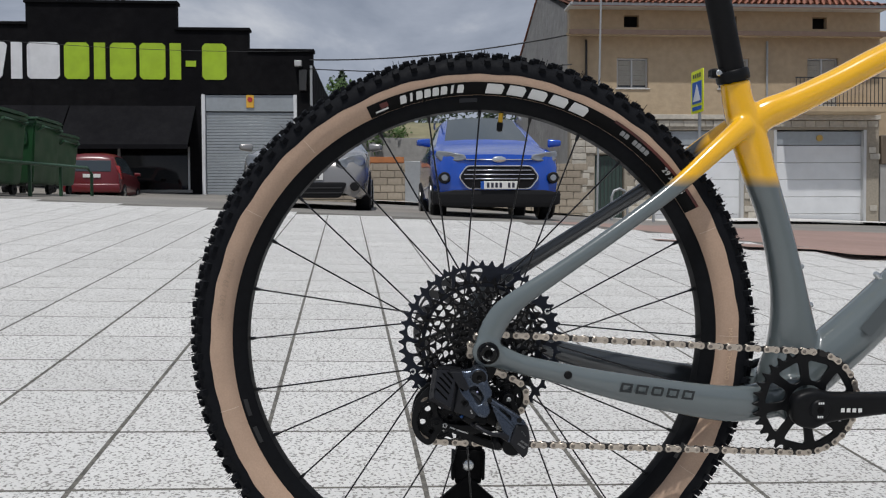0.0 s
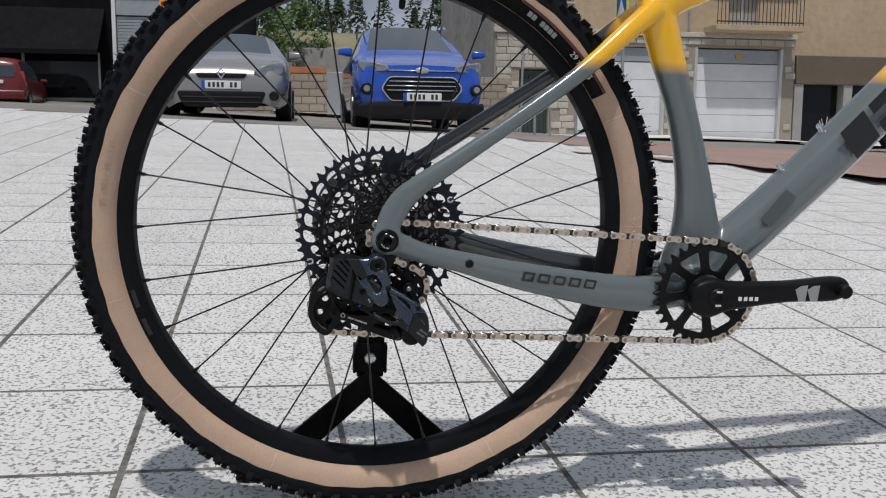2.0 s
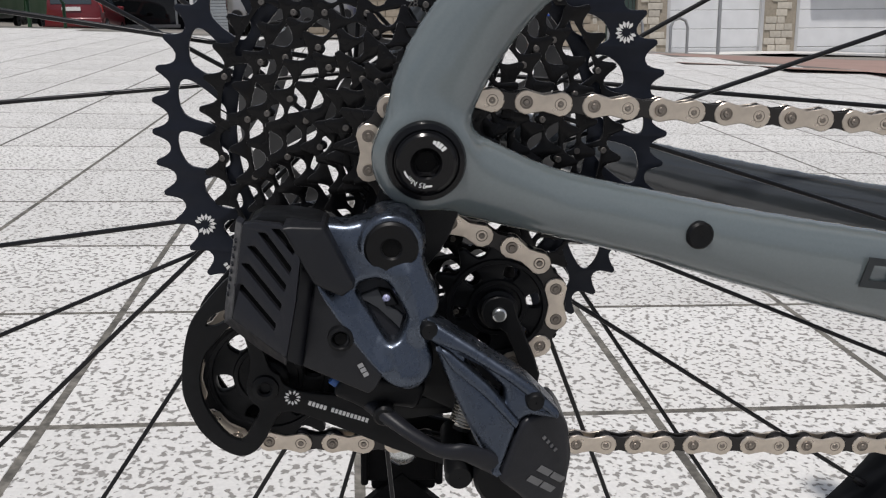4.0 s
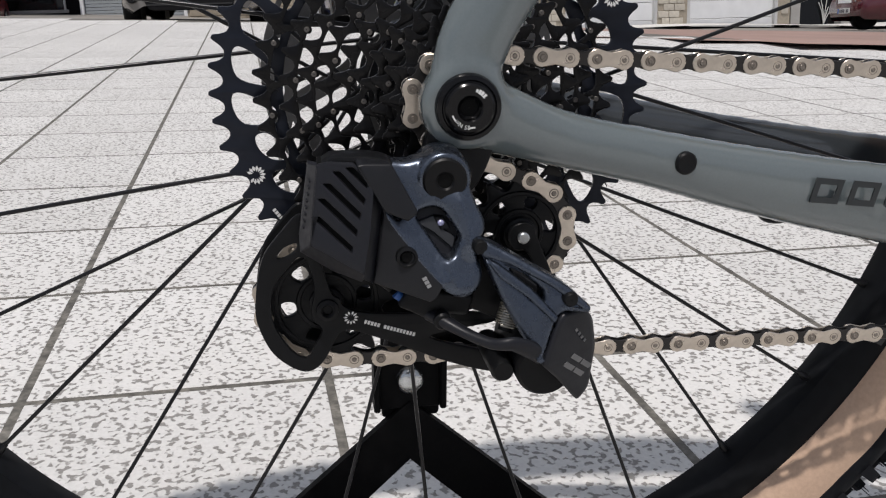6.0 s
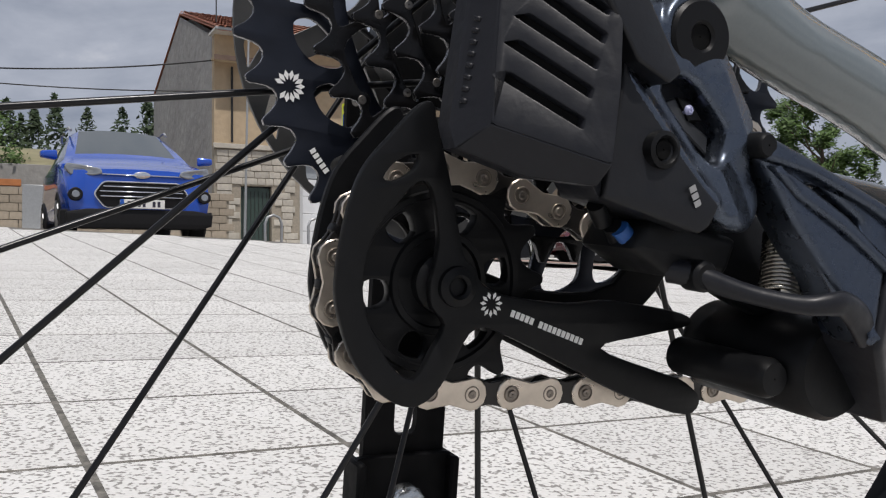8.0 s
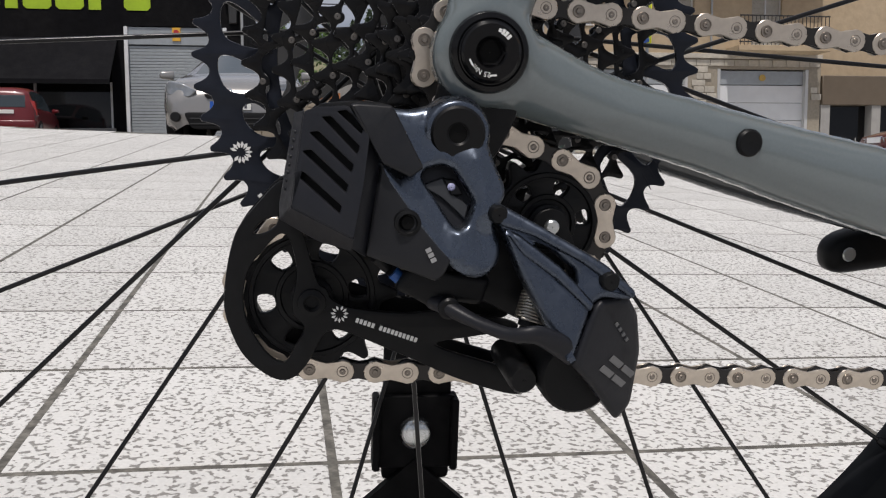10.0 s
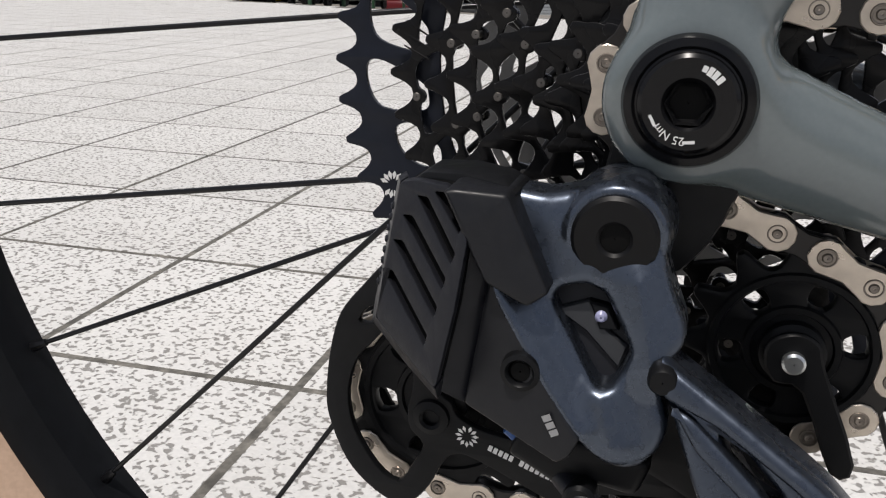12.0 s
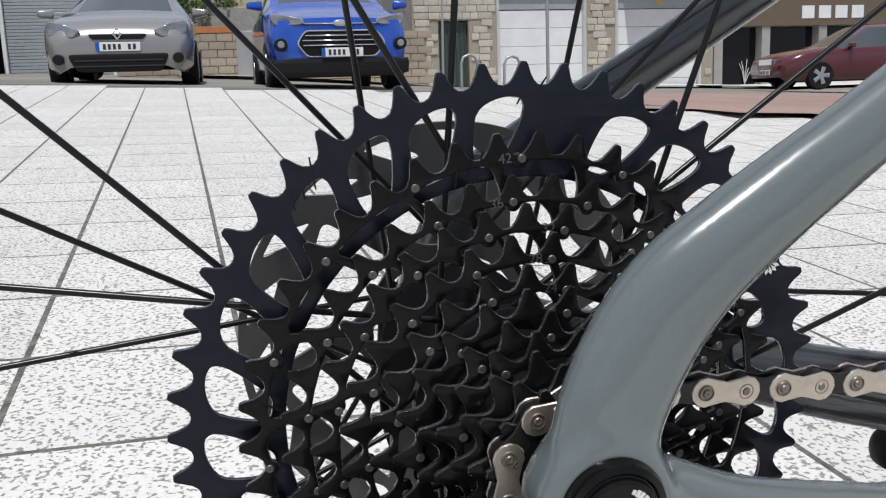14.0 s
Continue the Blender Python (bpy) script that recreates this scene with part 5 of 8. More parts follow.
tilt(plate("link_rib", [rounded(mm([(0.5, -45.6), (3.0, -42.6), (15.0, -48.6), (30.0, -56.6), (35.2, -59.6), (43.8, -67.0), (42.6, -69.4), (34.0, -63.4), (28.0, -59.4), (14.0, -52.4), (3.5, -49.5)]), 0.0012, 2)], -0.0022, 0.0040, M["mech_blue"], mech, 0.0016, 3, smooth=60), *LINK)
tilt(plate("link_spine", [rounded(mm([(4.6, -50.4), (9.3, -51.8), (21.8, -61.0), (31.6, -71.2), (30.2, -74.0), (20.4, -64.8), (10.5, -58.0)]), 0.0010, 2)], -0.0016, 0.0040, M["mech_blue"], mech, 0.0014, 3, smooth=60), *LINK)
for (x, z) in ((3.2, -46.2), (36.0, -64.2)):
    bm = bmesh.new()
    revolve(bm, [(-0.0030, 0.0002), (-0.0030, 0.0024), (-0.0022, 0.0030), (0.004, 0.0030), (0.004, 0.0002)], 20)
    part("link_pin", bm, M["mech"], mech, smooth=40).matrix_basis = pose(x / 1000, LINK[0] + LINK[1] * x / 1000 + LINK[2] * z / 1000, AZ + z / 1000)
bm = bmesh.new()
loft(bm, [(-0.0150, -0.1060, AZ - 0.0758, 0.0030, 0.0040), (-0.0110, -0.1112, AZ - 0.0768, 0.0028, 0.0036), (-0.0030, -0.1185, AZ - 0.0797, 0.0022, 0.0028), (0.0050, -0.1262, AZ - 0.0812, 0.0022, 0.0022), (0.0100, -0.1296, AZ - 0.0806, 0.0026, 0.0020), (0.0140, -0.1300, AZ - 0.0806, 0.0030, 0.0018), (0.0200, -0.1290, AZ - 0.0835, 0.0036, 0.0018), (0.0262, -0.1270, AZ - 0.0880, 0.0036, 0.0022)], 12, 6)
part("lower_link", bm, M["battery"], mech, "dark bent lower link arm", smooth=60)
bm = bmesh.new()
disc(bm, -0.1142, -0.1080, 0.0036, (-0.0112, AZ - 0.0766), 20, 0.0008)
part("link_pin", bm, M["mech"], mech, smooth=40)
plate("inner_link", [rounded(mm([(-4, -58), (4, -52), (24, -64), (40, -76), (36, -92), (14, -84), (-6, -74)]), 0.003, 3)], -0.098, -0.090, M["mech"], mech, 0.002, 2)
CAP = (-0.1450, 0.46, -0.02)
tilt(plate("cap", [rounded(mm([(34.4, -69.8), (44.5, -70.4), (48.6, -76.5), (50.8, -89.0), (48.6, -107.0), (43.2, -111.7), (32.8, -98.6), (24.9, -90.2), (31.7, -72.1)]), 0.0020, 3)], 0.0, 0.0200, M["battery"], mech, 0.0022, 4, "black cap with grey marks", smooth=60), *CAP)


def cap_face(x, z, turn):
    """A pose on the cap's face, which turns away towards the front."""
    return pose(x, CAP[0] + CAP[1] * x + CAP[2] * (z - AZ) - 0.0001, z, 90, 0, math.degrees(math.atan(CAP[1]))) @ pose(0, 0, 0, 0, 0, turn)


shape_marks("cap_decal", "ee", 0.0066, cap_face(0.0408, AZ - 0.0935, -36), M["cap_ink"], mech, 0.85, 0.14, 0.0003, 0.35)
for k in range(4):
    boxed("cap_mark", (-0.0006, -0.0006, -0.0003), (0.0006, 0.0006, 0.0003), M["cap_ink"], mech).matrix_basis = cap_face(0.0400 + 0.0014 * k, AZ - 0.0785 - 0.0018 * k, -52)
# damper barrel under the cap, on its own axis across the bike
bm = bmesh.new()
revolve(bm, [(-0.116, 0.0002), (-0.116, 0.0112), (-0.114, 0.0126), (-0.076, 0.0126), (-0.074, 0.0116), (-0.074, 0.0002)], 40, (0.0315, 0, AZ - 0.0990))
part("clutch_barrel", bm, M["mech"], mech, "black clutch barrel", smooth=40)
bm = bmesh.new()
revolve(bm, [(-0.1125, 0.0002), (-0.1125, 0.0040), (-0.1105, 0.0050), (-0.080, 0.0050), (-0.080, 0.0002)], 24, (0.0145, 0, AZ - 0.1010))
part("cage_lock", bm, M["mech"], mech, "cage lock button", smooth=40)
# spring between the links
bm = bmesh.new()
spring_a, spring_b = Vector((0.0190, -0.1076, AZ - 0.0692)), Vector((0.0152, -0.1109, AZ - 0.0812))
axis_d = (spring_b - spring_a).normalized()
axis_u = axis_d.orthogonal().normalized()
axis_v = axis_d.cross(axis_u)
tube(bm, [spring_a.lerp(spring_b, k / 208) + axis_u * (0.0045 * math.cos(k * math.pi / 8)) + axis_v * (0.0045 * math.sin(k * math.pi / 8)) for k in range(209)], 0.00050, 6)
part("return_spring", bm, M["spring"], mech, "bare steel coil spring", smooth=60)
bm = bmesh.new()
tube(bm, [spring_a - axis_d * 0.0034, spring_a - axis_d * 0.0030, spring_a - axis_d * 0.0004, spring_a], [(0.0044, 0.0044), (0.0050, 0.0050), (0.0050, 0.0050), (0.0044, 0.0044)], 24)
tube(bm, [spring_a - axis_d * 0.002, spring_b + axis_d * 0.002], 0.0031, 16)
part("spring_seat", bm, M["mech"], mech, "black spring seat", smooth=40)
# adjusting screws behind the motor
for k, (x, z) in enumerate(((-0.034, -0.062), (-0.029, -0.0665))):
    bm = bmesh.new()
    tube(bm, [(x, -0.102, AZ + z), (x + 0.004, -0.1, AZ + z - 0.004)], 0.0022, 12)
    part("limit_screw", bm, M["mech"], mech, smooth=40)
bm = bmesh.new()
tube(bm, [(-0.0285, -0.104, AZ - 0.067), (-0.0255, -0.104, AZ - 0.0695)], 0.0022, 12)
part("seal_boot", bm, M["blue_boot"], mech, "blue rubber boot", smooth=40)
# cage: outer and inner plates
def cage_loops():
    """Rim of the cage, the window round the pulley, a slot near the tip, and the fork of the lower arm."""
    rim = outline(mm([(-63.5, -41.2), (-67, -41.8), (-73.5, -49), (-80, -57.5), (-83.2, -68), (-84.8, -80.5), (-84.2, -89), (-79.5, -101), (-72.5, -108.5), (-65.5, -112), (-60, -110.5), (-55.5, -105), (-51.5, -97), (-48.5, -94), (-42.5, -94.4), (-21, -103.5), (-1.5, -112.2), (20, -118.5), (25, -114), (18, -108.6), (10, -106.2), (-10.5, -99.2), (4, -96), (18.7, -93.5), (16, -90), (-8, -86.7), (-22, -87.4), (-40, -85.6), (-47.6, -82.4), (-49.6, -78.8), (-52.6, -76.4), (-55, -69), (-58, -58), (-62, -46)]), 4)
    hole = outline(mm([(-66.2, -59.5), (-71.5, -65.2), (-76, -71), (-78.3, -80.2), (-77, -90.5), (-70.8, -101.3), (-64.4, -105.4), (-60.2, -99), (-57.2, -92.5), (-60.8, -88.4), (-61.6, -83.0), (-60.4, -77.2), (-60.2, -70.5), (-62.6, -61)]), 3)
    slot = outline(mm([(-74.8, -59.0), (-71.8, -55.0), (-66.6, -53.2), (-67.4, -56.6), (-72.0, -59.4)]), 3)
    return [rim, hole, slot]


plate("cage_plate", cage_loops(), -0.0780, -0.0752, M["mech"], mech, 0.0007, 2, "black outer cage plate")
plate("cage_plate", [cage_loops()[0], outline(mm([(-68, -68), (-74.5, -76), (-75, -88), (-67, -98), (-59, -95), (-58, -84), (-60, -72)]), 3)], -0.0600, -0.0575, M["mech"], mech, 0.0006, 1, "black inner cage plate")
plate("inner_cage_arm", [outline(mm([(-58, -92), (-20, -99), (14, -94), (34, -66), (38, -52), (28, -50), (20, -62), (6, -84), (-20, -86), (-52, -78)]), 3)], -0.0600, -0.0575, M["mech"], mech, 0.0006, 1)
plate("upper_pulley_guard", [outline(mm([(24.2, -56), (25.5, -51), (30.6, -48.8), (35.7, -51), (37.6, -57), (47, -80), (42, -83), (33.5, -63.5), (27, -61.5)]), 3)], -0.0755, -0.0735, M["mech"], mech, 0.0006, 1)
shape_marks("cage_decal", "bbbbb-bbbbbbbbbb", 0.0017, face_camera_side(-0.0282, -0.0782, AZ - 0.0935, -19.0), M["white_ink"], mech, 0.62, 0.25)
bm = bmesh.new()
c = Vector((-0.0450, -0.0782, AZ - 0.0876))
for k in range(11):
    th = radians(110 + k * 32)
    d1 = Vector((math.cos(th), 0, math.sin(th)))
    s1 = Vector((-d1.z, 0, d1.x))
    bm.faces.new([bm.verts.new(c + d1 * q + s1 * w) for q, w in ((0.0013, 0), (0.0023, 0.0005), (0.0032, 0.0), (0.0023, -0.0005))])
part("burst_mark", bm, M["white_ink"], mech)
for (cx, cz), n, rr in ((LOW, 14, LOW_R), (UP, 12, UP_R)):
    lp = tooth_loop(n, 0.1, 0.0026, 0, 0)
    s = rr / pitch_radius(n)
    loops = [[(cx + x * s, cz + z * s) for x, z in lp]]
    hw = 0.17
    for k in range(6):
        a = radians(60 * k + 10)
        loops.append(outline([(cx + r * math.cos(b), cz + r * math.sin(b)) for r, b in ((rr * 0.50, a - hw), (rr * 0.50, a + hw), (rr * 0.69, a + hw * 0.96), (rr * 0.69, a - hw * 0.96))], 3))
    pulley = plate("jockey_wheel", loops, -0.0685, -0.0645, M["mech"], mech, 0.0007, 2, "black toothed jockey wheel")
    bm = bmesh.new()
    revolve(bm, [(-0.0725, 0.0002), (-0.0725, 0.0062), (-0.0715, 0.0075), (-0.0620, 0.0075), (-0.0620, 0.0002)], 28, (cx, 0, cz))
    part("pulley_cap", bm, M["mech"], pulley, smooth=40)
    for q in (0.43, 0.77):
        bm = bmesh.new()
        revolve(bm, [(-0.0683, rr * q - 0.0012), (-0.0694, rr * q - 0.0007), (-0.0694, rr * q + 0.0007), (-0.0683, rr * q + 0.0012)], 36, (cx, 0, cz), closed=False)
        part("pulley_rib", bm, M["mech"], pulley, smooth=40)
    bm = bmesh.new()
    revolve(bm, [(-0.0793, 0.0022), (-0.0800, 0.0030), (-0.0793, 0.0048), (-0.0778, 0.0050), (-0.070, 0.0050), (-0.070, 0.0022)] if cx < 0 else [(-0.0775, 0.0002), (-0.0775, 0.0020), (-0.0770, 0.0026), (-0.070, 0.0026), (-0.070, 0.0002)], 24, (cx, 0, cz))
    part("pulley_bolt", bm, M["mech"] if cx < 0 else M["zinc"], pulley, "steel pulley bolt" if cx > 0 else "", smooth=40)

# ---------------------------------------------------------------- the stand under the axle
stand = empty("bicycle_stand", "black powder-coated bicycle stand holding the rear axle", "bike stand", SLOPE)
SY = 0.055
plate("upright", [rounded([(-0.019, 0.150), (0.017, 0.150), (0.017, 0.300), (-0.019, 0.300)], 0.003), rounded([(-0.006, 0.205), (0.004, 0.205), (0.004, 0.285), (-0.006, 0.285)], 0.004)], SY + 0.003, SY + 0.008, M["stand"], stand, 0.0006)
plate("sleeve", [rounded([(-0.0235, 0.158), (0.0195, 0.158), (0.0195, 0.198), (-0.0235, 0.198)], 0.003)], SY - 0.001, SY + 0.003, M["stand"], stand, 0.0006)
boxed("sleeve_lip", (-0.0245, SY - 0.006, 0.158), (-0.0205, SY + 0.010, 0.197), M["stand"], stand, 0.001)
boxed("sleeve_lip", (0.0165, SY - 0.006, 0.158), (0.0205, SY + 0.010, 0.197), M["stand"], stand, 0.001)
bm = bmesh.new()
disc(bm, SY - 0.0075, SY + 0.014, 0.0082, (-0.002, 0.1785), 28, 0.002)
bolt = part("carriage_bolt", bm, M["zinc"], stand, "domed zinc bolt", smooth=50)
for sg in (-1, 1):
    bm = bmesh.new()
    pts = [(-0.002, 0.163), (sg * 0.175 - 0.002, 0.006), (sg * 0.175 - 0.002 - sg * 0.055, 0.006), (-0.002, 0.122)]
    lo = [bm.verts.new((x, SY - 0.002, z)) for x, z in pts]
    bm.faces.new(lo)
    r = bmesh.ops.extrude_face_region(bm, geom=list(bm.faces))
    for v in r["geom"]:
        if isinstance(v, bmesh.types.BMVert):
            v.co.y += 0.006
    bmesh.ops.recalc_face_normals(bm, faces=bm.faces)
    part("leg", bm, M["stand"], stand)
    boxed("leg_flange", (sg * 0.148 - 0.030, SY + 0.004, 0.002), (sg * 0.148 + 0.030, SY + 0.050, 0.006), M["stand"], stand, 0.001)
# hook that carries the hub on the far side
plate("axle_hook", [outline([(-0.016, 0.290), (0.014, 0.290), (0.020, 0.340), (0.016, 0.372), (0.010, 0.366), (0.009, 0.352), (-0.011, 0.352), (-0.012, 0.366), (-0.018, 0.372), (-0.022, 0.340)], 3)], 0.090, 0.095, M["stand"], stand, 0.0008)
boxed("hook_bridge", (-0.016, SY + 0.004, 0.286), (0.014, 0.095, 0.291), M["stand"], stand, 0.001)


# ---------------------------------------------------------------- reddish pavement beside the plaza
def sheet(name, x0, x1, y0, y1, step, lift, material, label, keep=None):
    bm = bmesh.new()
    nx, ny = int((x1 - x0) / step), int((y1 - y0) / step)
    g = {}
    for j in range(ny + 1):
        for i in range(nx + 1):
            x, y = x0 + i * step, y0 + j * step
            g[i, j] = bm.verts.new((x, y, road_height(x, y) + lift))
    for j in range(ny):
        for i in range(nx):
            if keep is None or keep(x0 + (i + 0.5) * step, y0 + (j + 0.5) * step):
                bm.faces.new((g[i, j], g[i + 1, j], g[i + 1, j + 1], g[i, j + 1]))
    bmesh.ops.delete(bm, geom=[v for v in bm.verts if not v.link_faces], context="VERTS")
    return tagged(part(name, bm, material, smooth=60), label, "pavement", kind="structure")


sheet("red_pavement", 2, 34, -2, 20, 0.5, 0.035, M["red_paving"], "reddish brown paved strip beside the plaza", lambda x, y: x > 2.6 + (5.2 - y) * 0.9 and y < 9 + x * 0.35 and plaza_height(x, y) > road_height(x, y) - 0.3)
sheet("far_pavement", -1, 30, 22, 25, 0.5, 0.09, M["white_wall"], "pale concrete footway along the house fronts")


# ---------------------------------------------------------------- cars
def car(label, paint, m, stations, cabin, shield, rear, width, wheels, wheel_r=0.32, extra=None):
    """Front at y = 0, body back along +y. stations: (y, sill, belt, top, half width, half width at the top); cabin, shield, rear: index spans of glass."""
    thing = empty("car", label, "car", m)
    body, glass_front, glass_rear = bmesh.new(), bmesh.new(), bmesh.new()
    glass_side = {-1: bmesh.new(), 1: bmesh.new()}

    def section(s):
        y, zs, zb, zt, w, wt = s
        return [(w * 0.86, y, zs), (w * 0.97, y, zs + 0.10), (w, y, zs + (zb - zs) * 0.55), (w * 0.985, y, zb - 0.05), (w * 0.955, y, zb), (wt + (w * 0.955 - wt) * 0.12, y, zb + (zt - zb) * 0.86), (wt * 0.86, y, zt - (zt - zb) * 0.02), (wt * 0.45, y, zt + 0.018), (0, y, zt + 0.024)]

    secs = [section(s) for s in stations]

    def quad(bm, pts):
        bm.faces.new([bm.verts.new(p) for p in pts])

    for i in range(len(secs) - 1):
        a, b = secs[i], secs[i + 1]
        for k in range(8):
            for sx in (-1, 1):
                pts = [(sx * p[0], p[1], p[2]) for p in (a[k], b[k], b[k + 1], a[k + 1])]
                target = body
                if k == 4 and cabin[0] <= i < cabin[1]:
                    target = glass_side[sx]
                elif k >= 6 and shield[0] <= i < shield[1]:
                    target = glass_front
                elif k >= 5 and rear[0] <= i < rear[1]:
                    target = glass_rear
                quad(target, pts)
    for s in (secs[0], secs[-1]):
        quad(body, [(-p[0], p[1], p[2]) for p in s[:-1]] + [s[-1]] + [p for p in reversed(s[:-1])])
    for bm, name, ma in ((body, "body", paint), (glass_side[-1], "side_window", M["car_glass"]), (glass_side[1], "side_window", M["car_glass"]), (glass_front, "windscreen", M["car_glass"]), (glass_rear, "rear_window", M["car_glass"])):
        bmesh.ops.remove_doubles(bm, verts=bm.verts, dist=0.002)
        bmesh.ops.recalc_face_normals(bm, faces=bm.faces)
        if bm.faces:
            part(name, bm, ma, thing, smooth=50)
        else:
            bm.free()
    for wy in wheels:
        for sx in (-1, 1):
            x = sx * (width / 2 - 0.10)
            bm = bmesh.new()
            revolve(bm, [(-0.10, wheel_r * 0.62), (-0.11, wheel_r * 0.92), (-0.08, wheel_r), (0.08, wheel_r), (0.11, wheel_r * 0.92), (0.10, wheel_r * 0.62)], 28, (x, wy, wheel_r), axis="x")
            tyre = part("tyre", bm, M["car_black"], thing, smooth=40)
            bm = bmesh.new()
            revolve(bm, [(-0.09, 0.02), (-0.10, wheel_r * 0.64), (0.10, wheel_r * 0.64), (0.09, 0.02)], 28, (x, wy, wheel_r), axis="x")
            part("rim", bm, M["car_black"], tyre, smooth=40)
            bm = bmesh.new()
            for k in range(5):
                a = 2 * math.pi * k / 5
                tube(bm, [(x + sx * 0.11, wy, wheel_r), (x + sx * 0.108, wy + wheel_r * 0.62 * math.cos(a), wheel_r + wheel_r * 0.62 * math.sin(a))], [(0.035, 0.01), (0.05, 0.01)], 6, up=(1, 0, 0))
            part("spoke_set", bm, M["hub_silver"], tyre)
    if extra:
        extra(thing)
    return thing


def front_plate(thing, z, y=-0.03, w=0.52):
    o = boxed("number_plate", (-w / 2, y - 0.012, z - 0.055), (w / 2, y, z + 0.055), M["plate_white"], thing, 0.004)
    boxed("plate_band", (-w / 2, y - 0.015, z - 0.055), (-w / 2 + 0.045, y - 0.012, z + 0.055), M["sign_blue"], o)
    for k in range(7):
        if k == 4:
            continue
        x = -w / 2 + 0.085 + k * 0.058
        boxed("plate_character", (x, y - 0.015, z - 0.034), (x + 0.034, y - 0.012, z + 0.034), M["plate_bar"], o)


def mirror(thing, x, y, z, paint):
    bm = bmesh.new()
    box(bm, (-0.10, -0.05, -0.065), (0.10, 0.06, 0.065), 0.03, 3)
    for v in bm.verts:
        f = 1.0 - 0.35 * max(0.0, v.co.x * (1 if x > 0 else -1) / 0.10)
        v.co.z *= f
        v.co.y += 0.35 * abs(v.co.z)
    o = part("wing_mirror", bm, paint, thing, smooth=60)
    o.matrix_basis = pose(x - 0.02 * (1 if x > 0 else -1), y, z, 0, 0, -12 if x > 0 else 12)


def lens(thing, name, pts, y0, y1, material, sx):
    o = plate(name, [rounded([(sx * px, pz) for px, pz in (pts if sx > 0 else list(reversed(pts)))], 0.03)], y0, y1, material, thing, 0.02, 3)
    for v in o.data.vertices:  # wraps back round the corner of the body
        v.co.y += 0.95 * max(0.0, abs(v.co.x) - 0.42) ** 2


def suv_extra(t):
    for sx in (-1, 1):
        lens(t, "headlight", [(0.44, 0.83), (0.47, 0.895), (0.70, 0.94), (0.84, 0.965), (0.86, 0.90), (0.80, 0.815), (0.54, 0.80)], -0.02, 0.10, M["lamp_glass"], sx)
        lens(t, "bumper_corner", [(0.62, 0.36), (0.90, 0.40), (0.90, 0.20), (0.62, 0.24)], -0.03, 0.2, M["car_black"], sx)
        bm = bmesh.new()
        disc(bm, -0.05, 0.1, 0.080, (sx * 0.75, 0.57), 24, 0.01)
        fog = part("fog_lamp", bm, M["car_black"], t, smooth=40)
        bm = bmesh.new()
        disc(bm, -0.056, 0.0, 0.048, (sx * 0.75, 0.57), 20, 0.01)
        part("fog_lens", bm, M["lamp_glass"], fog, smooth=40)
        mirror(t, sx * 0.99, 0.95, 1.14, M["car_blue"])
        bm = bmesh.new()
        tube(bm, [(sx * 0.63, 1.9, 1.60), (sx * 0.64, 2.1, 1.66), (sx * 0.64, 3.2, 1.66), (sx * 0.62, 3.4, 1.60)], 0.018, 8)
        part("roof_rail", bm, M["galv"], t, smooth=60)
    plate("grille", [rounded([(-0.54, 0.58), (-0.44, 0.725), (0.44, 0.725), (0.54, 0.58), (0.42, 0.425), (-0.42, 0.425)], 0.05)], -0.035, 0.1, M["car_black"], t, 0.015, 2)
    for z, w in ((0.675, 0.45), (0.615, 0.49), (0.555, 0.48)):
        boxed("grille_bar", (-w, -0.055, z - 0.009), (w, -0.03, z + 0.009), M["chrome"], t, 0.006)
    plate("grille_trim", [rounded([(-0.565, 0.58), (-0.45, 0.742), (0.45, 0.742), (0.565, 0.58), (0.437, 0.41), (-0.437, 0.41)], 0.05), rounded([(-0.543, 0.58), (-0.44, 0.726), (0.44, 0.726), (0.543, 0.58), (0.422, 0.424), (-0.422, 0.424)], 0.05)], -0.05, 0.02, M["chrome"], t, 0.006)
    plate("bumper", [rounded([(-0.86, 0.36), (-0.62, 0.40), (0.62, 0.40), (0.86, 0.36), (0.84, 0.20), (0.70, 0.16), (-0.70, 0.16), (-0.84, 0.20)], 0.03)], -0.04, 0.12, M["car_black"], t, 0.02, 2)
    boxed("bonnet_trim", (-0.46, -0.03, 0.815), (0.46, 0.02, 0.830), M["chrome"], t, 0.006)
    bm = bmesh.new()
    bmesh.ops.create_uvsphere(bm, u_segments=16, v_segments=8, radius=1.0, matrix=Matrix.Translation((0, -0.03, 0.825)) @ Matrix.Diagonal((0.10, 0.02, 0.045, 1)))
    part("oval_emblem", bm, M["chrome"], t, smooth=60)
    front_plate(t, 0.465, -0.06)


def place(x, y, turn=0.0, dz=0.0):
    return pose(x, y, road_height(x, y) + dz, 0, 0, turn)


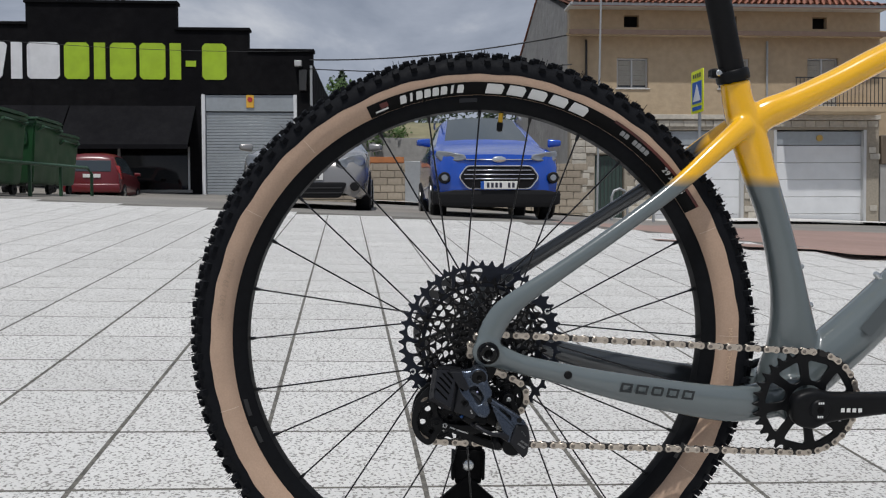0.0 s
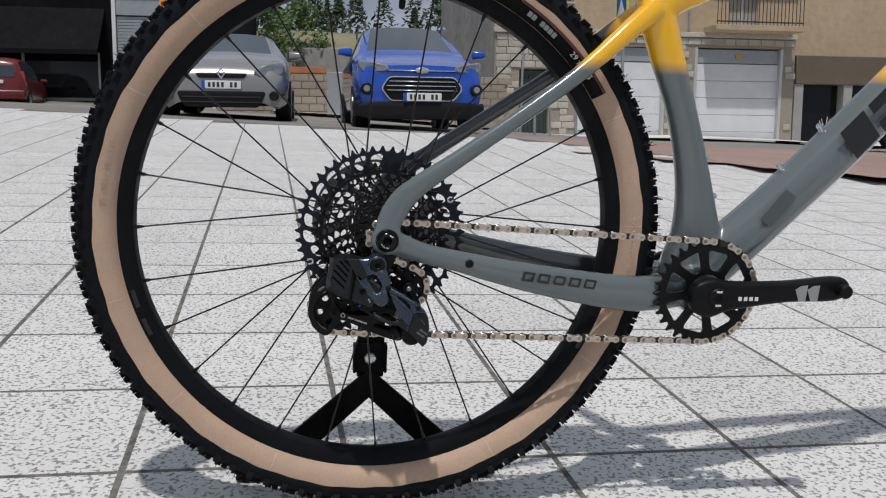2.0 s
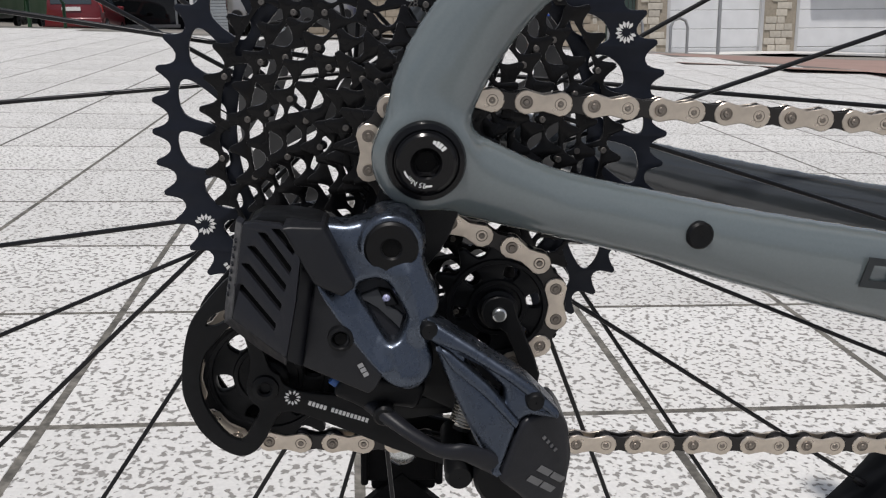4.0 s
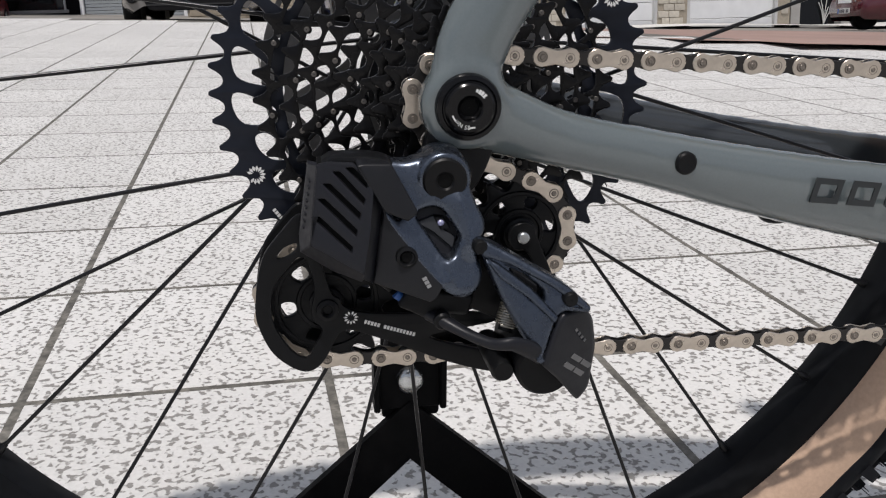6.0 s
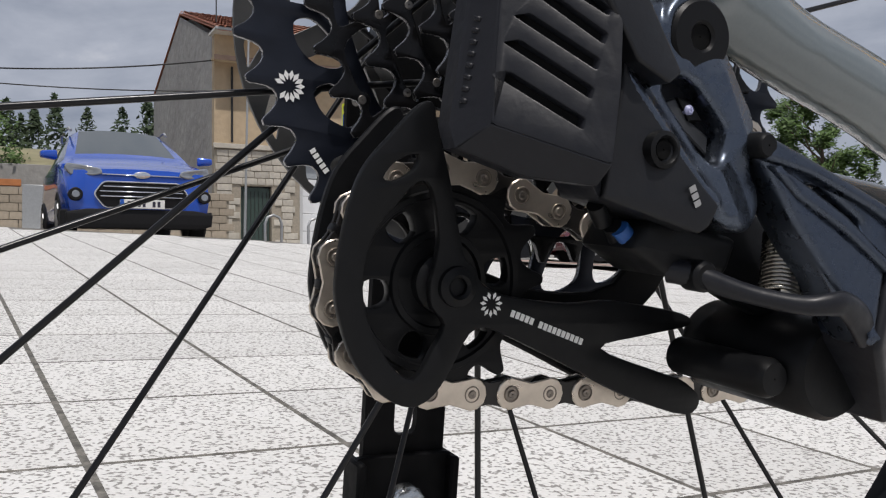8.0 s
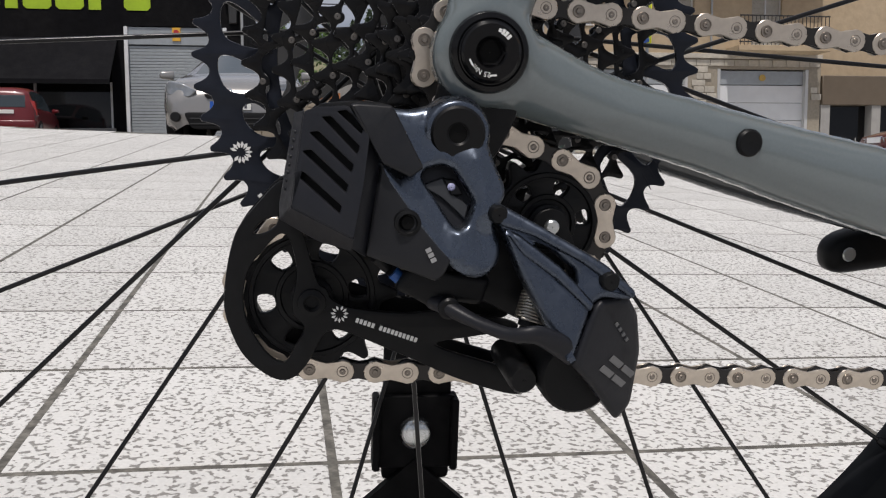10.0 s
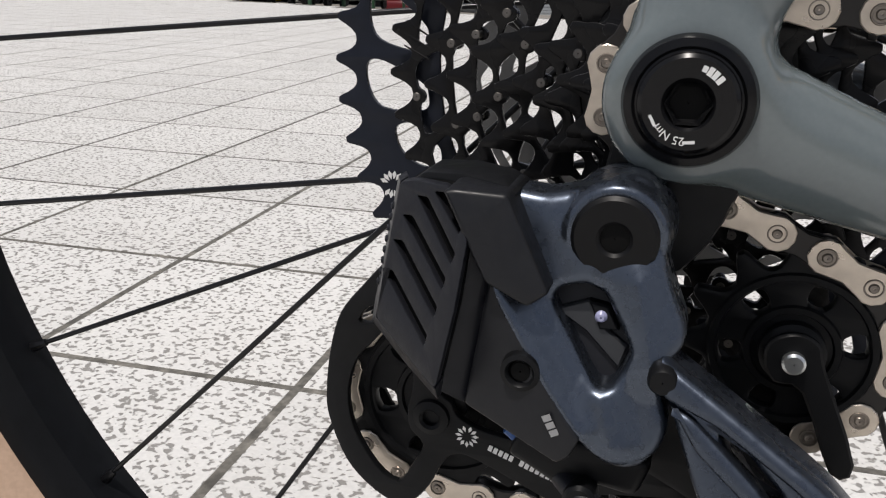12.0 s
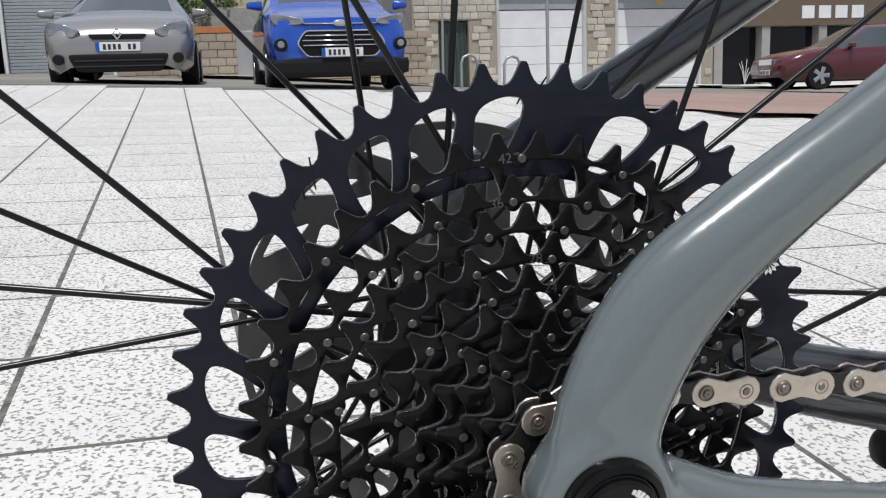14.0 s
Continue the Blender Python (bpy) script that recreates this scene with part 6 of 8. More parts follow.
car("blue compact SUV with chrome grille parked facing the plaza", M["car_blue"], place(1.55, 11.60, 1.5, 0.0) @ Matrix.Diagonal((1.07, 1.0, 1.05, 1.0)),
    [(0.0, 0.26, 0.54, 0.74, 0.70, 0.62), (0.05, 0.22, 0.72, 0.88, 0.82, 0.74), (0.30, 0.22, 0.90, 0.96, 0.885, 0.80), (1.05, 0.26, 1.04, 1.10, 0.885, 0.78), (1.25, 0.26, 1.08, 1.20, 0.885, 0.74), (2.05, 0.26, 1.08, 1.62, 0.885, 0.60), (2.9, 0.26, 1.08, 1.63, 0.885, 0.60), (3.6, 0.26, 1.10, 1.56, 0.87, 0.58), (3.95, 0.30, 1.05, 1.16, 0.84, 0.68), (4.0, 0.40, 0.85, 0.95, 0.78, 0.70)],
    (3, 7), (4, 5), (7, 8), 1.77, (0.78, 3.25), 0.335, suv_extra)


def estate_extra(t):
    for sx in (-1, 1):
        lens(t, "headlight", [(0.42, 0.70), (0.62, 0.80), (0.80, 0.84), (0.85, 0.76), (0.82, 0.66), (0.52, 0.61)], -0.012, 0.2, M["lamp_glass"], sx)
        bm = bmesh.new()
        disc(bm, -0.045, 0.1, 0.065, (sx * 0.70, 0.36), 20, 0.01)
        part("fog_lamp", bm, M["car_black"], t, smooth=40)
        mirror(t, sx * 1.0, 1.25, 1.02, M["car_silver"])
    plate("lower_grille", [rounded([(-0.60, 0.42), (0.60, 0.42), (0.50, 0.20), (-0.50, 0.20)], 0.06)], -0.03, 0.1, M["car_black"], t, 0.012, 2)
    for z in (0.27, 0.34):
        boxed("grille_bar", (-0.52, -0.04, z - 0.008), (0.52, -0.028, z + 0.008), M["iron"], t)
    plate("upper_grille", [rounded([(-0.34, 0.66), (0.34, 0.66), (0.30, 0.60), (-0.30, 0.60)], 0.02)], -0.02, 0.1, M["car_black"], t, 0.006)
    plate("diamond_emblem", [[(0, 0.74), (0.06, 0.66), (0, 0.58), (-0.06, 0.66)], [(0, 0.71), (-0.035, 0.66), (0, 0.61), (0.035, 0.66)]], -0.04, -0.02, M["chrome"], t, 0.004)
    front_plate(t, 0.505, -0.03)


car("grey metallic family car parked facing the plaza", M["car_silver"], place(-1.38, 12.70, 0, -0.05) @ Matrix.Diagonal((1.12, 1.0, 1.10, 1.0)),
    [(0.0, 0.26, 0.50, 0.60, 0.66, 0.55), (0.06, 0.20, 0.62, 0.72, 0.80, 0.66), (0.35, 0.18, 0.80, 0.86, 0.89, 0.74), (1.15, 0.20, 0.92, 1.0, 0.90, 0.74), (1.45, 0.20, 0.95, 1.06, 0.90, 0.72), (2.35, 0.20, 0.95, 1.42, 0.90, 0.58), (3.2, 0.20, 0.95, 1.43, 0.90, 0.57), (4.1, 0.22, 0.95, 1.20, 0.88, 0.58), (4.6, 0.28, 0.88, 0.98, 0.84, 0.70), (4.68, 0.38, 0.7, 0.82, 0.78, 0.7)],
    (3, 7), (4, 5), (6, 7), 1.81, (0.9, 3.6), 0.32, estate_extra)


def hatch_extra(t):
    for sx in (-1, 1):
        lens(t, "tail_light", [(0.60, 1.12), (0.80, 1.12), (0.86, 0.70), (0.66, 0.72)], -0.03, 0.25, M["tail_red"], sx)
        mirror(t, sx * 0.95, 2.5, 0.98, M["car_red"])
    boxed("rear_glass", (-0.58, -0.012, 0.92), (0.58, 0.03, 1.28), M["car_glass"], t, 0.02)
    boxed("number_plate", (-0.26, -0.03, 0.74), (0.26, -0.01, 0.85), M["plate_white"], t, 0.004)
    boxed("bumper", (-0.84, -0.10, 0.28), (0.84, 0.2, 0.55), M["car_red"], t, 0.05, seg=3)


hatch = [(0.0, 0.30, 0.86, 1.30, 0.80, 0.62), (0.15, 0.26, 0.90, 1.46, 0.84, 0.62), (0.6, 0.24, 0.92, 1.52, 0.86, 0.62), (1.6, 0.24, 0.92, 1.54, 0.86, 0.62), (2.2, 0.24, 0.93, 1.46, 0.86, 0.62), (2.95, 0.24, 0.93, 1.02, 0.86, 0.70), (3.6, 0.26, 0.80, 0.88, 0.84, 0.70), (3.75, 0.34, 0.6, 0.7, 0.74, 0.62)]
car("dark red hatchback seen from behind near the shop", M["car_red"], place(-8.55, 24.6, 6) @ Matrix.Scale(0.93, 4), hatch, (1, 5), (4, 5), (9, 9), 1.7, (0.65, 3.0), 0.30, hatch_extra)
car("dark red hatchback parked behind the waste bins", M["car_red"], place(-14.3, 24.0, -20), hatch, (1, 5), (4, 5), (9, 9), 1.7, (0.65, 3.0), 0.30, hatch_extra)


def city_extra(t):
    for sx in (-1, 1):
        lens(t, "headlight", [(0.45, 0.72), (0.78, 0.82), (0.82, 0.66), (0.50, 0.60)], -0.01, 0.3, M["lamp_glass"], sx)
        mirror(t, sx * 0.95, 1.15, 0.98, M["car_yellow"])


def cab_extra(t):
    city_extra(t)
    for sx in (-1, 1):
        plate("white_door_panel", [rounded([(0.95, 0.30), (0.95, 0.90), (3.05, 0.92), (3.45, 0.70), (3.55, 0.52), (3.5, 0.30)], 0.05)], -0.004, 0.004, M["car_white"], t).matrix_basis = pose(sx * 0.853, 0, 0, 0, 0, 90)
        plate("side_stripe", [[(1.1, 0.46), (1.1, 0.50), (3.3, 0.62), (3.3, 0.50)]], -0.003, 0.003, M["galv"], t).matrix_basis = pose(sx * 0.860, 0, 0, 0, 0, 90)
        boxed("tail_light", (sx * 0.72 - 0.10, 3.72, 0.70), (sx * 0.72 + 0.10, 3.92, 0.98), M["tail_red"], t, 0.03)
    boxed("roof_panel", (-0.52, 1.95, 1.515), (0.52, 3.40, 1.545), M["car_white"], t, 0.012)
    plate("roof_sign", [[(2.2, 1.54), (2.45, 1.72), (2.75, 1.72), (3.0, 1.54)]], -0.40, 0.40, M["car_white"], t, 0.01).matrix_basis = pose(0, 0, 0, 0, 0, 90)


city = [(0.0, 0.30, 0.55, 0.66, 0.70, 0.58), (0.1, 0.24, 0.66, 0.76, 0.80, 0.66), (0.6, 0.22, 0.86, 0.92, 0.845, 0.72), (1.15, 0.22, 0.93, 1.0, 0.85, 0.72), (1.85, 0.22, 0.93, 1.44, 0.85, 0.60), (2.9, 0.22, 0.93, 1.50, 0.85, 0.60), (3.5, 0.24, 0.94, 1.45, 0.85, 0.60), (3.85, 0.26, 0.90, 1.02, 0.82, 0.66), (3.95, 0.36, 0.7, 0.8, 0.76, 0.66)]
car("yellow and white small car in the street", M["car_yellow"], place(-13.55, 17.9, -88, -0.06), city, (2, 6), (3, 4), (6, 7), 1.7, (0.75, 3.2), 0.31, cab_extra)


def sedan_extra(t):
    for sx in (-1, 1):
        lens(t, "headlight", [(0.36, 0.70), (0.74, 0.72), (0.76, 0.60), (0.40, 0.58)], -0.01, 0.2, M["lamp_glass"], sx)
        mirror(t, sx * 0.95, 1.5, 0.95, M["car_maroon"])
    boxed("grille", (-0.30, -0.02, 0.58), (0.30, 0.05, 0.72), M["chrome"], t, 0.01)
    front_plate(t, 0.42, -0.02)


sedan = [(0.0, 0.30, 0.56, 0.66, 0.74, 0.62), (0.08, 0.22, 0.66, 0.74, 0.84, 0.70), (0.5, 0.20, 0.80, 0.86, 0.87, 0.76), (1.3, 0.20, 0.88, 0.94, 0.87, 0.74), (2.1, 0.20, 0.90, 1.38, 0.87, 0.58), (2.9, 0.20, 0.90, 1.40, 0.87, 0.58), (3.7, 0.20, 0.90, 1.0, 0.87, 0.70), (4.3, 0.26, 0.88, 0.94, 0.84, 0.72), (4.4, 0.36, 0.7, 0.8, 0.78, 0.7)]
car("dark maroon saloon parked along the kerb", M["car_maroon"], place(12.05, 17.6, -97), sedan, (3, 6), (3, 4), (5, 6), 1.74, (0.85, 3.4), 0.31, sedan_extra)
for k, (x, y, ma, lab) in enumerate(((24.5, 29, "car_blue", "blue small car parked far along the street"), (28.0, 29.5, "car_blue", "blue small car parked far along the street"), (31.5, 30, "car_silver", "grey small car parked far along the street"), (35.0, 30.5, "car_white", "white small car parked far along the street"))):
    car(lab, M[ma], place(x, y, -80, 0), city, (2, 6), (3, 4), (6, 7), 1.7, (0.75, 3.2), 0.31)


# ---------------------------------------------------------------- waste bins
def waste_bin(m, label, w=1.36, d=1.05, h=1.22):
    thing = empty("waste_bin", label, "waste bin", m, "waste bins")
    bm = bmesh.new()
    rows = []
    for z, f in ((0.16, 0.86), (0.24, 0.90), (h - 0.08, 1.0), (h - 0.08, 1.04), (h, 1.04)):
        rows.append([bm.verts.new((sx * w / 2 * f, sy * d / 2 * f, z)) for sx, sy in ((-1, -1), (1, -1), (1, 1), (-1, 1))])
    for a, b in zip(rows, rows[1:]):
        for k in range(4):
            bm.faces.new((a[k], a[(k + 1) % 4], b[(k + 1) % 4], b[k]))
    bm.faces.new(list(reversed(rows[0])))
    bm.faces.new(rows[-1])
    bmesh.ops.bevel(bm, geom=list(bm.edges), offset=0.02, segments=2, affect="EDGES")
    part("bin_body", bm, M["bin_green"], thing, smooth=40)
    bm = bmesh.new()
    rows = []
    for k in range(7):
        a = math.pi * k / 6
        rows.append([bm.verts.new((sx * w / 2 * 1.06, -d / 2 * 1.06 * math.cos(a), h + 0.012 + 0.055 * math.sin(a) ** 0.5)) for sx in (-1, 1)])
    for a, b in zip(rows, rows[1:]):
        bm.faces.new((a[0], a[1], b[1], b[0]))
    for s in (0, 1):
        bm.faces.new([r[s] for r in (rows if s else list(reversed(rows)))])
    bmesh.ops.recalc_face_normals(bm, faces=bm.faces)
    part("lid", bm, M["bin_green"], thing, smooth=30)
    for sx in (-1, 1):
        for sy in (-1, 1):
            bm = bmesh.new()
            revolve(bm, [(-0.03, 0.02), (-0.03, 0.09), (0.03, 0.09), (0.03, 0.02)], 16, (sx * w * 0.38, sy * d * 0.36, 0.09), axis="x")
            part("castor", bm, M["car_black"], thing, smooth=40)
        bm = bmesh.new()
        tube(bm, [(sx * w * 0.5, -d * 0.36, h - 0.16), (sx * w * 0.56, -d * 0.36, h - 0.10), (sx * w * 0.56, d * 0.36, h - 0.10), (sx * w * 0.5, d * 0.36, h - 0.16)], 0.025, 8)
        part("lift_trunnion", bm, M["bin_grey"], thing, smooth=60)
        boxed("lid_grip", (sx * w * 0.30 - 0.13, -d * 0.60, h - 0.16), (sx * w * 0.30 + 0.13, -d * 0.585, h - 0.13), M["bin_green"], thing, 0.006)
        for gx in (-0.13, 0.11):
            boxed("grip_side", (sx * w * 0.30 + gx, -d * 0.60, h - 0.13), (sx * w * 0.30 + gx + 0.02, -d * 0.52, h - 0.01), M["bin_green"], thing, 0.005)
        boxed("front_rib", (sx * w * 0.30 - 0.14, -d * 0.515, h - 0.42), (sx * w * 0.30 + 0.14, -d * 0.49, h - 0.20), M["bin_green"], thing, 0.015)
    boxed("lid_flange", (-w * 0.535, -d * 0.565, h - 0.005), (w * 0.535, -d * 0.52, h + 0.035), M["bin_grey"], thing, 0.010)
    # flat black plate: darkness of an opening put into its colour
    plate("pocket", [[(-w * 0.14, h - 0.40), (-w * 0.16, h - 0.14), (w * 0.10, h - 0.14), (w * 0.04, h - 0.24)]], -d * 0.512, -d * 0.480, M["deep"], thing, 0.006)
    plate("fill_slot", [rounded([(-w * 0.25, h - 0.80), (-w * 0.25, h - 0.58), (w * 0.02, h - 0.58), (w * 0.02, h - 0.80)], 0.03)], -d * 0.492, -d * 0.470, M["bin_grey"], thing, 0.008)
    boxed("faded_label", (-w * 0.32, -d * 0.505, h - 0.56), (w * 0.16, -d * 0.485, h - 0.47), mat("faded_label", (0.16, 0.08, 0.05), 0.7, grain=0.4, scale=20), thing, 0.004)
    return thing


waste_bin(place(-6.48, 12.6, -3), "dirty green wheeled waste bin with a closed lid")
waste_bin(place(-6.62, 14.45, -2), "green wheeled waste bin behind another bin", 1.36, 1.05, 1.22)
waste_bin(place(-6.86, 16.3, -4), "smaller green wheeled waste bin at the row's end", 1.20, 0.95, 1.08)
rail = empty("guard_rail", "dark green tubular rail round the waste bins", "railing")
bm = bmesh.new()
pts = [(-5.72, 11.8, 0), (-5.72, 11.8, 0.42), (-5.70, 11.9, 0.52), (-5.62, 15.4, 0.52), (-5.60, 15.6, 0.42), (-5.60, 15.6, 0)]
tube(bm, [(x, y, road_height(x, y) + z) for x, y, z in pts], 0.03, 10)
part("rail_tube", bm, M["bin_grey"], rail, smooth=60)
for f in (0.3, 0.65):
    x, y = -5.70 + 0.08 * f, 11.9 + 3.5 * f
    boxed("post", (x - 0.025, y - 0.025, road_height(x, y)), (x + 0.025, y + 0.025, road_height(x, y) + 0.5), M["bin_grey"], rail, 0.005)
recycling = empty("recycling_container", "tall blue recycling container beside the street", "container", place(-9.75, 12.9, -6))
boxed("container_body", (-1.1, -0.7, 0.06), (1.0, 0.7, 1.36), M["blue_bin"], recycling, 0.03, seg=2)
boxed("container_roof", (-1.12, -0.72, 1.34), (1.02, 0.72, 1.40), M["blue_bin"], recycling, 0.02)
boxed("container_foot", (-1.0, -0.6, 0), (0.9, 0.6, 0.08), M["car_black"], recycling)

# ---------------------------------------------------------------- the black shop
shop = empty("shop_building", "black rendered single-storey shop with a stepped parapet", "building")
SYF = 28.5
steps = [(-16.2, 6.49), (-14.08, 6.49), (-14.08, 7.19), (-11.88, 7.19), (-11.88, 7.91), (-7.01, 7.91), (-7.01, 7.05), (-4.65, 7.05), (-4.65, 6.36), (-2.52, 6.36), (-2.52, 0.9)]
win_hole = [(-14.2, 1.75), (-14.2, 4.3), (-6.62, 4.3), (-6.62, 1.75)]
front = [(-16.2, 0.9)] + [(-6.18, 0.9), (-6.18, 4.95), (-3.08, 4.95), (-3.08, 0.9), (-2.52, 0.9)] + list(reversed(steps[:-1]))
plate("wall", [front, win_hole], SYF, SYF + 0.3, M["black_wall"], shop)
boxed("side_wall", (-2.82, SYF + 0.302, 0.8), (-2.52, SYF + 14, 6.0), M["black_wall"], shop)
boxed("side_wall", (-16.2, SYF + 0.302, 0.8), (-15.9, SYF + 14, 6.3), M["black_wall"], shop)
boxed("back_wall", (-16.2, SYF + 14, 0.8), (-2.52, SYF + 14.3, 6.3), M["black_wall"], shop)
boxed("roof", (-15.9, SYF + 0.3, 5.7), (-2.82, SYF + 14, 5.9), M["grey_wall"], shop)
for (x0, z0), (x1, z1) in zip(steps[:-1:2], steps[1:-1:2]):
    boxed("coping", (x0 - 0.05, SYF - 0.06, z0), (x1 + 0.05, SYF + 0.36, z0 + 0.10), M["black_wall"], shop, 0.01)
# roller shutter of separate slats, under a box
shutter = new("roller_shutter")
shutter.parent = shop
for k in range(30):
    z = 1.42 + k * 0.098
    boxed("slat", (-6.10, SYF + 0.10, z), (-3.16, SYF + 0.125, z + 0.088), M["shutter"], shutter, 0.008)
boxed("shutter_box", (-6.16, SYF + 0.05, 4.38), (-3.10, SYF + 0.3, 4.93), M["shutter"], shop, 0.01)
for x in (-6.17, -3.13):
    boxed("guide_rail", (x - 0.05, SYF - 0.03, 1.35), (x + 0.06, SYF + 0.12, 4.93), M["white_paint"], shop, 0.005)
boxed("no_parking_sign", (-4.75, SYF + 0.01, 4.50), (-4.50, SYF + 0.04, 4.92), mat("sign_orange", (0.75, 0.42, 0.05), 0.5), shop, 0.004)
bm = bmesh.new()
disc(bm, SYF - 0.002, SYF + 0.012, 0.085, (-4.625, 4.77), 20)
part("sign_disc", bm, M["tail_red"], shop)
# shop window, mullions and what glints inside
boxed("window_pane", (-14.2, SYF + 0.14, 1.75), (-6.62, SYF + 0.16, 4.3), M["shopglass"], shop)
for x in (-14.2, -12.3, -10.4, -9.0, -6.70):
    boxed("mullion", (x, SYF + 0.06, 1.75), (x + 0.07, SYF + 0.2, 3.2), M["alu"], shop)
boxed("window_sill", (-14.3, SYF - 0.06, 1.66), (-6.55, SYF + 0.3, 1.76), M["grey_wall"], shop, 0.01)
# awning
awning = new("awning")
awning.parent = shop
for x0, x1 in ((-13.85, -10.52), (-10.48, -6.42)):
    bm = bmesh.new()
    pts = [(SYF - 0.02, 4.55), (SYF - 1.25, 3.16), (SYF - 1.25, 3.02), (SYF - 1.21, 3.02), (SYF - 1.21, 3.14), (SYF - 0.02, 4.48)]
    a = [bm.verts.new((x0, y, z)) for y, z in pts]
    b = [bm.verts.new((x1, y, z)) for y, z in pts]
    for k in range(6):
        bm.faces.new((a[k], a[(k + 1) % 6], b[(k + 1) % 6], b[k]))
    bm.faces.new(a), bm.faces.new(b)
    bmesh.ops.recalc_face_normals(bm, faces=bm.faces)
    part("awning_cloth", bm, M["awning"], awning)
# painted sign: plain blocks in white and lime
def sign_block(name, loops, material):
    plate(name, loops, SYF - 0.02, SYF - 0.004, material, shop)


z0, z1 = 5.42, 6.62
H = z1 - z0
def blk(x0, x1, a=0.0, b=1.0):
    return [(x0, z0 + a * H), (x1, z0 + a * H), (x1, z0 + b * H), (x0, z0 + b * H)]


W_, L_ = M["white_paint"], M["lime"]


def slab(x0, x1, lean=0.0):
    """A plain slab over the sign's whole height with its corners cut."""
    c = 0.10 if x1 - x0 > 0.5 else 0.0
    return [(x0, z0 + c), (x0 + lean, z1 - c), (x0 + lean + c, z1), (x1 - c, z1), (x1, z1 - c), (x1 - lean, z0 + c), (x1 - lean - c, z0), (x0 + c, z0)] if c else blk(x0, x1)


for x0, x1, ma in ((-13.55, -12.48, W_), (-12.36, -12.0, W_), (-11.85, -10.80, W_), (-10.66, -9.85, L_), (-9.70, -9.33, L_), (-9.18, -8.34, L_), (-8.22, -7.38, L_), (-7.24, -6.87, L_), (-6.18, -5.38, L_)):
    sign_block("sign_shape", [slab(x0, x1, 0.16 if x0 < -13 else 0.0)], ma)
sign_block("sign_shape", [blk(-6.72, -6.38, 0.36, 0.52)], L_)
plate("painted_panel", [rounded([(-15.84, 4.54), (-15.70, 5.04), (-14.95, 5.23), (-15.09, 4.58)], 0.12)], SYF - 0.015, SYF - 0.004, mat("dark_panel", (0.04, 0.04, 0.045), 0.7), shop)
bm = bmesh.new()
disc(bm, SYF - 0.022, SYF - 0.012, 0.22, (-15.42, 4.84), 6)
part("painted_badge", bm, W_, shop)
# floodlight, pipe and box at the corner
boxed("wall_box", (-2.98, SYF - 0.18, 5.05), (-2.72, SYF - 0.02, 5.75), M["iron"], shop, 0.02)
boxed("floodlight", (-3.12, SYF - 0.25, 5.85), (-2.88, SYF - 0.02, 6.05), M["alu"], shop, 0.02)
boxed("downpipe", (-2.62, SYF - 0.10, 1.2), (-2.54, SYF - 0.02, 5.9), M["galv"], shop, 0.01)
# bicycle outline that stands on the parapet
roof_bike = empty("rooftop_bicycle", "small dark display bicycle standing on the shop's parapet", "bicycle", pose(-9.38, SYF + 0.1, 8.01))
for x in (-0.50, 0.50):
    bm = bmesh.new()
    revolve(bm, [(-0.02, 0.29), (-0.02, 0.33), (0.02, 0.33), (0.02, 0.29)], 32, (x, 0, 0.33))
    part("wheel", bm, M["iron"], roof_bike)
    bm = bmesh.new()
    for k in range(8):
        a = math.pi * k / 8
        tube(bm, [(x + 0.3 * math.cos(a), 0, 0.33 + 0.3 * math.sin(a)), (x - 0.3 * math.cos(a), 0, 0.33 - 0.3 * math.sin(a))], 0.003, 4)
    tagged(part("wheel_spokes", bm, M["iron"], roof_bike), kind="stuff")
bm = bmesh.new()
for a, b in (((-0.5, 0.33), (-0.06, 0.30)), ((-0.06, 0.30), (0.34, 0.66)), ((0.34, 0.66), (-0.14, 0.62)), ((-0.14, 0.62), (-0.5, 0.33)), ((-0.06, 0.30), (-0.20, 0.86)), ((0.5, 0.33), (0.32, 0.80))):
    tube(bm, [(a[0], 0, a[1]), (b[0], 0, b[1])], 0.02, 6)
part("frame", bm, M["iron"], roof_bike)
boxed("saddle", (-0.34, -0.06, 0.85), (-0.10, 0.06, 0.90), M["iron"], roof_bike, 0.015)
boxed("handlebar", (0.24, -0.3, 0.80), (0.34, 0.3, 0.83), M["iron"], roof_bike, 0.01)

# ---------------------------------------------------------------- white buildings at the street's upper end
hall = empty("white_workshop", "white rendered workshop with a dark lettered fascia", "building")
boxed("wall", (-24, 9, 0.4), (-13.55, 23.2, 4.85), M["white_wall"], hall)
boxed("parapet_edge", (-24.1, 8.9, 4.85), (-13.45, 23.3, 4.93), M["galv"], hall, 0.01)
boxed("fascia", (-13.548, 15, 3.96), (-13.40, 23.15, 4.60), M["white_paint"], hall, 0.01)
for k in range(10):
    y = 20.92 + k * 0.205
    boxed("fascia_character", (-13.398, y, 4.13), (-13.388, y + 0.15, 4.44), M["sign_navy"], hall)
boxed("fascia_emblem", (-13.398, 20.3, 4.0), (-13.386, 20.78, 4.56), M["lime"], hall)
boxed("fascia_edge", (-13.396, 23.03, 3.97), (-13.384, 23.15, 4.59), M["sign_navy"], hall)
boxed("notice", (-13.548, 21.0, 3.33), (-13.50, 22.2, 3.72), M["bin_green"], hall)
boxed("corner_pipe", (-13.60, 23.22, 0.8), (-13.44, 23.36, 4.8), M["galv"], hall, 0.02)
boxed("shop_door", (-13.548, 16, 1.0), (-13.52, 19.5, 3.1), M["shopglass"], hall)
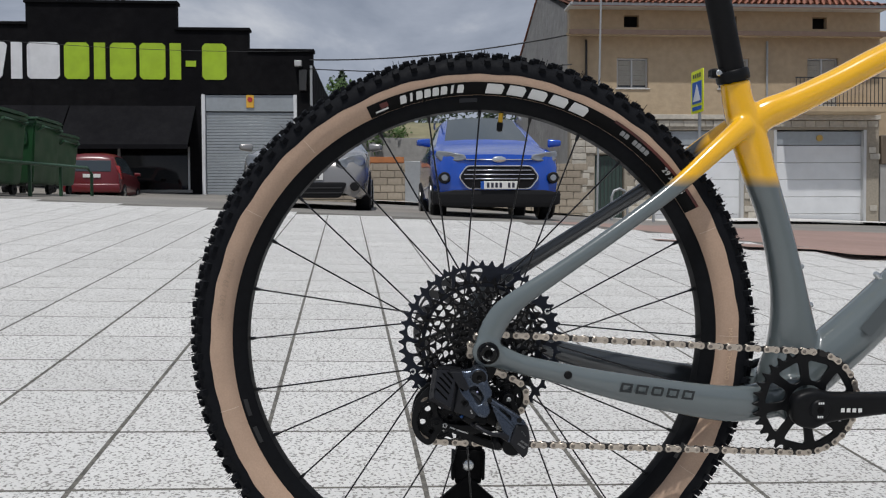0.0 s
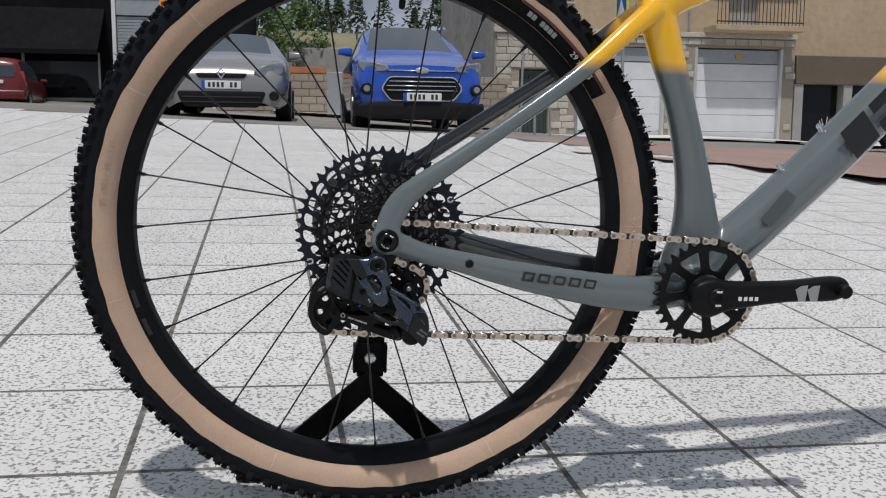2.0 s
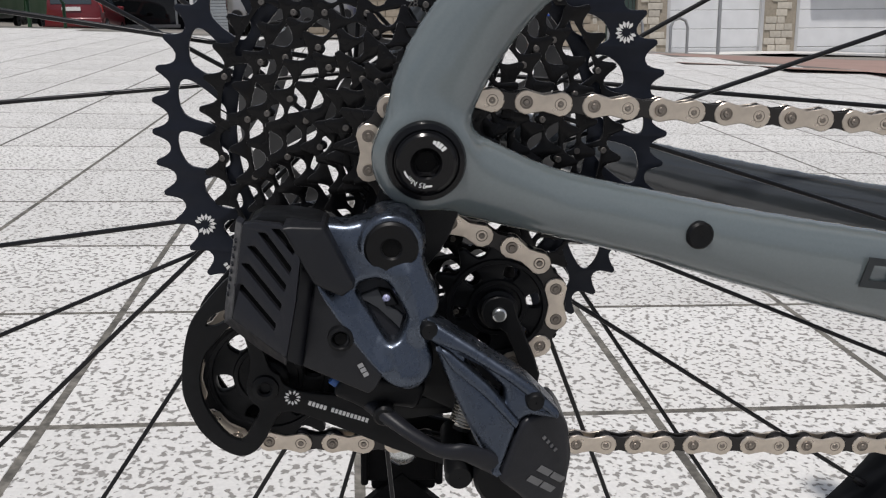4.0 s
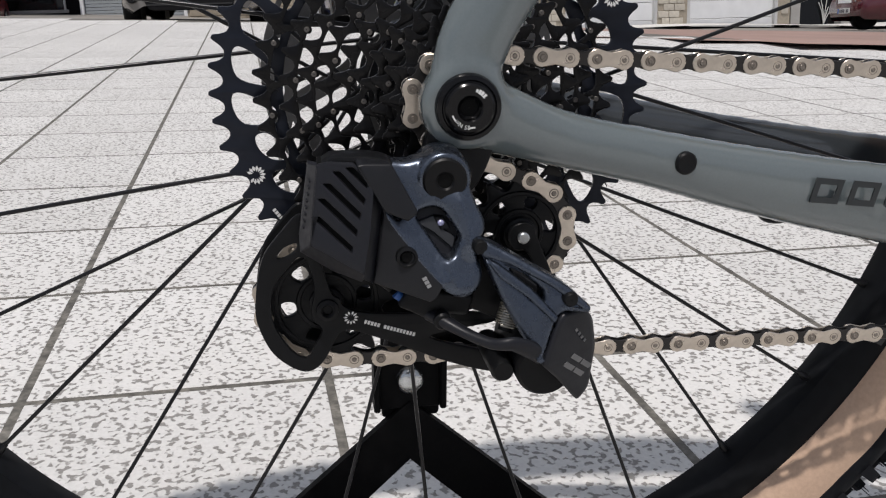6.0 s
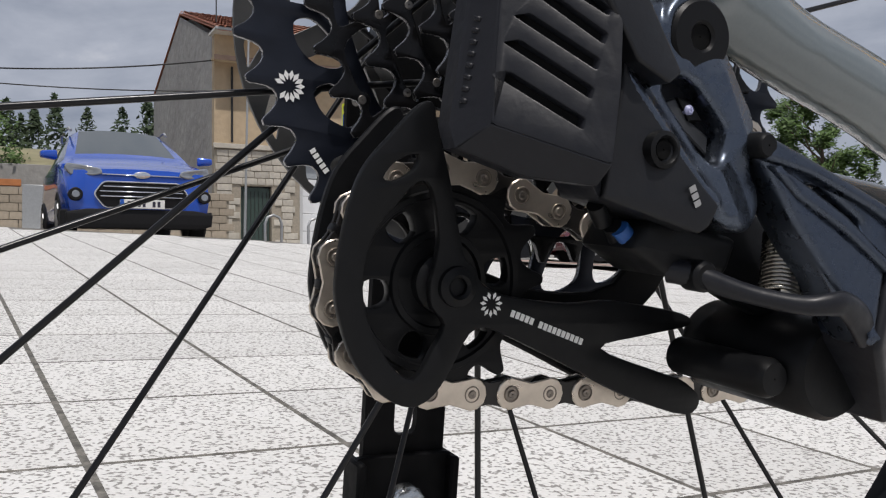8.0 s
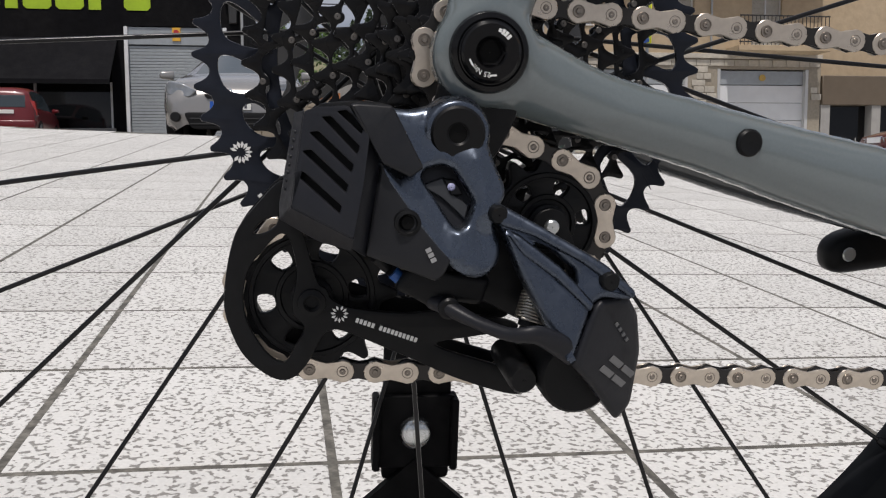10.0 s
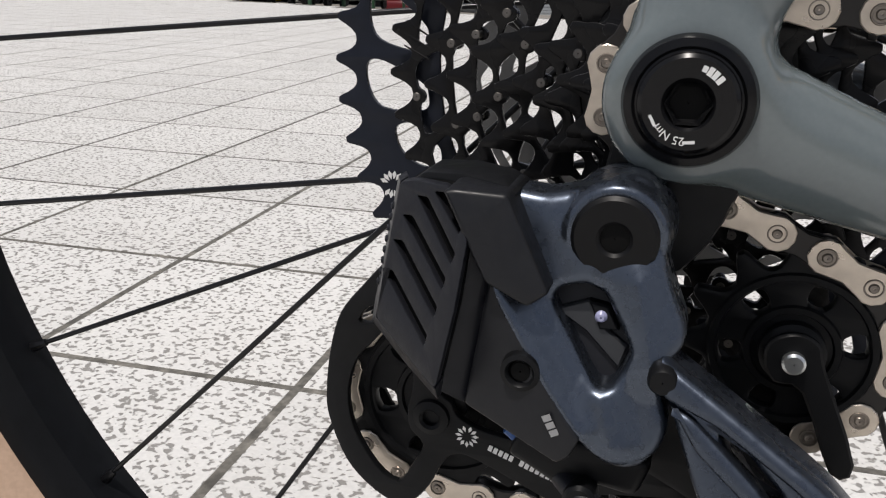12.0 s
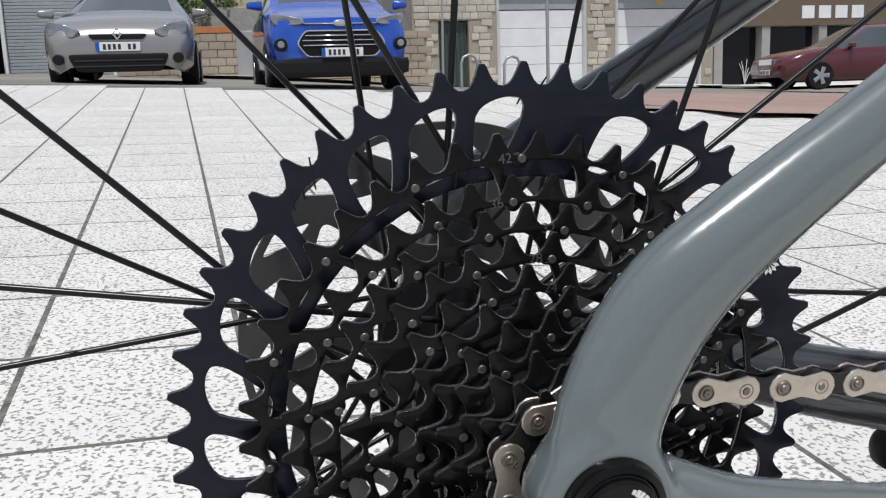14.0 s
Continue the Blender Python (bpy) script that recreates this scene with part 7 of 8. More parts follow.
hanging = plate("hanging_sign", [[(-13.20, 5.41), (-13.13, 6.21), (-12.63, 6.06), (-12.75, 5.21)]], 20.3, 20.36, M["sign_navy"], hall, 0.004)
plate("sign_bar", [[(-13.06, 5.98), (-13.05, 6.04), (-12.75, 5.95), (-12.76, 5.89)]], 20.29, 20.299, W_, hanging)
plate("sign_corner", [[(-13.19, 5.43), (-13.17, 5.66), (-13.06, 5.62), (-13.05, 5.37)]], 20.29, 20.299, M["sign_yellow"], hanging)
boxed("sign_bracket", (-13.5, 20.32, 5.3), (-13.16, 20.35, 5.36), M["galv"], hall)
block = empty("white_apartment_block", "tall white rendered block behind the shop", "building")
boxed("wall", (-34, 34, 0), (-17.53, 34.5, 15.5), M["bright_wall"], block)
boxed("rear_wing", (-34, 34.502, 0), (-23.5, 46, 15.5), M["bright_wall"], block)
boxed("roof", (-34.2, 33.8, 15.5), (-17.4, 34.7, 15.8), M["grey_wall"], block)
for x in (-29, -24):
    for z in (6, 9.2, 12.4):
        w = boxed("window", (x, 33.96, z), (x + 1.4, 34.02, z + 1.4), M["win_glass"], block)
        boxed("window_frame", (x - 0.08, 33.94, z - 0.08), (x + 1.48, 33.958, z), M["alu"], w)
outb = empty("brick_outhouse", "low orange brick outhouse behind the shop roof", "building")
plate("wall", [[(-17.4, 1.0), (-17.4, 8.42), (-16.1, 7.64), (-16.1, 1.0)]], 32.9, 33.9, M["orange_tile"], outb)
plate("verge", [[(-17.45, 8.46), (-17.45, 8.53), (-16.05, 7.70), (-16.05, 7.63)]], 32.8, 33.92, M["grey_wall"], outb)
# bent cable mast on the workshop's roof edge
mast = empty("cable_mast", "bent grey steel mast carrying cables from the workshop roof", "mast")
bm = bmesh.new()
tube(bm, [(-13.50, 21.1, 4.92), (-13.28, 21.15, 5.17), (-12.53, 21.4, 5.90), (-12.53, 21.4, 6.91)], [(0.06, 0.06), (0.05, 0.05), (0.05, 0.05), (0.05, 0.05)], 8)
part("mast_tube", bm, M["grey_wall"], mast)
boxed("mast_foot", (-13.60, 21.0, 4.93), (-13.40, 21.2, 5.03), M["galv"], mast, 0.01)

# ---------------------------------------------------------------- the beige house row
house = empty("beige_house", "two-storey beige house with stone-clad ground floor and tiled roof", "building")
HY, HX0, HX1 = 25.0, 5.45, 15.15


def rect(x0, x1, za, zb):
    return [(x0, za), (x0, zb), (x1, zb), (x1, za)]


wins = [(6.9, 7.87, 4.66, 5.58), (10.05, 11.02, 4.66, 5.58), (12.85, 13.83, 4.02, 5.62)]
attic = [(7.12, 7.58, 6.50, 6.86), (10.15, 10.62, 6.50, 6.86), (13.0, 13.46, 6.50, 6.86)]
doors = [(6.22, 7.14, 0.2, 2.66), (8.0, 10.85, 0.2, 3.40), (11.8, 14.74, 0.2, 3.42)]
plate("upper_wall", [rect(HX0, HX1, 3.80, 7.05)] + [rect(*w) for w in wins + attic], HY, HY + 0.3, M["beige"], house)
plate("ground_wall", [[(HX0, 0.0), (HX0, 3.80), (HX1, 3.80), (HX1, 0.0), (14.74, 0.0), (14.74, 3.42), (11.8, 3.42), (11.8, 0.0), (10.85, 0.0), (10.85, 3.40), (8.0, 3.40), (8.0, 0.0), (7.14, 0.0), (7.14, 2.66), (6.22, 2.66), (6.22, 0.0)]], HY, HY + 0.3, M["mortar"], house)
bm = bmesh.new()
g = [(HY + 0.3, 0.0), (HY + 0.3, 7.05), (HY + 5.2, 8.85), (HY + 10.5, 7.05), (HY + 10.5, 0.0)]
for x in (HX0, HX0 + 0.3):
    bm.faces.new([bm.verts.new((x, y, z)) for y, z in g])
part("gable_wall", bm, M["grey_wall"], house)
boxed("far_wall", (HX1 - 0.3, HY + 0.3, 0), (HX1, HY + 10.5, 7.0), M["grey_wall"], house)
boxed("back_wall", (HX0, HY + 10.5, 0), (HX1, HY + 10.8, 7.0), M["grey_wall"], house)
boxed("cornice", (HX0 - 0.1, HY - 0.55, 6.22), (HX1, HY - 0.002, 6.30), M["beige"], house, 0.01)
# brown rim strip; the shadow under the cornice is painted in with it
boxed("cornice_edge", (HX0 - 0.12, HY - 0.57, 6.16), (HX1, HY - 0.552, 6.30), mat("rusty_edge", (0.15, 0.10, 0.075), 0.8, grain=0.4, scale=9), house)
boxed("string_course", (HX0 - 0.04, HY - 0.10, 3.72), (HX1, HY - 0.002, 3.86), M["stone"], house, 0.01)
boxed("gutter", (HX0 - 0.1, HY - 0.62, 7.00), (HX1, HY - 0.50, 7.10), M["galv"], house, 0.02)
boxed("eave", (HX0 - 0.1, HY - 0.5, 7.02), (HX1, HY + 0.3, 7.08), M["white_wall"], house)
for x0, x1, za, zb in wins:
    w = boxed("window", (x0, HY + 0.16, za), (x1, HY + 0.18, zb), M["win_glass"], house)
    for a in (x0, (x0 + x1) / 2 - 0.025, x1 - 0.05):
        boxed("window_frame", (a, HY + 0.10, za), (a + 0.05, HY + 0.2, zb), M["alu"], w)
    for z in (za, zb - 0.05):
        boxed("window_frame", (x0 + 0.05, HY + 0.11, z), (x1 - 0.05, HY + 0.19, z + 0.05), M["alu"], w)
    for k in range(int((zb - za - 0.1) / 0.075)):
        z = zb - 0.06 - (k + 1) * 0.075
        boxed("blind_slat", (x0 + 0.05, HY + 0.13, z), (x1 - 0.05, HY + 0.15, z + 0.07), M["blind"], w)
    boxed("window_sill", (x0 - 0.04, HY - 0.04, za - 0.035), (x1 + 0.04, HY + 0.1, za - 0.002), M["white_wall"], house, 0.006)
for x0, x1, za, zb in attic:
    boxed("attic_window", (x0, HY + 0.2, za), (x1, HY + 0.22, zb), M["deep"], house)
# balcony
bal = new("balcony")
bal.parent = house
boxed("balcony_slab", (12.05, HY - 0.85, 3.86), (14.95, HY - 0.002, 4.02), M["beige"], bal, 0.01)
for z in (4.10, 4.86):
    boxed("rail", (12.09, HY - 0.83, z), (14.91, HY - 0.79, z + 0.035), M["iron"], bal)
for k in range(24):
    x = 12.1 + k * 0.121
    boxed("baluster", (x, HY - 0.82, 4.02), (x + 0.016, HY - 0.80, 4.86), M["iron"], bal)
# doors and garages
boxed("green_door", (6.26, HY + 0.14, 0.2), (7.10, HY + 0.20, 2.62), M["green_door"], house)
for k in range(7):
    boxed("door_bar", (6.30 + k * 0.12, HY + 0.11, 0.5), (6.315 + k * 0.12, HY + 0.13, 2.5), M["iron"], house)
for x0, x1 in ((8.0, 10.85), (11.8, 14.74)):
    gd = new("garage_door")
    gd.parent = house
    for k in range(5):
        z = 0.30 + k * 0.53
        boxed("door_panel", (x0 + 0.08, HY + 0.14, z), (x1 - 0.08, HY + 0.19, z + 0.52), M["garage_white"], gd, 0.01)
    boxed("door_header", (x0 + 0.08, HY + 0.12, 2.96), (x1 - 0.08, HY + 0.2, 3.38), M["shutter"], gd, 0.01)
    for x in (x0, x1 - 0.09):
        boxed("door_jamb", (x, HY - 0.02, 0.2), (x + 0.09, HY + 0.25, 3.41), M["alu"], gd)
bm = bmesh.new()
disc(bm, HY + 0.08, HY + 0.12, 0.10, (13.3, 3.17), 20)
part("garage_sign", bm, mat("sign_brass", (0.5, 0.33, 0.08), 0.4), house)
# drain pipe and wall cable
for x in (5.95, 11.55):
    bm = bmesh.new()
    tube(bm, [(x, HY - 0.06, 6.1), (x, HY - 0.06, 3.9)], 0.035, 8)
    part("drain_pipe", bm, M["wire"] if x < 6 else M["galv"], house, smooth=60)
# stone cladding pieces on the ground floor
random.seed(7)
piece = {}
for key, (w, h) in enumerate(((0.34, 0.20), (0.24, 0.20), (0.44, 0.20))):
    bm = bmesh.new()
    box(bm, (0, -0.03, 0), (w - 0.018, 0.0, h - 0.018), 0.008)
    me = bpy.data.meshes.new("stone")
    bm.to_mesh(me)
    bm.free()
    me.materials.append(M["stone"])
    piece[key] = (me, w)
stones = 0
rest = bmesh.new()
z = 0.1
while z < 3.70:
    x = HX0 + random.uniform(0, 0.1)
    while x < HX1 - 0.2:
        me, w = piece[random.randrange(3)]
        if not any(a - w + 0.02 < x < b and za - 0.2 < z < zb for a, b, za, zb in doors) and x + w < HX1 + 0.05:
            if stones < 300 and z > 0.45:
                ob = new("stone", me)
                ob.parent = house
                ob.matrix_basis = pose(x, HY - random.uniform(0, 0.015), z)
                stones += 1
            else:
                box(rest, (x, HY - 0.03, z), (x + w - 0.018, HY, z + 0.182))
        x += w
    z += 0.20
tagged(part("stone_rest", rest, M["stone"], house), kind="stuff")
# roof: under-slab and rows of round tiles
bm = bmesh.new()
for s, (ya, za, yb, zb) in enumerate(((HY - 0.6, 6.98, HY + 5.2, 8.93), (HY + 5.2, 8.93, HY + 11.1, 6.98))):
    vs = [bm.verts.new(p) for p in ((HX0 - 0.03, ya, za), (HX1, ya, za), (HX1, yb, zb), (HX0 - 0.03, yb, zb), (HX0 - 0.03, ya, za + 0.05), (HX1, ya, za + 0.05), (HX1, yb, zb + 0.05), (HX0 - 0.03, yb, zb + 0.05))]
    for q in ((0, 1, 2, 3), (4, 5, 6, 7), (0, 1, 5, 4), (1, 2, 6, 5), (2, 3, 7, 6), (3, 0, 4, 7)):
        bm.faces.new([vs[k] for k in q])
bmesh.ops.recalc_face_normals(bm, faces=bm.faces)
part("roof", bm, M["roof"], house, "faded terracotta tiles")
verts, faces = [], []
slope = math.atan2(8.93 - 6.98, 5.8)
for c in range(48):
    for r_ in range(14):
        x, d0 = HX0 + 0.06 + c * 0.200, -0.08 + r_ * 0.435
        base = len(verts)
        for d, lift, rr in ((d0, 0.155, 0.095), (d0 + 0.46, 0.125, 0.08)):
            for k in range(5):
                a = math.pi * k / 4
                verts.append((x + rr * math.cos(a), HY - 0.6 + d * math.cos(slope), 6.98 + d * math.sin(slope) + lift - 0.05 + rr * math.sin(a) * 0.8))
        for k in range(4):
            faces.append((base + k, base + k + 1, base + 6 + k, base + 5 + k))
me = bpy.data.meshes.new("roof_tiles")
me.from_pydata(verts, [], faces)
tagged(put_mesh("roof_tiles", me, M["roof"], house), kind="stuff")
bm = bmesh.new()
tube(bm, [(5.62, HY + 0.5, 7.2), (5.62, HY + 0.5, 8.9)], 0.02, 6)
part("aerial", bm, M["iron"], house)

parlour = empty("corner_shop", "dark glazed corner shop under a brown fascia", "building")
boxed("wall", (15.2, HY + 0.6, -0.2), (26, HY + 10, 6.6), M["beige"], parlour)
boxed("fascia", (15.2, HY - 0.05, 2.35), (26, HY + 0.6, 3.25), mat("brown_fascia", (0.13, 0.10, 0.07), 0.6, grain=0.2, scale=4), parlour, 0.02)
for k in range(4):
    boxed("fascia_character", (18.3 + k * 0.62, HY - 0.07, 2.58), (18.75 + k * 0.62, HY - 0.052, 2.98), W_, parlour)
for x in (15.2, 16.9, 19.0, 21.2, 23.6, 25.7):
    boxed("pillar", (x, HY, -0.2), (x + 0.3, HY + 0.6, 2.35), M["grey_wall"], parlour)
boxed("shop_window", (15.5, HY + 0.35, 0.55), (25.7, HY + 0.4, 2.35), M["shopglass"], parlour)
boxed("stall_riser", (15.5, HY + 0.2, -0.2), (25.7, HY + 0.5, 0.55), M["grey_wall"], parlour)
bm = bmesh.new()
for a in range(6):
    tube(bm, [(16.5, HY + 0.30, 0.55), (16.5 + 0.1 * math.cos(a), HY + 0.28, 0.8 + 0.05 * a), (16.5 + 0.22 * math.cos(a), HY + 0.28, 1.0 + 0.07 * a)], 0.012, 5)
part("window_plant", bm, M["white_wall"], parlour)

# ---------------------------------------------------------------- yard wall between shop and house
yard = empty("yard_wall", "rough concrete block wall with a grey sheet gate", "wall")
boxed("wall_core", (-2.5, 23.04, 0.2), (5.4, 23.2, 2.18), M["mortar"], yard)
bm = bmesh.new()
box(bm, (0, -0.04, 0), (0.385, 0.0, 0.185), 0.008)
me = bpy.data.meshes.new("block")
bm.to_mesh(me)
bm.free()
me.materials.append(M["block"])
for r_ in range(9):
    for c in range(20):
        x, z = -2.45 + c * 0.40 - (0.2 if r_ % 2 else 0), 0.45 + r_ * 0.2
        if 0.45 < x < 1.05:
            continue
        ob = new("block", me)
        ob.parent = yard
        ob.matrix_basis = pose(x, 23.04 - random.uniform(0, 0.012), z)
boxed("gate", (0.42, 22.98, 0.4), (1.38, 23.02, 2.3), M["galv"], yard, 0.01)
boxed("coping", (-2.5, 22.98, 2.26), (0.4, 23.24, 2.42), M["orange_tile"], yard, 0.01)

# ---------------------------------------------------------------- signs, poles, hoops and cables
def crossing_sign(x, y, turn):
    s = empty("crossing_sign", "yellow-green pedestrian crossing sign on a steel pole", "road sign", pose(x, y, road_height(x, y), 0, 0, turn))
    bm = bmesh.new()
    tube(bm, [(0, 0.04, -0.2), (0, 0.04, 3.2)], 0.035, 12)
    part("pole", bm, M["galv"], s, smooth=60)
    b = boxed("sign_board", (-0.30, -0.02, 2.32), (0.30, 0.0, 3.22), M["sign_yellow"], s, 0.008)
    boxed("blue_panel", (-0.23, -0.026, 2.52), (0.23, -0.021, 2.98), M["sign_blue"], b)
    plate("white_triangle", [[(-0.19, 2.57), (0.19, 2.57), (0, 2.93)]], -0.031, -0.027, W_, b)
    boxed("lower_bar", (-0.23, -0.026, 2.38), (0.23, -0.021, 2.46), M["sign_blue"], b)
    for k in range(4):
        boxed("board_character", (-0.20 + k * 0.105, -0.024, 3.06), (-0.135 + k * 0.105, -0.021, 3.15), M["plate_bar"], b)


crossing_sign(6.50, 17.0, -86)
lamp = empty("street_lamp", "slender galvanised street lamp with a curved arm", "street lamp")
bm = bmesh.new()
tube(bm, [(5.30, 21, 0.3), (5.36, 21, 3.5), (5.42, 21, 6.4), (5.52, 21, 7.5), (5.8, 20.9, 8.2), (6.4, 20.8, 8.6)], [(0.034, 0.034), (0.028, 0.028), (0.024, 0.024), (0.022, 0.022), (0.02, 0.02), (0.02, 0.02)], 10)
part("pole", bm, M["galv"], lamp, smooth=60)
boxed("lamp_head", (6.3, 20.7, 8.55), (6.9, 20.9, 8.68), M["alu"], lamp, 0.03)
for x in (4.0, 4.75):
    h = empty("bicycle_hoop", "bent steel bicycle parking hoop", "bicycle rack", pose(x, 14, road_height(x, 14)), "bicycle hoops")
    bm = bmesh.new()
    tube(bm, [(-0.14, 0, -0.1), (-0.14, 0, 0.42), (-0.10, 0, 0.52), (0, 0, 0.56), (0.10, 0, 0.52), (0.14, 0, 0.42), (0.14, 0, -0.1)], 0.024, 10)
    part("hoop_tube", bm, M["galv"], h, smooth=60)


def cable(a, b, sag, r=0.02):
    bm = bmesh.new()
    a, b = Vector(a), Vector(b)
    tube(bm, [a.lerp(b, k / 14) - Vector((0, 0, sag * 4 * (k / 14) * (1 - k / 14))) for k in range(15)], r, 6)
    tagged(part("overhead_cable", bm, M["wire"], smooth=60), "thin black overhead cable strung between the buildings", "cable")


cable((-12.6, 21.4, 5.88), (-11.88, 28.3, 7.25), 0.10, 0.012)
cable((-13.5, 21.2, 5.5), (-2.6, 28.25, 6.35), 0.22, 0.008)
cable((-2.6, 28.2, 6.05), (5.5, 24.9, 6.25), 0.22, 0.022)
cable((-2.6, 28.2, 5.75), (5.5, 24.9, 5.35), 0.15, 0.018)

# ---------------------------------------------------------------- trees and the hillside beyond
def tree(m, label, height=5.0, spread=2.2, seed=1, leaves=2600, cone=False):
    rnd = random.Random(seed)
    t = empty("tree", label, "tree", m)
    bm = bmesh.new()
    tube(bm, [(0, 0, -0.3), (0.05, 0, height * 0.3), (0.0, 0.05, height * 0.6)], [(0.18, 0.18), (0.13, 0.13), (0.07, 0.07)], 10)
    for k in range(9):
        a, z = rnd.uniform(0, 6.28), height * rnd.uniform(0.28, 0.6)
        tube(bm, [(0, 0, z), (0.5 * spread * math.cos(a), 0.5 * spread * math.sin(a), z + height * 0.18)], [(0.06, 0.06), (0.02, 0.02)], 6)
    part("trunk", bm, M["bark"], t, smooth=60)
    clumps = [(rnd.gauss(0, spread * 0.42), rnd.gauss(0, spread * 0.42), height * rnd.uniform(0.42, 0.97)) for _ in range(46)]
    verts, faces = [], []
    for _ in range(leaves):
        c = rnd.choice(clumps)
        taper = max(0.25, 1.15 - abs(c[2] / height - 0.62) * 1.6)
        p = Vector((c[0] * taper + rnd.gauss(0, 0.22), c[1] * taper + rnd.gauss(0, 0.22), c[2] + rnd.gauss(0, 0.22)))
        s = rnd.uniform(0.07, 0.15)
        u = Vector((rnd.gauss(0, 1), rnd.gauss(0, 1), rnd.gauss(0, 0.6))).normalized() * s
        v = u.orthogonal().normalized() * s * 0.55
        base = len(verts)
        verts += [tuple(p - u), tuple(p + v), tuple(p + u), tuple(p - v)]
        faces.append((base, base + 1, base + 2, base + 3))
    me = bpy.data.meshes.new("crown")
    me.from_pydata(verts, [], faces)
    put_mesh("crown", me, M["leaf"], t, "green leafy crown")
    return t


for k, (x, y, h, s) in enumerate(((-2.6, 44, 6.8, 1.9), (-1.0, 46, 6.4, 2.0), (-4.2, 48, 5.6, 2.2))):
    tree(pose(x, y, 1.2), "green tree behind the shop yard", h, s, 11 + k)
tree(pose(37.0, 30, 0.2), "dense green street tree with a rounded crown", 10.5, 3.6, 31, 17000)
tree(pose(31, 42, 0.2), "dense green street tree behind the houses", 8.5, 2.6, 33, 7000)
bm = bmesh.new()
rnd = random.Random(5)
rows = []
for j, (y, z) in enumerate(((45.2, 5.1), (50, 6.2), (56, 7.1), (64, 8.0), (80, 9.2), (120, 10.0))):
    rows.append([bm.verts.new((x, y, z * (1 + 0.04 * math.sin(x * 0.09 + j)) + rnd.uniform(-0.15, 0.15))) for x in range(-90, 120, 5)])
for a, b in zip(rows, rows[1:]):
    for k in range(len(a) - 1):
        bm.faces.new((a[k], a[k + 1], b[k + 1], b[k]))
bmesh.ops.recalc_face_normals(bm, faces=bm.faces)
tagged(part("hillside", bm, M["hill"], smooth=60), "dry grassy hillside beyond the street", "hill", kind="structure")
tagged(boxed("retaining_wall", (-90, 44.8, 0.5), (118, 45.4, 5.15), M["grey_wall"], None, 0.02), "weathered grey concrete retaining wall below the hillside", "wall", kind="structure")
# pine wood along the hill's crest and tufts on the slope
verts, faces = [], []


def tuft(p, s):
    u = Vector((rnd.gauss(0, 1), rnd.gauss(0, 0.5), rnd.gauss(0, 0.7))).normalized() * s
    v = u.orthogonal().normalized() * s * 0.5
    base = len(verts)
    verts.extend([tuple(p - u), tuple(p + v), tuple(p + u), tuple(p - v)])
    faces.append((base, base + 1, base + 2, base + 3))


for k in range(240):
    x, y, h = rnd.uniform(-55, 95), rnd.uniform(60, 74), rnd.uniform(2.4, 4.6)
    wide = h * rnd.uniform(0.28, 0.42)
    for q in range(200):
        f = rnd.random() ** 0.8
        a, r = rnd.uniform(0, 6.28), wide * (1.05 - f) * rnd.random() ** 0.4
        tuft(Vector((x + r * math.cos(a), y + r * math.sin(a), 7.3 + 0.1 * (y - 60) + h * f)), rnd.uniform(0.12, 0.30))
for k in range(2600):
    y = rnd.uniform(46, 62)
    tuft(Vector((rnd.uniform(-45, 70), y, 5.2 + (y - 45) * 0.17)), rnd.uniform(0.10, 0.25))
me = bpy.data.meshes.new("pine_wood")
me.from_pydata(verts, [], faces)
tagged(put_mesh("pine_wood", me, M["pine"]), "dark green pine wood along the hill's crest", "wood", kind="stuff")
far_roofs = empty("far_house", "distant low house with an orange tiled roof", "building", pose(46, 42, 0))
boxed("wall", (-7, -3, 0), (7, 3, 4.2), M["white_wall"], far_roofs)
bm = bmesh.new()
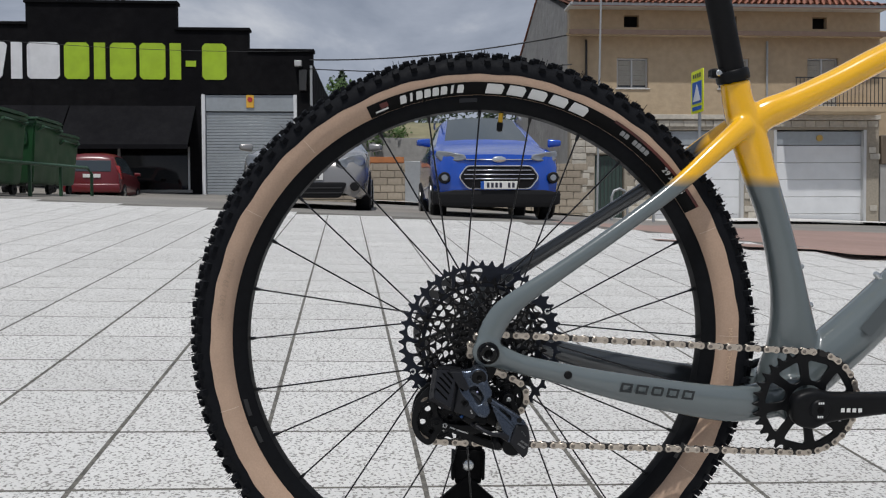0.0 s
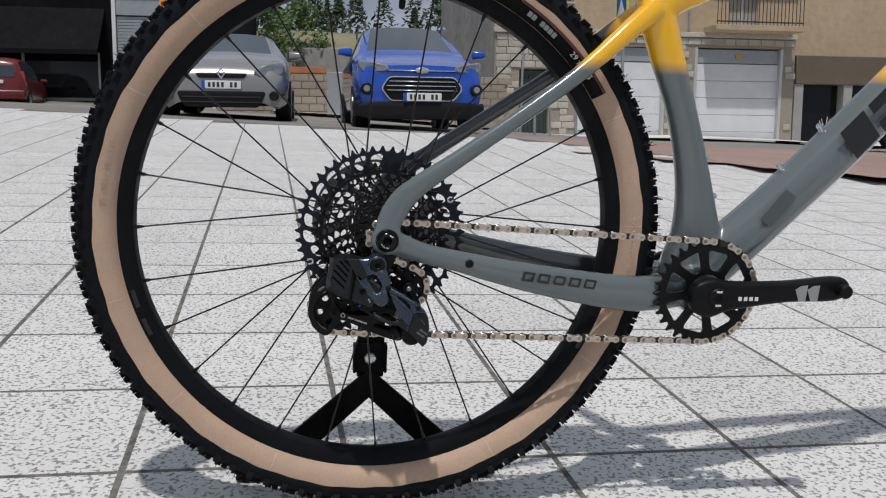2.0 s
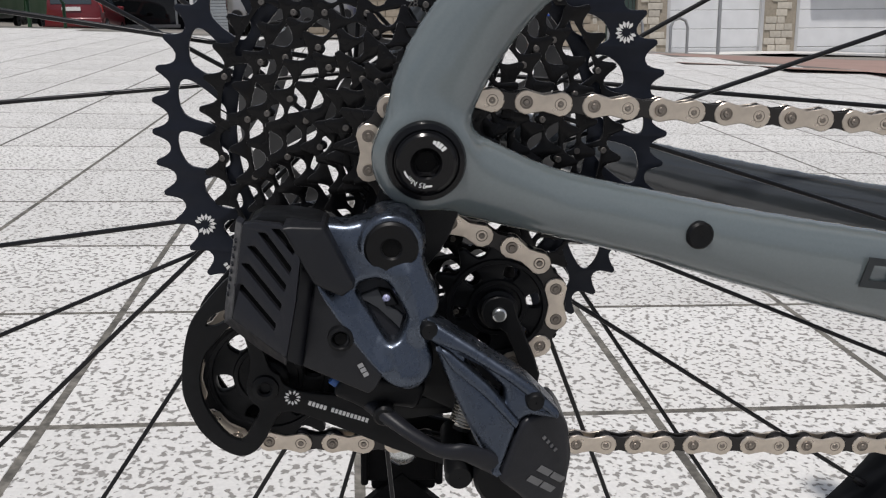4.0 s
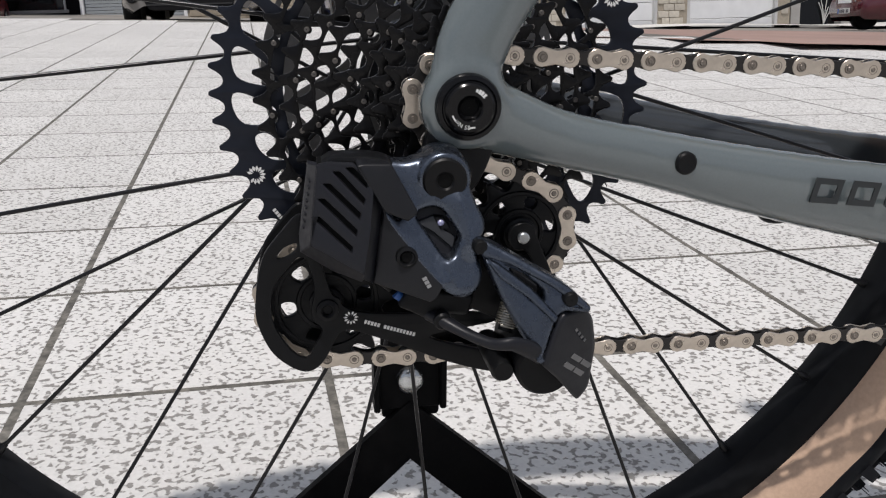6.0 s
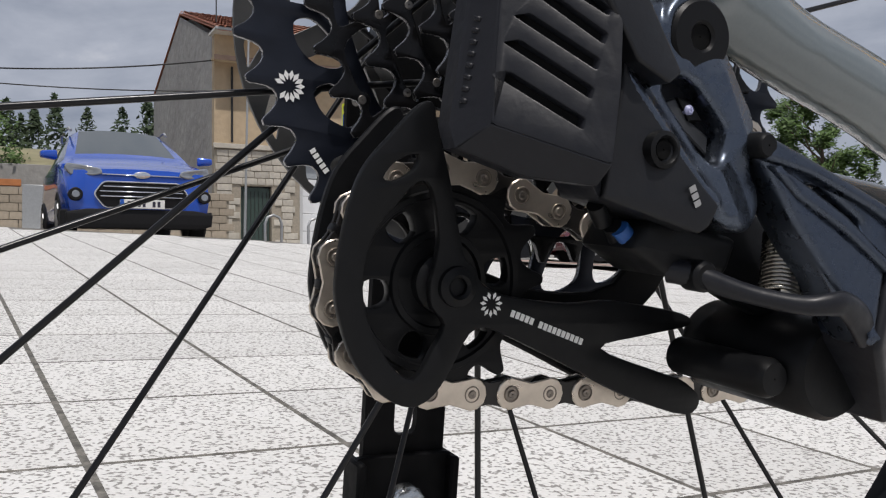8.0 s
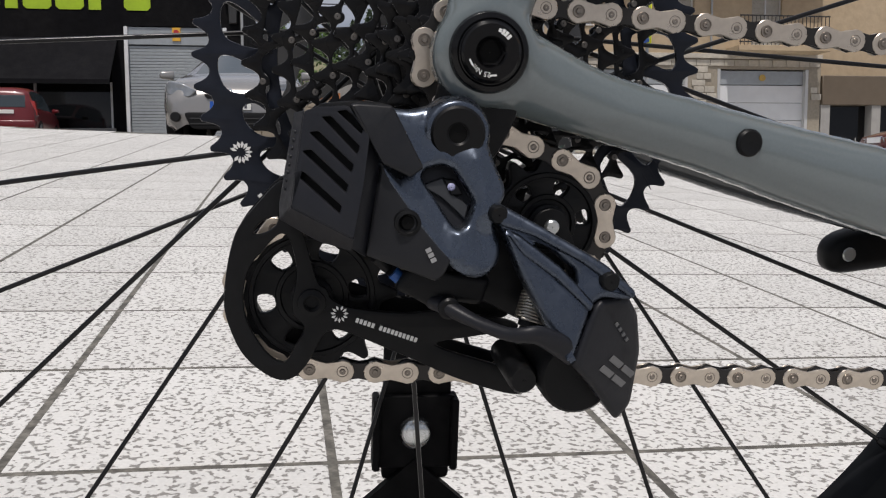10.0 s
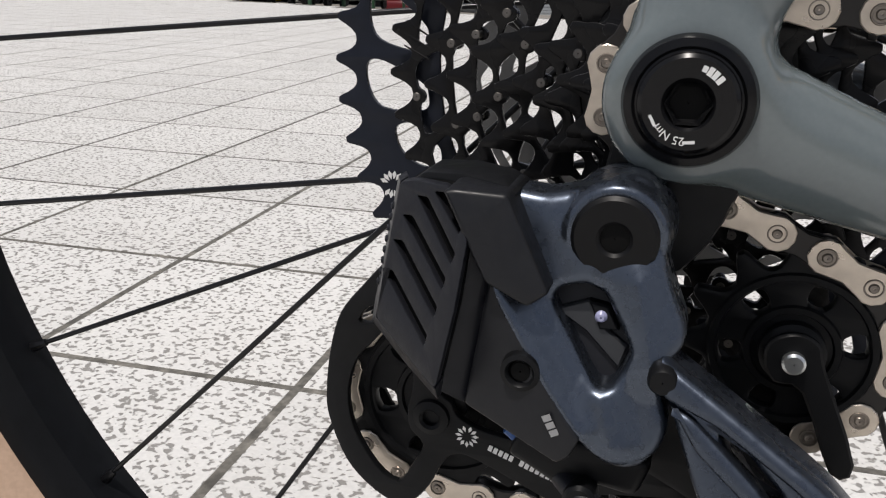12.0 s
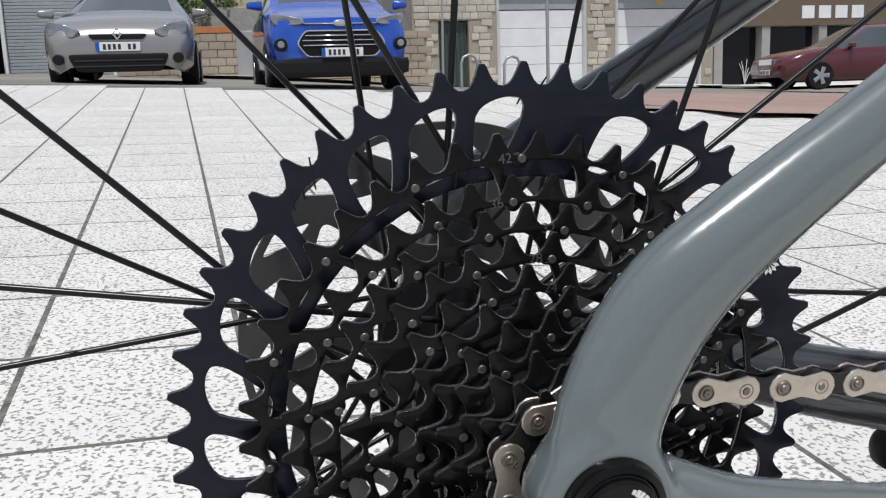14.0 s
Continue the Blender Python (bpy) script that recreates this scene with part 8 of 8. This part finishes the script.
vs = [bm.verts.new(p) for p in ((-7.4, -3.4, 4.2), (7.4, -3.4, 4.2), (7.4, 3.4, 4.2), (-7.4, 3.4, 4.2), (-6.8, 0, 6.0), (6.8, 0, 6.0))]
for q in ((0, 1, 5, 4), (2, 3, 4, 5), (0, 4, 3), (1, 2, 5), (0, 1, 2, 3)):
    bm.faces.new([vs[k] for k in q])
bmesh.ops.recalc_face_normals(bm, faces=bm.faces)
part("roof", bm, M["orange_tile"], far_roofs)

# ---------------------------------------------------------------- paving tiles
ca, sa = math.cos(TURN_TILES), math.sin(TURN_TILES)
bm = bmesh.new()
box(bm, (-0.1500, -0.1558, -0.03), (0.1500, 0.1558, 0.0), 0.001, 1)
near_me = bpy.data.meshes.new("tile")
bm.to_mesh(near_me)
bm.free()
near_me.materials.append(M["tile"])
near = 0
verts, faces = [], []
for j in range(-17, 46):
    for i in range(-67, 28):
        cx, cy = TILE_X + TILE_U * (i + 0.5) * ca - TILE * (j + 0.5) * sa, TILE_Y + TILE_U * (i + 0.5) * sa + TILE * (j + 0.5) * ca
        if cy > plaza_edge(cx) - 0.17 or cx > 7.6 or cx < -19.6:
            continue
        dz, tx, ty = random.uniform(-0.0002, 0.0002), random.gauss(0, 0.02), random.gauss(0, 0.02)
        if -6 <= i < 6 and -4 <= j < 21 and near < 300:
            ob = new("tile", near_me)
            ob.parent = plaza
            ob.matrix_basis = pose(cx, cy, dz, tx, ty, math.degrees(TURN_TILES))
            near += 1
        else:
            base = len(verts)
            for a, b, z in ((-1, -1, 0), (1, -1, 0), (1, 1, 0), (-1, 1, 0), (-1, -1, -0.02), (1, -1, -0.02), (1, 1, -0.02), (-1, 1, -0.02)):
                u, v = a * 0.1500, b * 0.1558
                verts.append((cx + u * ca - v * sa, cy + u * sa + v * ca, z + dz + u * radians(-ty) + v * radians(tx)))
            faces += [tuple(base + k for k in q) for q in ((0, 1, 2, 3), (0, 4, 5, 1), (1, 5, 6, 2), (2, 6, 7, 3), (3, 7, 4, 0))]
me = bpy.data.meshes.new("far_tiles")
me.from_pydata(verts, [], faces)
tagged(put_mesh("far_tiles", me, M["tile"], plaza), kind="stuff")
